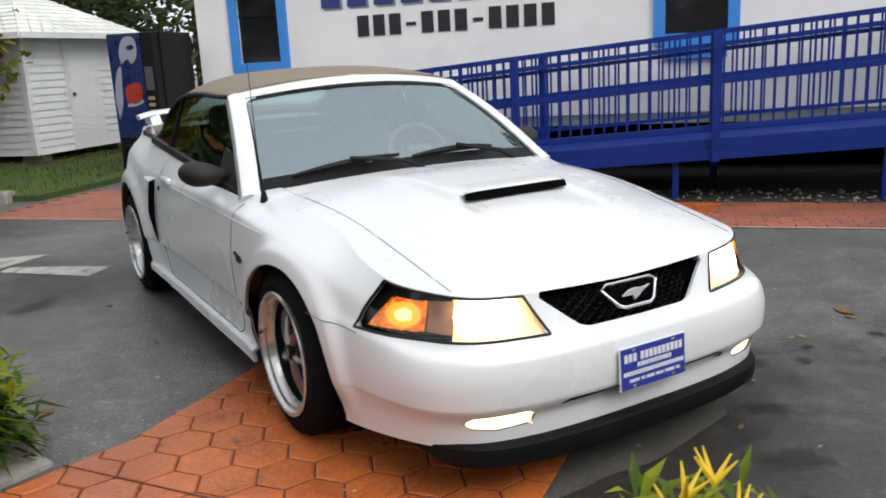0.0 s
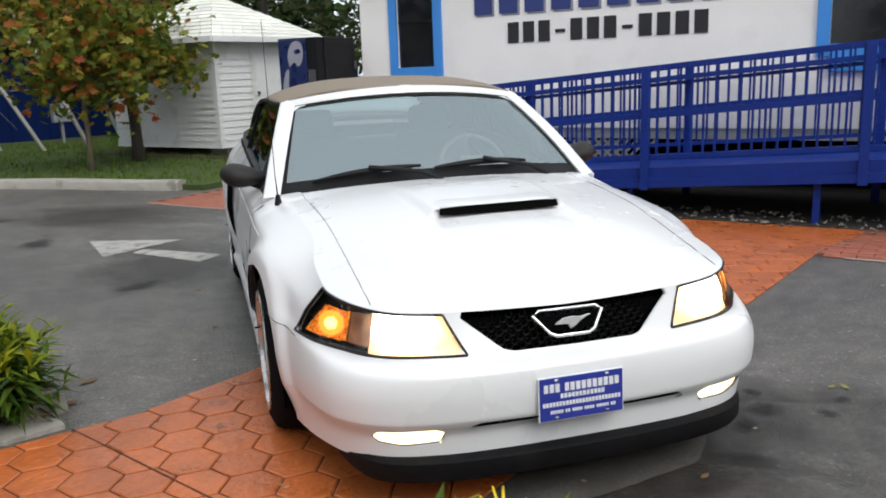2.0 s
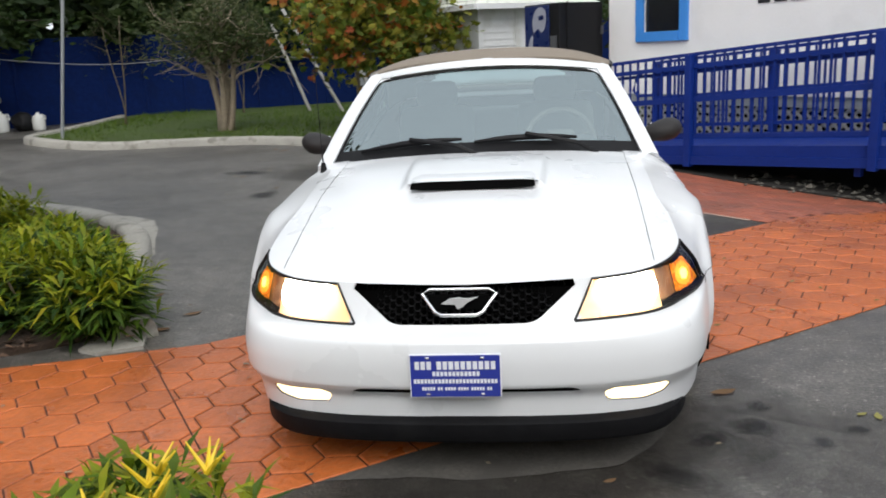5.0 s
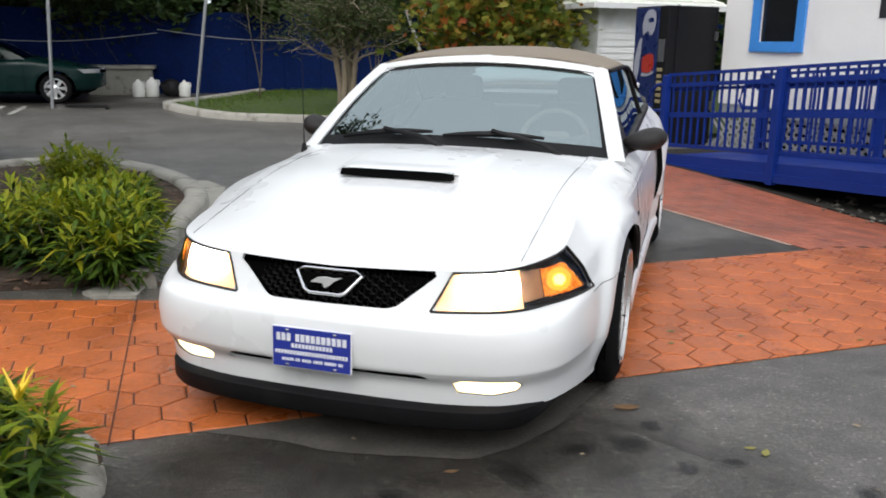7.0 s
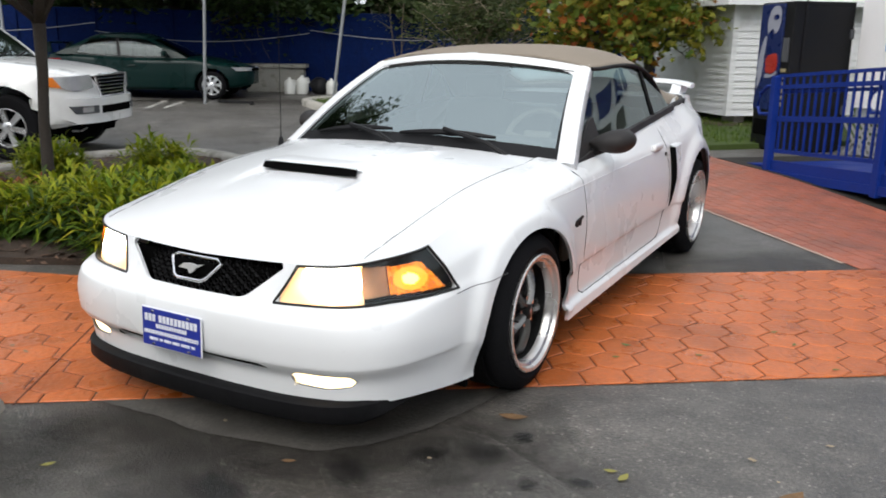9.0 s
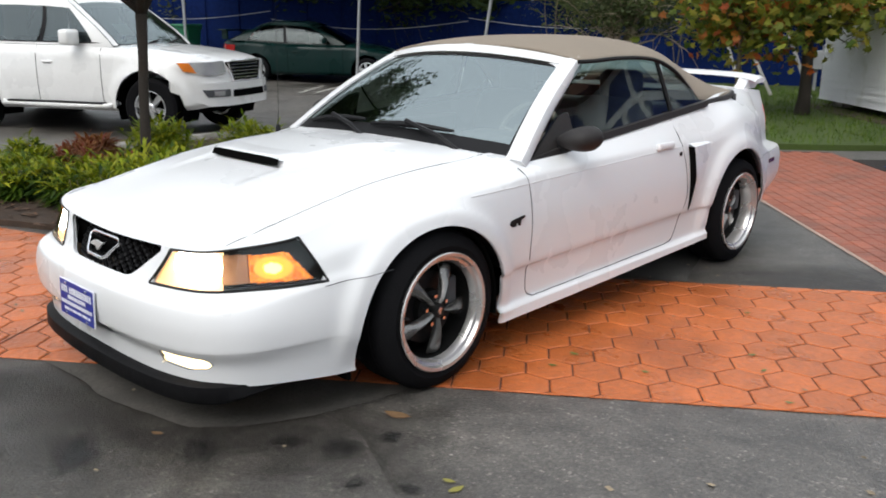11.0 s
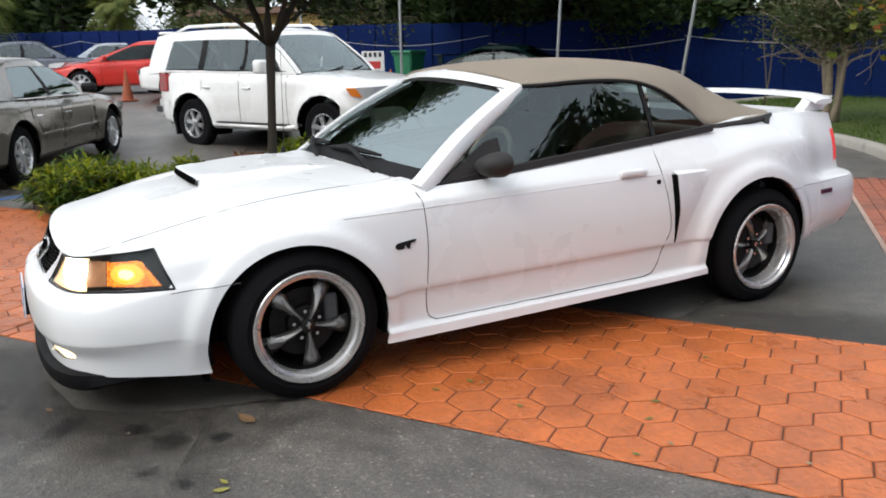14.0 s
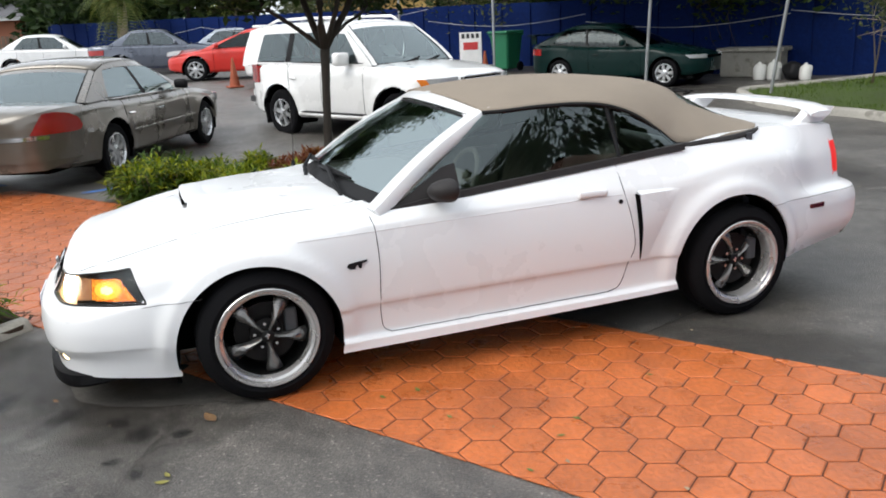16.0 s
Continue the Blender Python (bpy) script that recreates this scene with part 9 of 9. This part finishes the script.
# loose stones by the ramp
sv_, sf_ = [], []
for _ in range(480):
    u, off = rngl.uniform(-2.4, 5.0), rngl.uniform(4.98, 5.6) if rngl.random() < 0.9 else rngl.uniform(4.85, 5.0)
    x, y = NX * -off + DX * u, NY * -off + DY * u
    r = rngl.uniform(0.012, 0.035) * (1.8 if rngl.random() < 0.06 else 1)
    o = len(sv_)
    base = [(1, 0, 0), (-1, 0, 0), (0, 1, 0), (0, -1, 0), (0, 0, 1), (0, 0, -1)]
    j = rngl.uniform(0.6, 1.3, (6, 3))
    sv_ += [(x + r * p[0] * q[0], y + r * p[1] * q[1], gz(x, y) + 0.012 + 0.4 * r + r * 0.6 * p[2] * q[2]) for p, q in zip(base, j)]
    sf_ += [tuple(i + o for i in f) for f in ((0, 2, 4), (2, 1, 4), (1, 3, 4), (3, 0, 4), (2, 0, 5), (1, 2, 5), (3, 1, 5), (0, 3, 5))]
tagged(link_mesh("gravel_stones", sv_, sf_, STONE), "loose pale stones on dark soil under the ramp", "gravel", kind="stuff")
# bark chips in the beds
cv, cf = [], []
for _ in range(2600):
    x, y = (rngl.uniform(-6.2, -1.6), rngl.uniform(-1.1, 4.1)) if rngl.random() < 0.8 else (rngl.uniform(-2.5, -0.4), rngl.uniform(-2.5, -1.2))
    if not (inside(BED_A, x, y) or inside(BED_B, x, y)):
        continue
    a, l_, w_ = rngl.uniform(0, 3.14), rngl.uniform(0.015, 0.05), rngl.uniform(0.006, 0.016)
    t = rngl.uniform(-0.3, 0.3)
    o = len(cv)
    c, s = math.cos(a), math.sin(a)
    z = gz(x, y) + 0.055
    cv += [(x + c * l_ - s * w_, y + s * l_ + c * w_, z + t * l_), (x + c * l_ + s * w_, y + s * l_ - c * w_, z + t * l_ + 0.006), (x - c * l_ + s * w_, y - s * l_ - c * w_, z - t * l_), (x - c * l_ - s * w_, y - s * l_ + c * w_, z - t * l_ + 0.006)]
    cf.append((o, o + 1, o + 2, o + 3))
tagged(link_mesh("bark_chips", cv, cf, surface("bark_chip", (0.09, 0.05, 0.03), 0.95, vary=0.3, island=0.6)), "loose brown bark chips in the planting beds", "mulch", kind="stuff")
# oil stains that fade into the asphalt
def oil_material(name, colour, most):
    m, nt, b = nodes_of(name)
    n, l = nt.nodes, nt.links
    b.inputs["Base Color"].default_value = (*colour, 1)
    b.inputs["Roughness"].default_value = 0.5
    co = n.new("ShaderNodeTexCoord")
    ln = n.new("ShaderNodeVectorMath")
    ln.operation = "LENGTH"
    l.new(co.outputs["Object"], ln.inputs[0])
    no = n.new("ShaderNodeTexNoise")
    no.noise_dimensions = "4D"
    no.inputs["Scale"].default_value, no.inputs["Detail"].default_value = 2.4, 6
    rnd = n.new("ShaderNodeObjectInfo")
    tw = n.new("ShaderNodeMath")
    tw.operation, tw.inputs[1].default_value = "MULTIPLY", 40
    l.new(rnd.outputs["Random"], tw.inputs[0])
    l.new(tw.outputs[0], no.inputs["W"])
    l.new(co.outputs["Object"], no.inputs["Vector"])
    sm = n.new("ShaderNodeMath")
    sm.operation = "SUBTRACT"
    l.new(no.outputs["Fac"], sm.inputs[0])
    l.new(ln.outputs["Value"], sm.inputs[1])
    r = n.new("ShaderNodeMapRange")
    r.inputs["From Min"].default_value, r.inputs["From Max"].default_value = -0.25, 0.25
    r.inputs["To Max"].default_value = most
    l.new(sm.outputs[0], r.inputs["Value"])
    l.new(r.outputs[0], b.inputs["Alpha"])
    return m


OIL = oil_material("oil_soaked_asphalt", (0.014, 0.014, 0.015), 0.6)
# damp asphalt tone that also carries painted shade under the cars
DAMP_SHADE = oil_material("damp_shade_asphalt", (0.034, 0.03, 0.026), 0.42)
def blot(x, y, r, long, rz, material=OIL, label="dark oil stain soaked into the asphalt", lift=0.003):
    bm = bmesh.new()
    bmesh.ops.create_circle(bm, cap_ends=True, segments=24, radius=1.0)
    ob = part("oil_stain" if material is OIL else "damp_stain", bm, material)
    ob.matrix_world = pose(x, y, gz(x, y) + lift, 0, 0, rz) @ Matrix.Diagonal((r * long, r, 1, 1))
    tagged(ob, label, "stain", kind="structure")


for k, (x, y, r, lg) in enumerate(((1.0, -0.6, 0.13, 1.2), (0.83, -0.71, 0.1, 1.5), (1.06, -0.43, 0.08, 1.2), (1.2, -0.72, 0.07, 1.3), (0.68, -0.95, 0.12, 1.6), (1.35, -0.62, 0.06, 1.4), (0.2, -1.5, 0.1, 1.8), (1.75, -0.7, 0.08, 1.4), (1.5, -0.95, 0.1, 1.3), (0.4, -1.25, 0.16, 1.8), (1.9, 3.0, 0.2, 1.8), (-1.6, 2.6, 0.25, 1.6), (-2.6, 4.6, 0.3, 1.7), (2.6, -0.4, 0.15, 1.6), (-3.4, 6.2, 0.3, 2.0))):
    blot(x, y, r * 0.75, lg, 37 * k)
# patches by the nose and the green coupe also paint the shade below them
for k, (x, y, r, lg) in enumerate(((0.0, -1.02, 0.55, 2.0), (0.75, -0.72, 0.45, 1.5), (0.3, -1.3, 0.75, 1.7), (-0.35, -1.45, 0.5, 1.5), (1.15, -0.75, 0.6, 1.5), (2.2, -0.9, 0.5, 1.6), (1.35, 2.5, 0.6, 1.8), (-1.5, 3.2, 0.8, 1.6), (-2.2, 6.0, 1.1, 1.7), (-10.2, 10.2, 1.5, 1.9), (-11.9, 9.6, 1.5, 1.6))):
    blot(x, y, r, lg, (0, 50)[k] if k < 2 else 20 + 51 * (k - 2), DAMP_SHADE, "darker damp patch on the asphalt, with painted shade near cars", 0.0022 + (0.0004 * (k + 1) if k < 2 else 0))

# pale dry asphalt that the car has kept from the rain
DRY = surface("dry_pale_asphalt", (0.074, 0.068, 0.06), 0.9, vary=0.35, scale=7, fine=70, bump=0.4, dirt=((0.055, 0.05, 0.044), 4, 0.5, 0.8))
def dry_patch(line):
    edge = [(x + 0.012 * noise.noise((x * 9, y * 9, 0.0)), y + 0.012 * noise.noise((x * 9, y * 9, 5.0))) for x, y in spline(line, 6)]
    bm = bmesh.new()
    bm.faces.new([bm.verts.new((x, y, gz(x, y) + 0.0052)) for x, y in edge])
    bmesh.ops.triangulate(bm, faces=bm.faces[:])
    tagged(part("dry_patch", bm, DRY), "pale dry patch of asphalt under the car", "stain", kind="structure")


dry_patch([(-0.5, -1.06), (-0.41, -1.03), (-0.14, -1.0), (0.03, -1.01), (0.24, -0.97), (0.44, -0.92), (0.56, -0.85), (0.69, -0.65), (0.77, -0.42), (0.81, -0.2), (0.85, -0.07), (0.4, -0.39)])
dry_patch([(0.5, 1.69), (0.68, 1.85), (0.86, 1.98), (0.8, 2.15), (0.72, 2.4), (0.6, 2.7), (0.3, 2.85), (-0.5, 2.85), (-0.72, 2.5), (-0.78, 1.5), (-0.7, 0.82)])

# ---- pavers last ----
BX, BY = 0.803, 0.596        # along the hexagon band
PX, PY = -0.596, 0.803       # across it
B_LO, B_HI = -0.55, 1.05
HEX = 0.195


def clip_poly(poly, a, b, c):
    """Keeps the side a x + b y <= c."""
    out = []
    for i in range(len(poly)):
        p, q = poly[i], poly[(i + 1) % len(poly)]
        dp, dq = a * p[0] + b * p[1] - c, a * q[0] + b * q[1] - c
        if dp <= 0:
            out.append(p)
        if dp * dq < 0:
            t = dp / (dp - dq)
            out.append((p[0] + (q[0] - p[0]) * t, p[1] + (q[1] - p[1]) * t))
    return out


def joint_bed(name, cells, label):
    """The dark bed under pavers, in small cells that follow the ground."""
    verts, faces = [], []
    for poly in cells:
        if len(poly) > 2:
            faces.append(tuple(range(len(verts), len(verts) + len(poly))))
            verts += [(x, y, gz(x, y) + 0.0025) for x, y in poly]
    return tagged(link_mesh(name, verts, faces, PAVER_JOINT), label, "paving", kind="structure")


def band_limits(a):
    """The lines that bound the band at a distance along it: it widens beside the planted bed."""
    far_edge = ((PX, PY, B_HI),) if a > -1 else ((PX + 0.3 * BX, PY + 0.3 * BY, 0.75), (PX, PY, 1.95))
    return (*far_edge, (-PX, -PY, -B_LO), (-NX, -NY, 4.98), (-BX, -BY, 6.2))


def within(poly, limits):
    for A, B, C in limits:
        poly = clip_poly(poly, A, B, C)
        if len(poly) < 3:
            return []
    return poly


band_cells = []
for i in range(-31, 29):
    for j in range(-3, 10):
        cell = [(BX * a + PX * o, BY * a + PY * o) for a, o in ((0.2 * i, 0.2 * j), (0.2 * i + 0.2, 0.2 * j), (0.2 * i + 0.2, 0.2 * j + 0.2), (0.2 * i, 0.2 * j + 0.2))]
        band_cells.append(within(cell, band_limits(0.2 * i + 0.1)))
hex_band = joint_bed("paved_band", band_cells, "orange stamped hexagon paving crossing the asphalt")


def paver_mesh(poly, z, gap=0.0042, chamfer=0.007, thick=0.0055):
    """One paver with a chamfered rim, in world coordinates."""
    cx = sum(p[0] for p in poly) / len(poly)
    cy = sum(p[1] for p in poly) / len(poly)
    def at(d):
        out = []
        for x, y in poly:
            l = math.hypot(x - cx, y - cy)
            out.append((x - (x - cx) / l * d, y - (y - cy) / l * d))
        return out
    rings = [(at(gap), 0.0), (at(gap), thick * 0.45), (at(gap + chamfer), thick)]
    verts, faces, n = [], [], len(poly)
    for pts, h in rings:
        verts += [(x, y, gz(x, y) + z + h) for x, y in pts]
    for r in range(2):
        for i in range(n):
            j = (i + 1) % n
            faces.append((r * n + i, r * n + j, (r + 1) * n + j, (r + 1) * n + i))
    faces.append(tuple(range(2 * n, 3 * n)))
    return verts, faces


hexes = []
ang = [radians(38 + 60 * k) for k in range(6)]
u1 = (HEX * math.cos(ang[0]), HEX * math.sin(ang[0]))
u2 = (HEX * math.cos(ang[1]), HEX * math.sin(ang[1]))
corner = HEX / math.sqrt(3)
for i in range(-60, 60):
    for j in range(-60, 60):
        cx, cy = 1.31 + i * u1[0] + j * u2[0], 1.25 + i * u1[1] + j * u2[1]
        a, o = BX * cx + BY * cy, PX * cx + PY * cy
        if not (-6.3 < a < 5.8 and B_LO - 0.12 < o < (B_HI + 0.12 if a > -1 else 2.1)):
            continue
        poly = [(cx + corner * math.cos(radians(68 + 60 * k)), cy + corner * math.sin(radians(68 + 60 * k))) for k in range(6)]
        poly = within(poly, band_limits(a))
        if len(poly) < 3:
            continue
        ar = abs(sum(poly[k][0] * poly[(k + 1) % len(poly)][1] - poly[(k + 1) % len(poly)][0] * poly[k][1] for k in range(len(poly)))) / 2
        if ar < 0.0003:
            continue
        hexes.append((abs(a - 0.2), poly))
hexes.sort(key=lambda h: h[0])
rest_v, rest_f = [], []
for k, (_, poly) in enumerate(hexes):
    v, f = paver_mesh(poly, 0.002 + random.uniform(-0.0008, 0.0008))
    if k < 300:
        link_mesh("paver", v, f, PAVER_RED, hex_band)
    else:
        o = len(rest_v)
        rest_v += v
        rest_f += [tuple(i + o for i in ff) for ff in f]
if rest_f:
    tagged(link_mesh("pavers_far", rest_v, rest_f, PAVER_RED, hex_band), kind="stuff")
# brick walkway along the ramp
walk_v, walk_f, bricks = [], [], []
def walk_xy(u, off):
    return (NX * -off + DX * u, NY * -off + DY * u)
def in_band(x, y):
    return B_LO < PX * x + PY * y < B_HI
path_cells = []
for i in range(56):
    for j in range(16):
        u0_, o0_ = -6.2 + 0.2 * i, 3.22 + 0.11 * j
        cell = [walk_xy(u0_, o0_), walk_xy(u0_ + 0.2, o0_), walk_xy(u0_ + 0.2, o0_ + 0.11), walk_xy(u0_, o0_ + 0.11)]
        if not all(in_band(x, y) for x, y in cell):
            path_cells.append(cell)
brick_path = joint_bed("brick_path", path_cells, "weathered red brick walkway beside the ramp")
bw, bl = 0.11, 0.21
rows = 16
for r in range(rows):
    off = 3.22 + r * bw
    c = -6.2 + (bl / 2 if r % 2 else 0)
    while c < 5.0:
        p = [walk_xy(c + 0.004, off + 0.004), walk_xy(c + bl - 0.004, off + 0.004), walk_xy(c + bl - 0.004, off + bw - 0.004), walk_xy(c + 0.004, off + bw - 0.004)]
        mx, my = sum(q[0] for q in p) / 4, sum(q[1] for q in p) / 4
        if not in_band(mx, my):
            v, f = paver_mesh(p, 0.002 + random.uniform(-0.001, 0.001), gap=0.0, chamfer=0.005, thick=0.006)
            bricks.append((abs(c + 1.2), v, f))
        c += bl
bricks.sort(key=lambda q: q[0])
for k, (_, v, f) in enumerate(bricks):
    if k < 300:
        link_mesh("brick", v, f, BRICK_RED, brick_path)
    else:
        o = len(walk_v)
        walk_v += v
        walk_f += [tuple(i + o for i in ff) for ff in f]
tagged(link_mesh("bricks_far", walk_v, walk_f, BRICK_RED, brick_path), kind="stuff")

# straight saw-cut joint across the band
bm = bmesh.new()
ja, jb = Vector((-1.67, 0.17, 0)), Vector((-0.69, -1.23, 0))
jd = (jb - ja).normalized()
box(bm, (0, 0, 0.0085), ((jb - ja).length, 0.007, 0.002), Matrix.Translation((ja + jb) / 2) @ Matrix.Rotation(math.atan2(jd.y, jd.x), 4, "Z"))
part("cut_joint", bm, PAVER_JOINT, hex_band)
# pale mortar edge along the walkway
EDGE_MORTAR = surface("pale_edge_mortar", (0.36, 0.26, 0.21), 0.9, vary=0.25, scale=5, fine=60, bump=0.3)
bm = bmesh.new()
for k in range(40):
    u0_, u1_ = -6.2 + 11.2 * k / 40, -6.2 + 11.2 * (k + 1) / 40
    q = [walk_xy(u0_, 3.185), walk_xy(u1_, 3.185), walk_xy(u1_, 3.222), walk_xy(u0_, 3.222)]
    if any(in_band(*p_) for p_ in q):
        continue
    bm.faces.new([bm.verts.new((x, y, gz(x, y) + 0.006)) for x, y in q])
part("edge_mortar", bm, EDGE_MORTAR, brick_path)
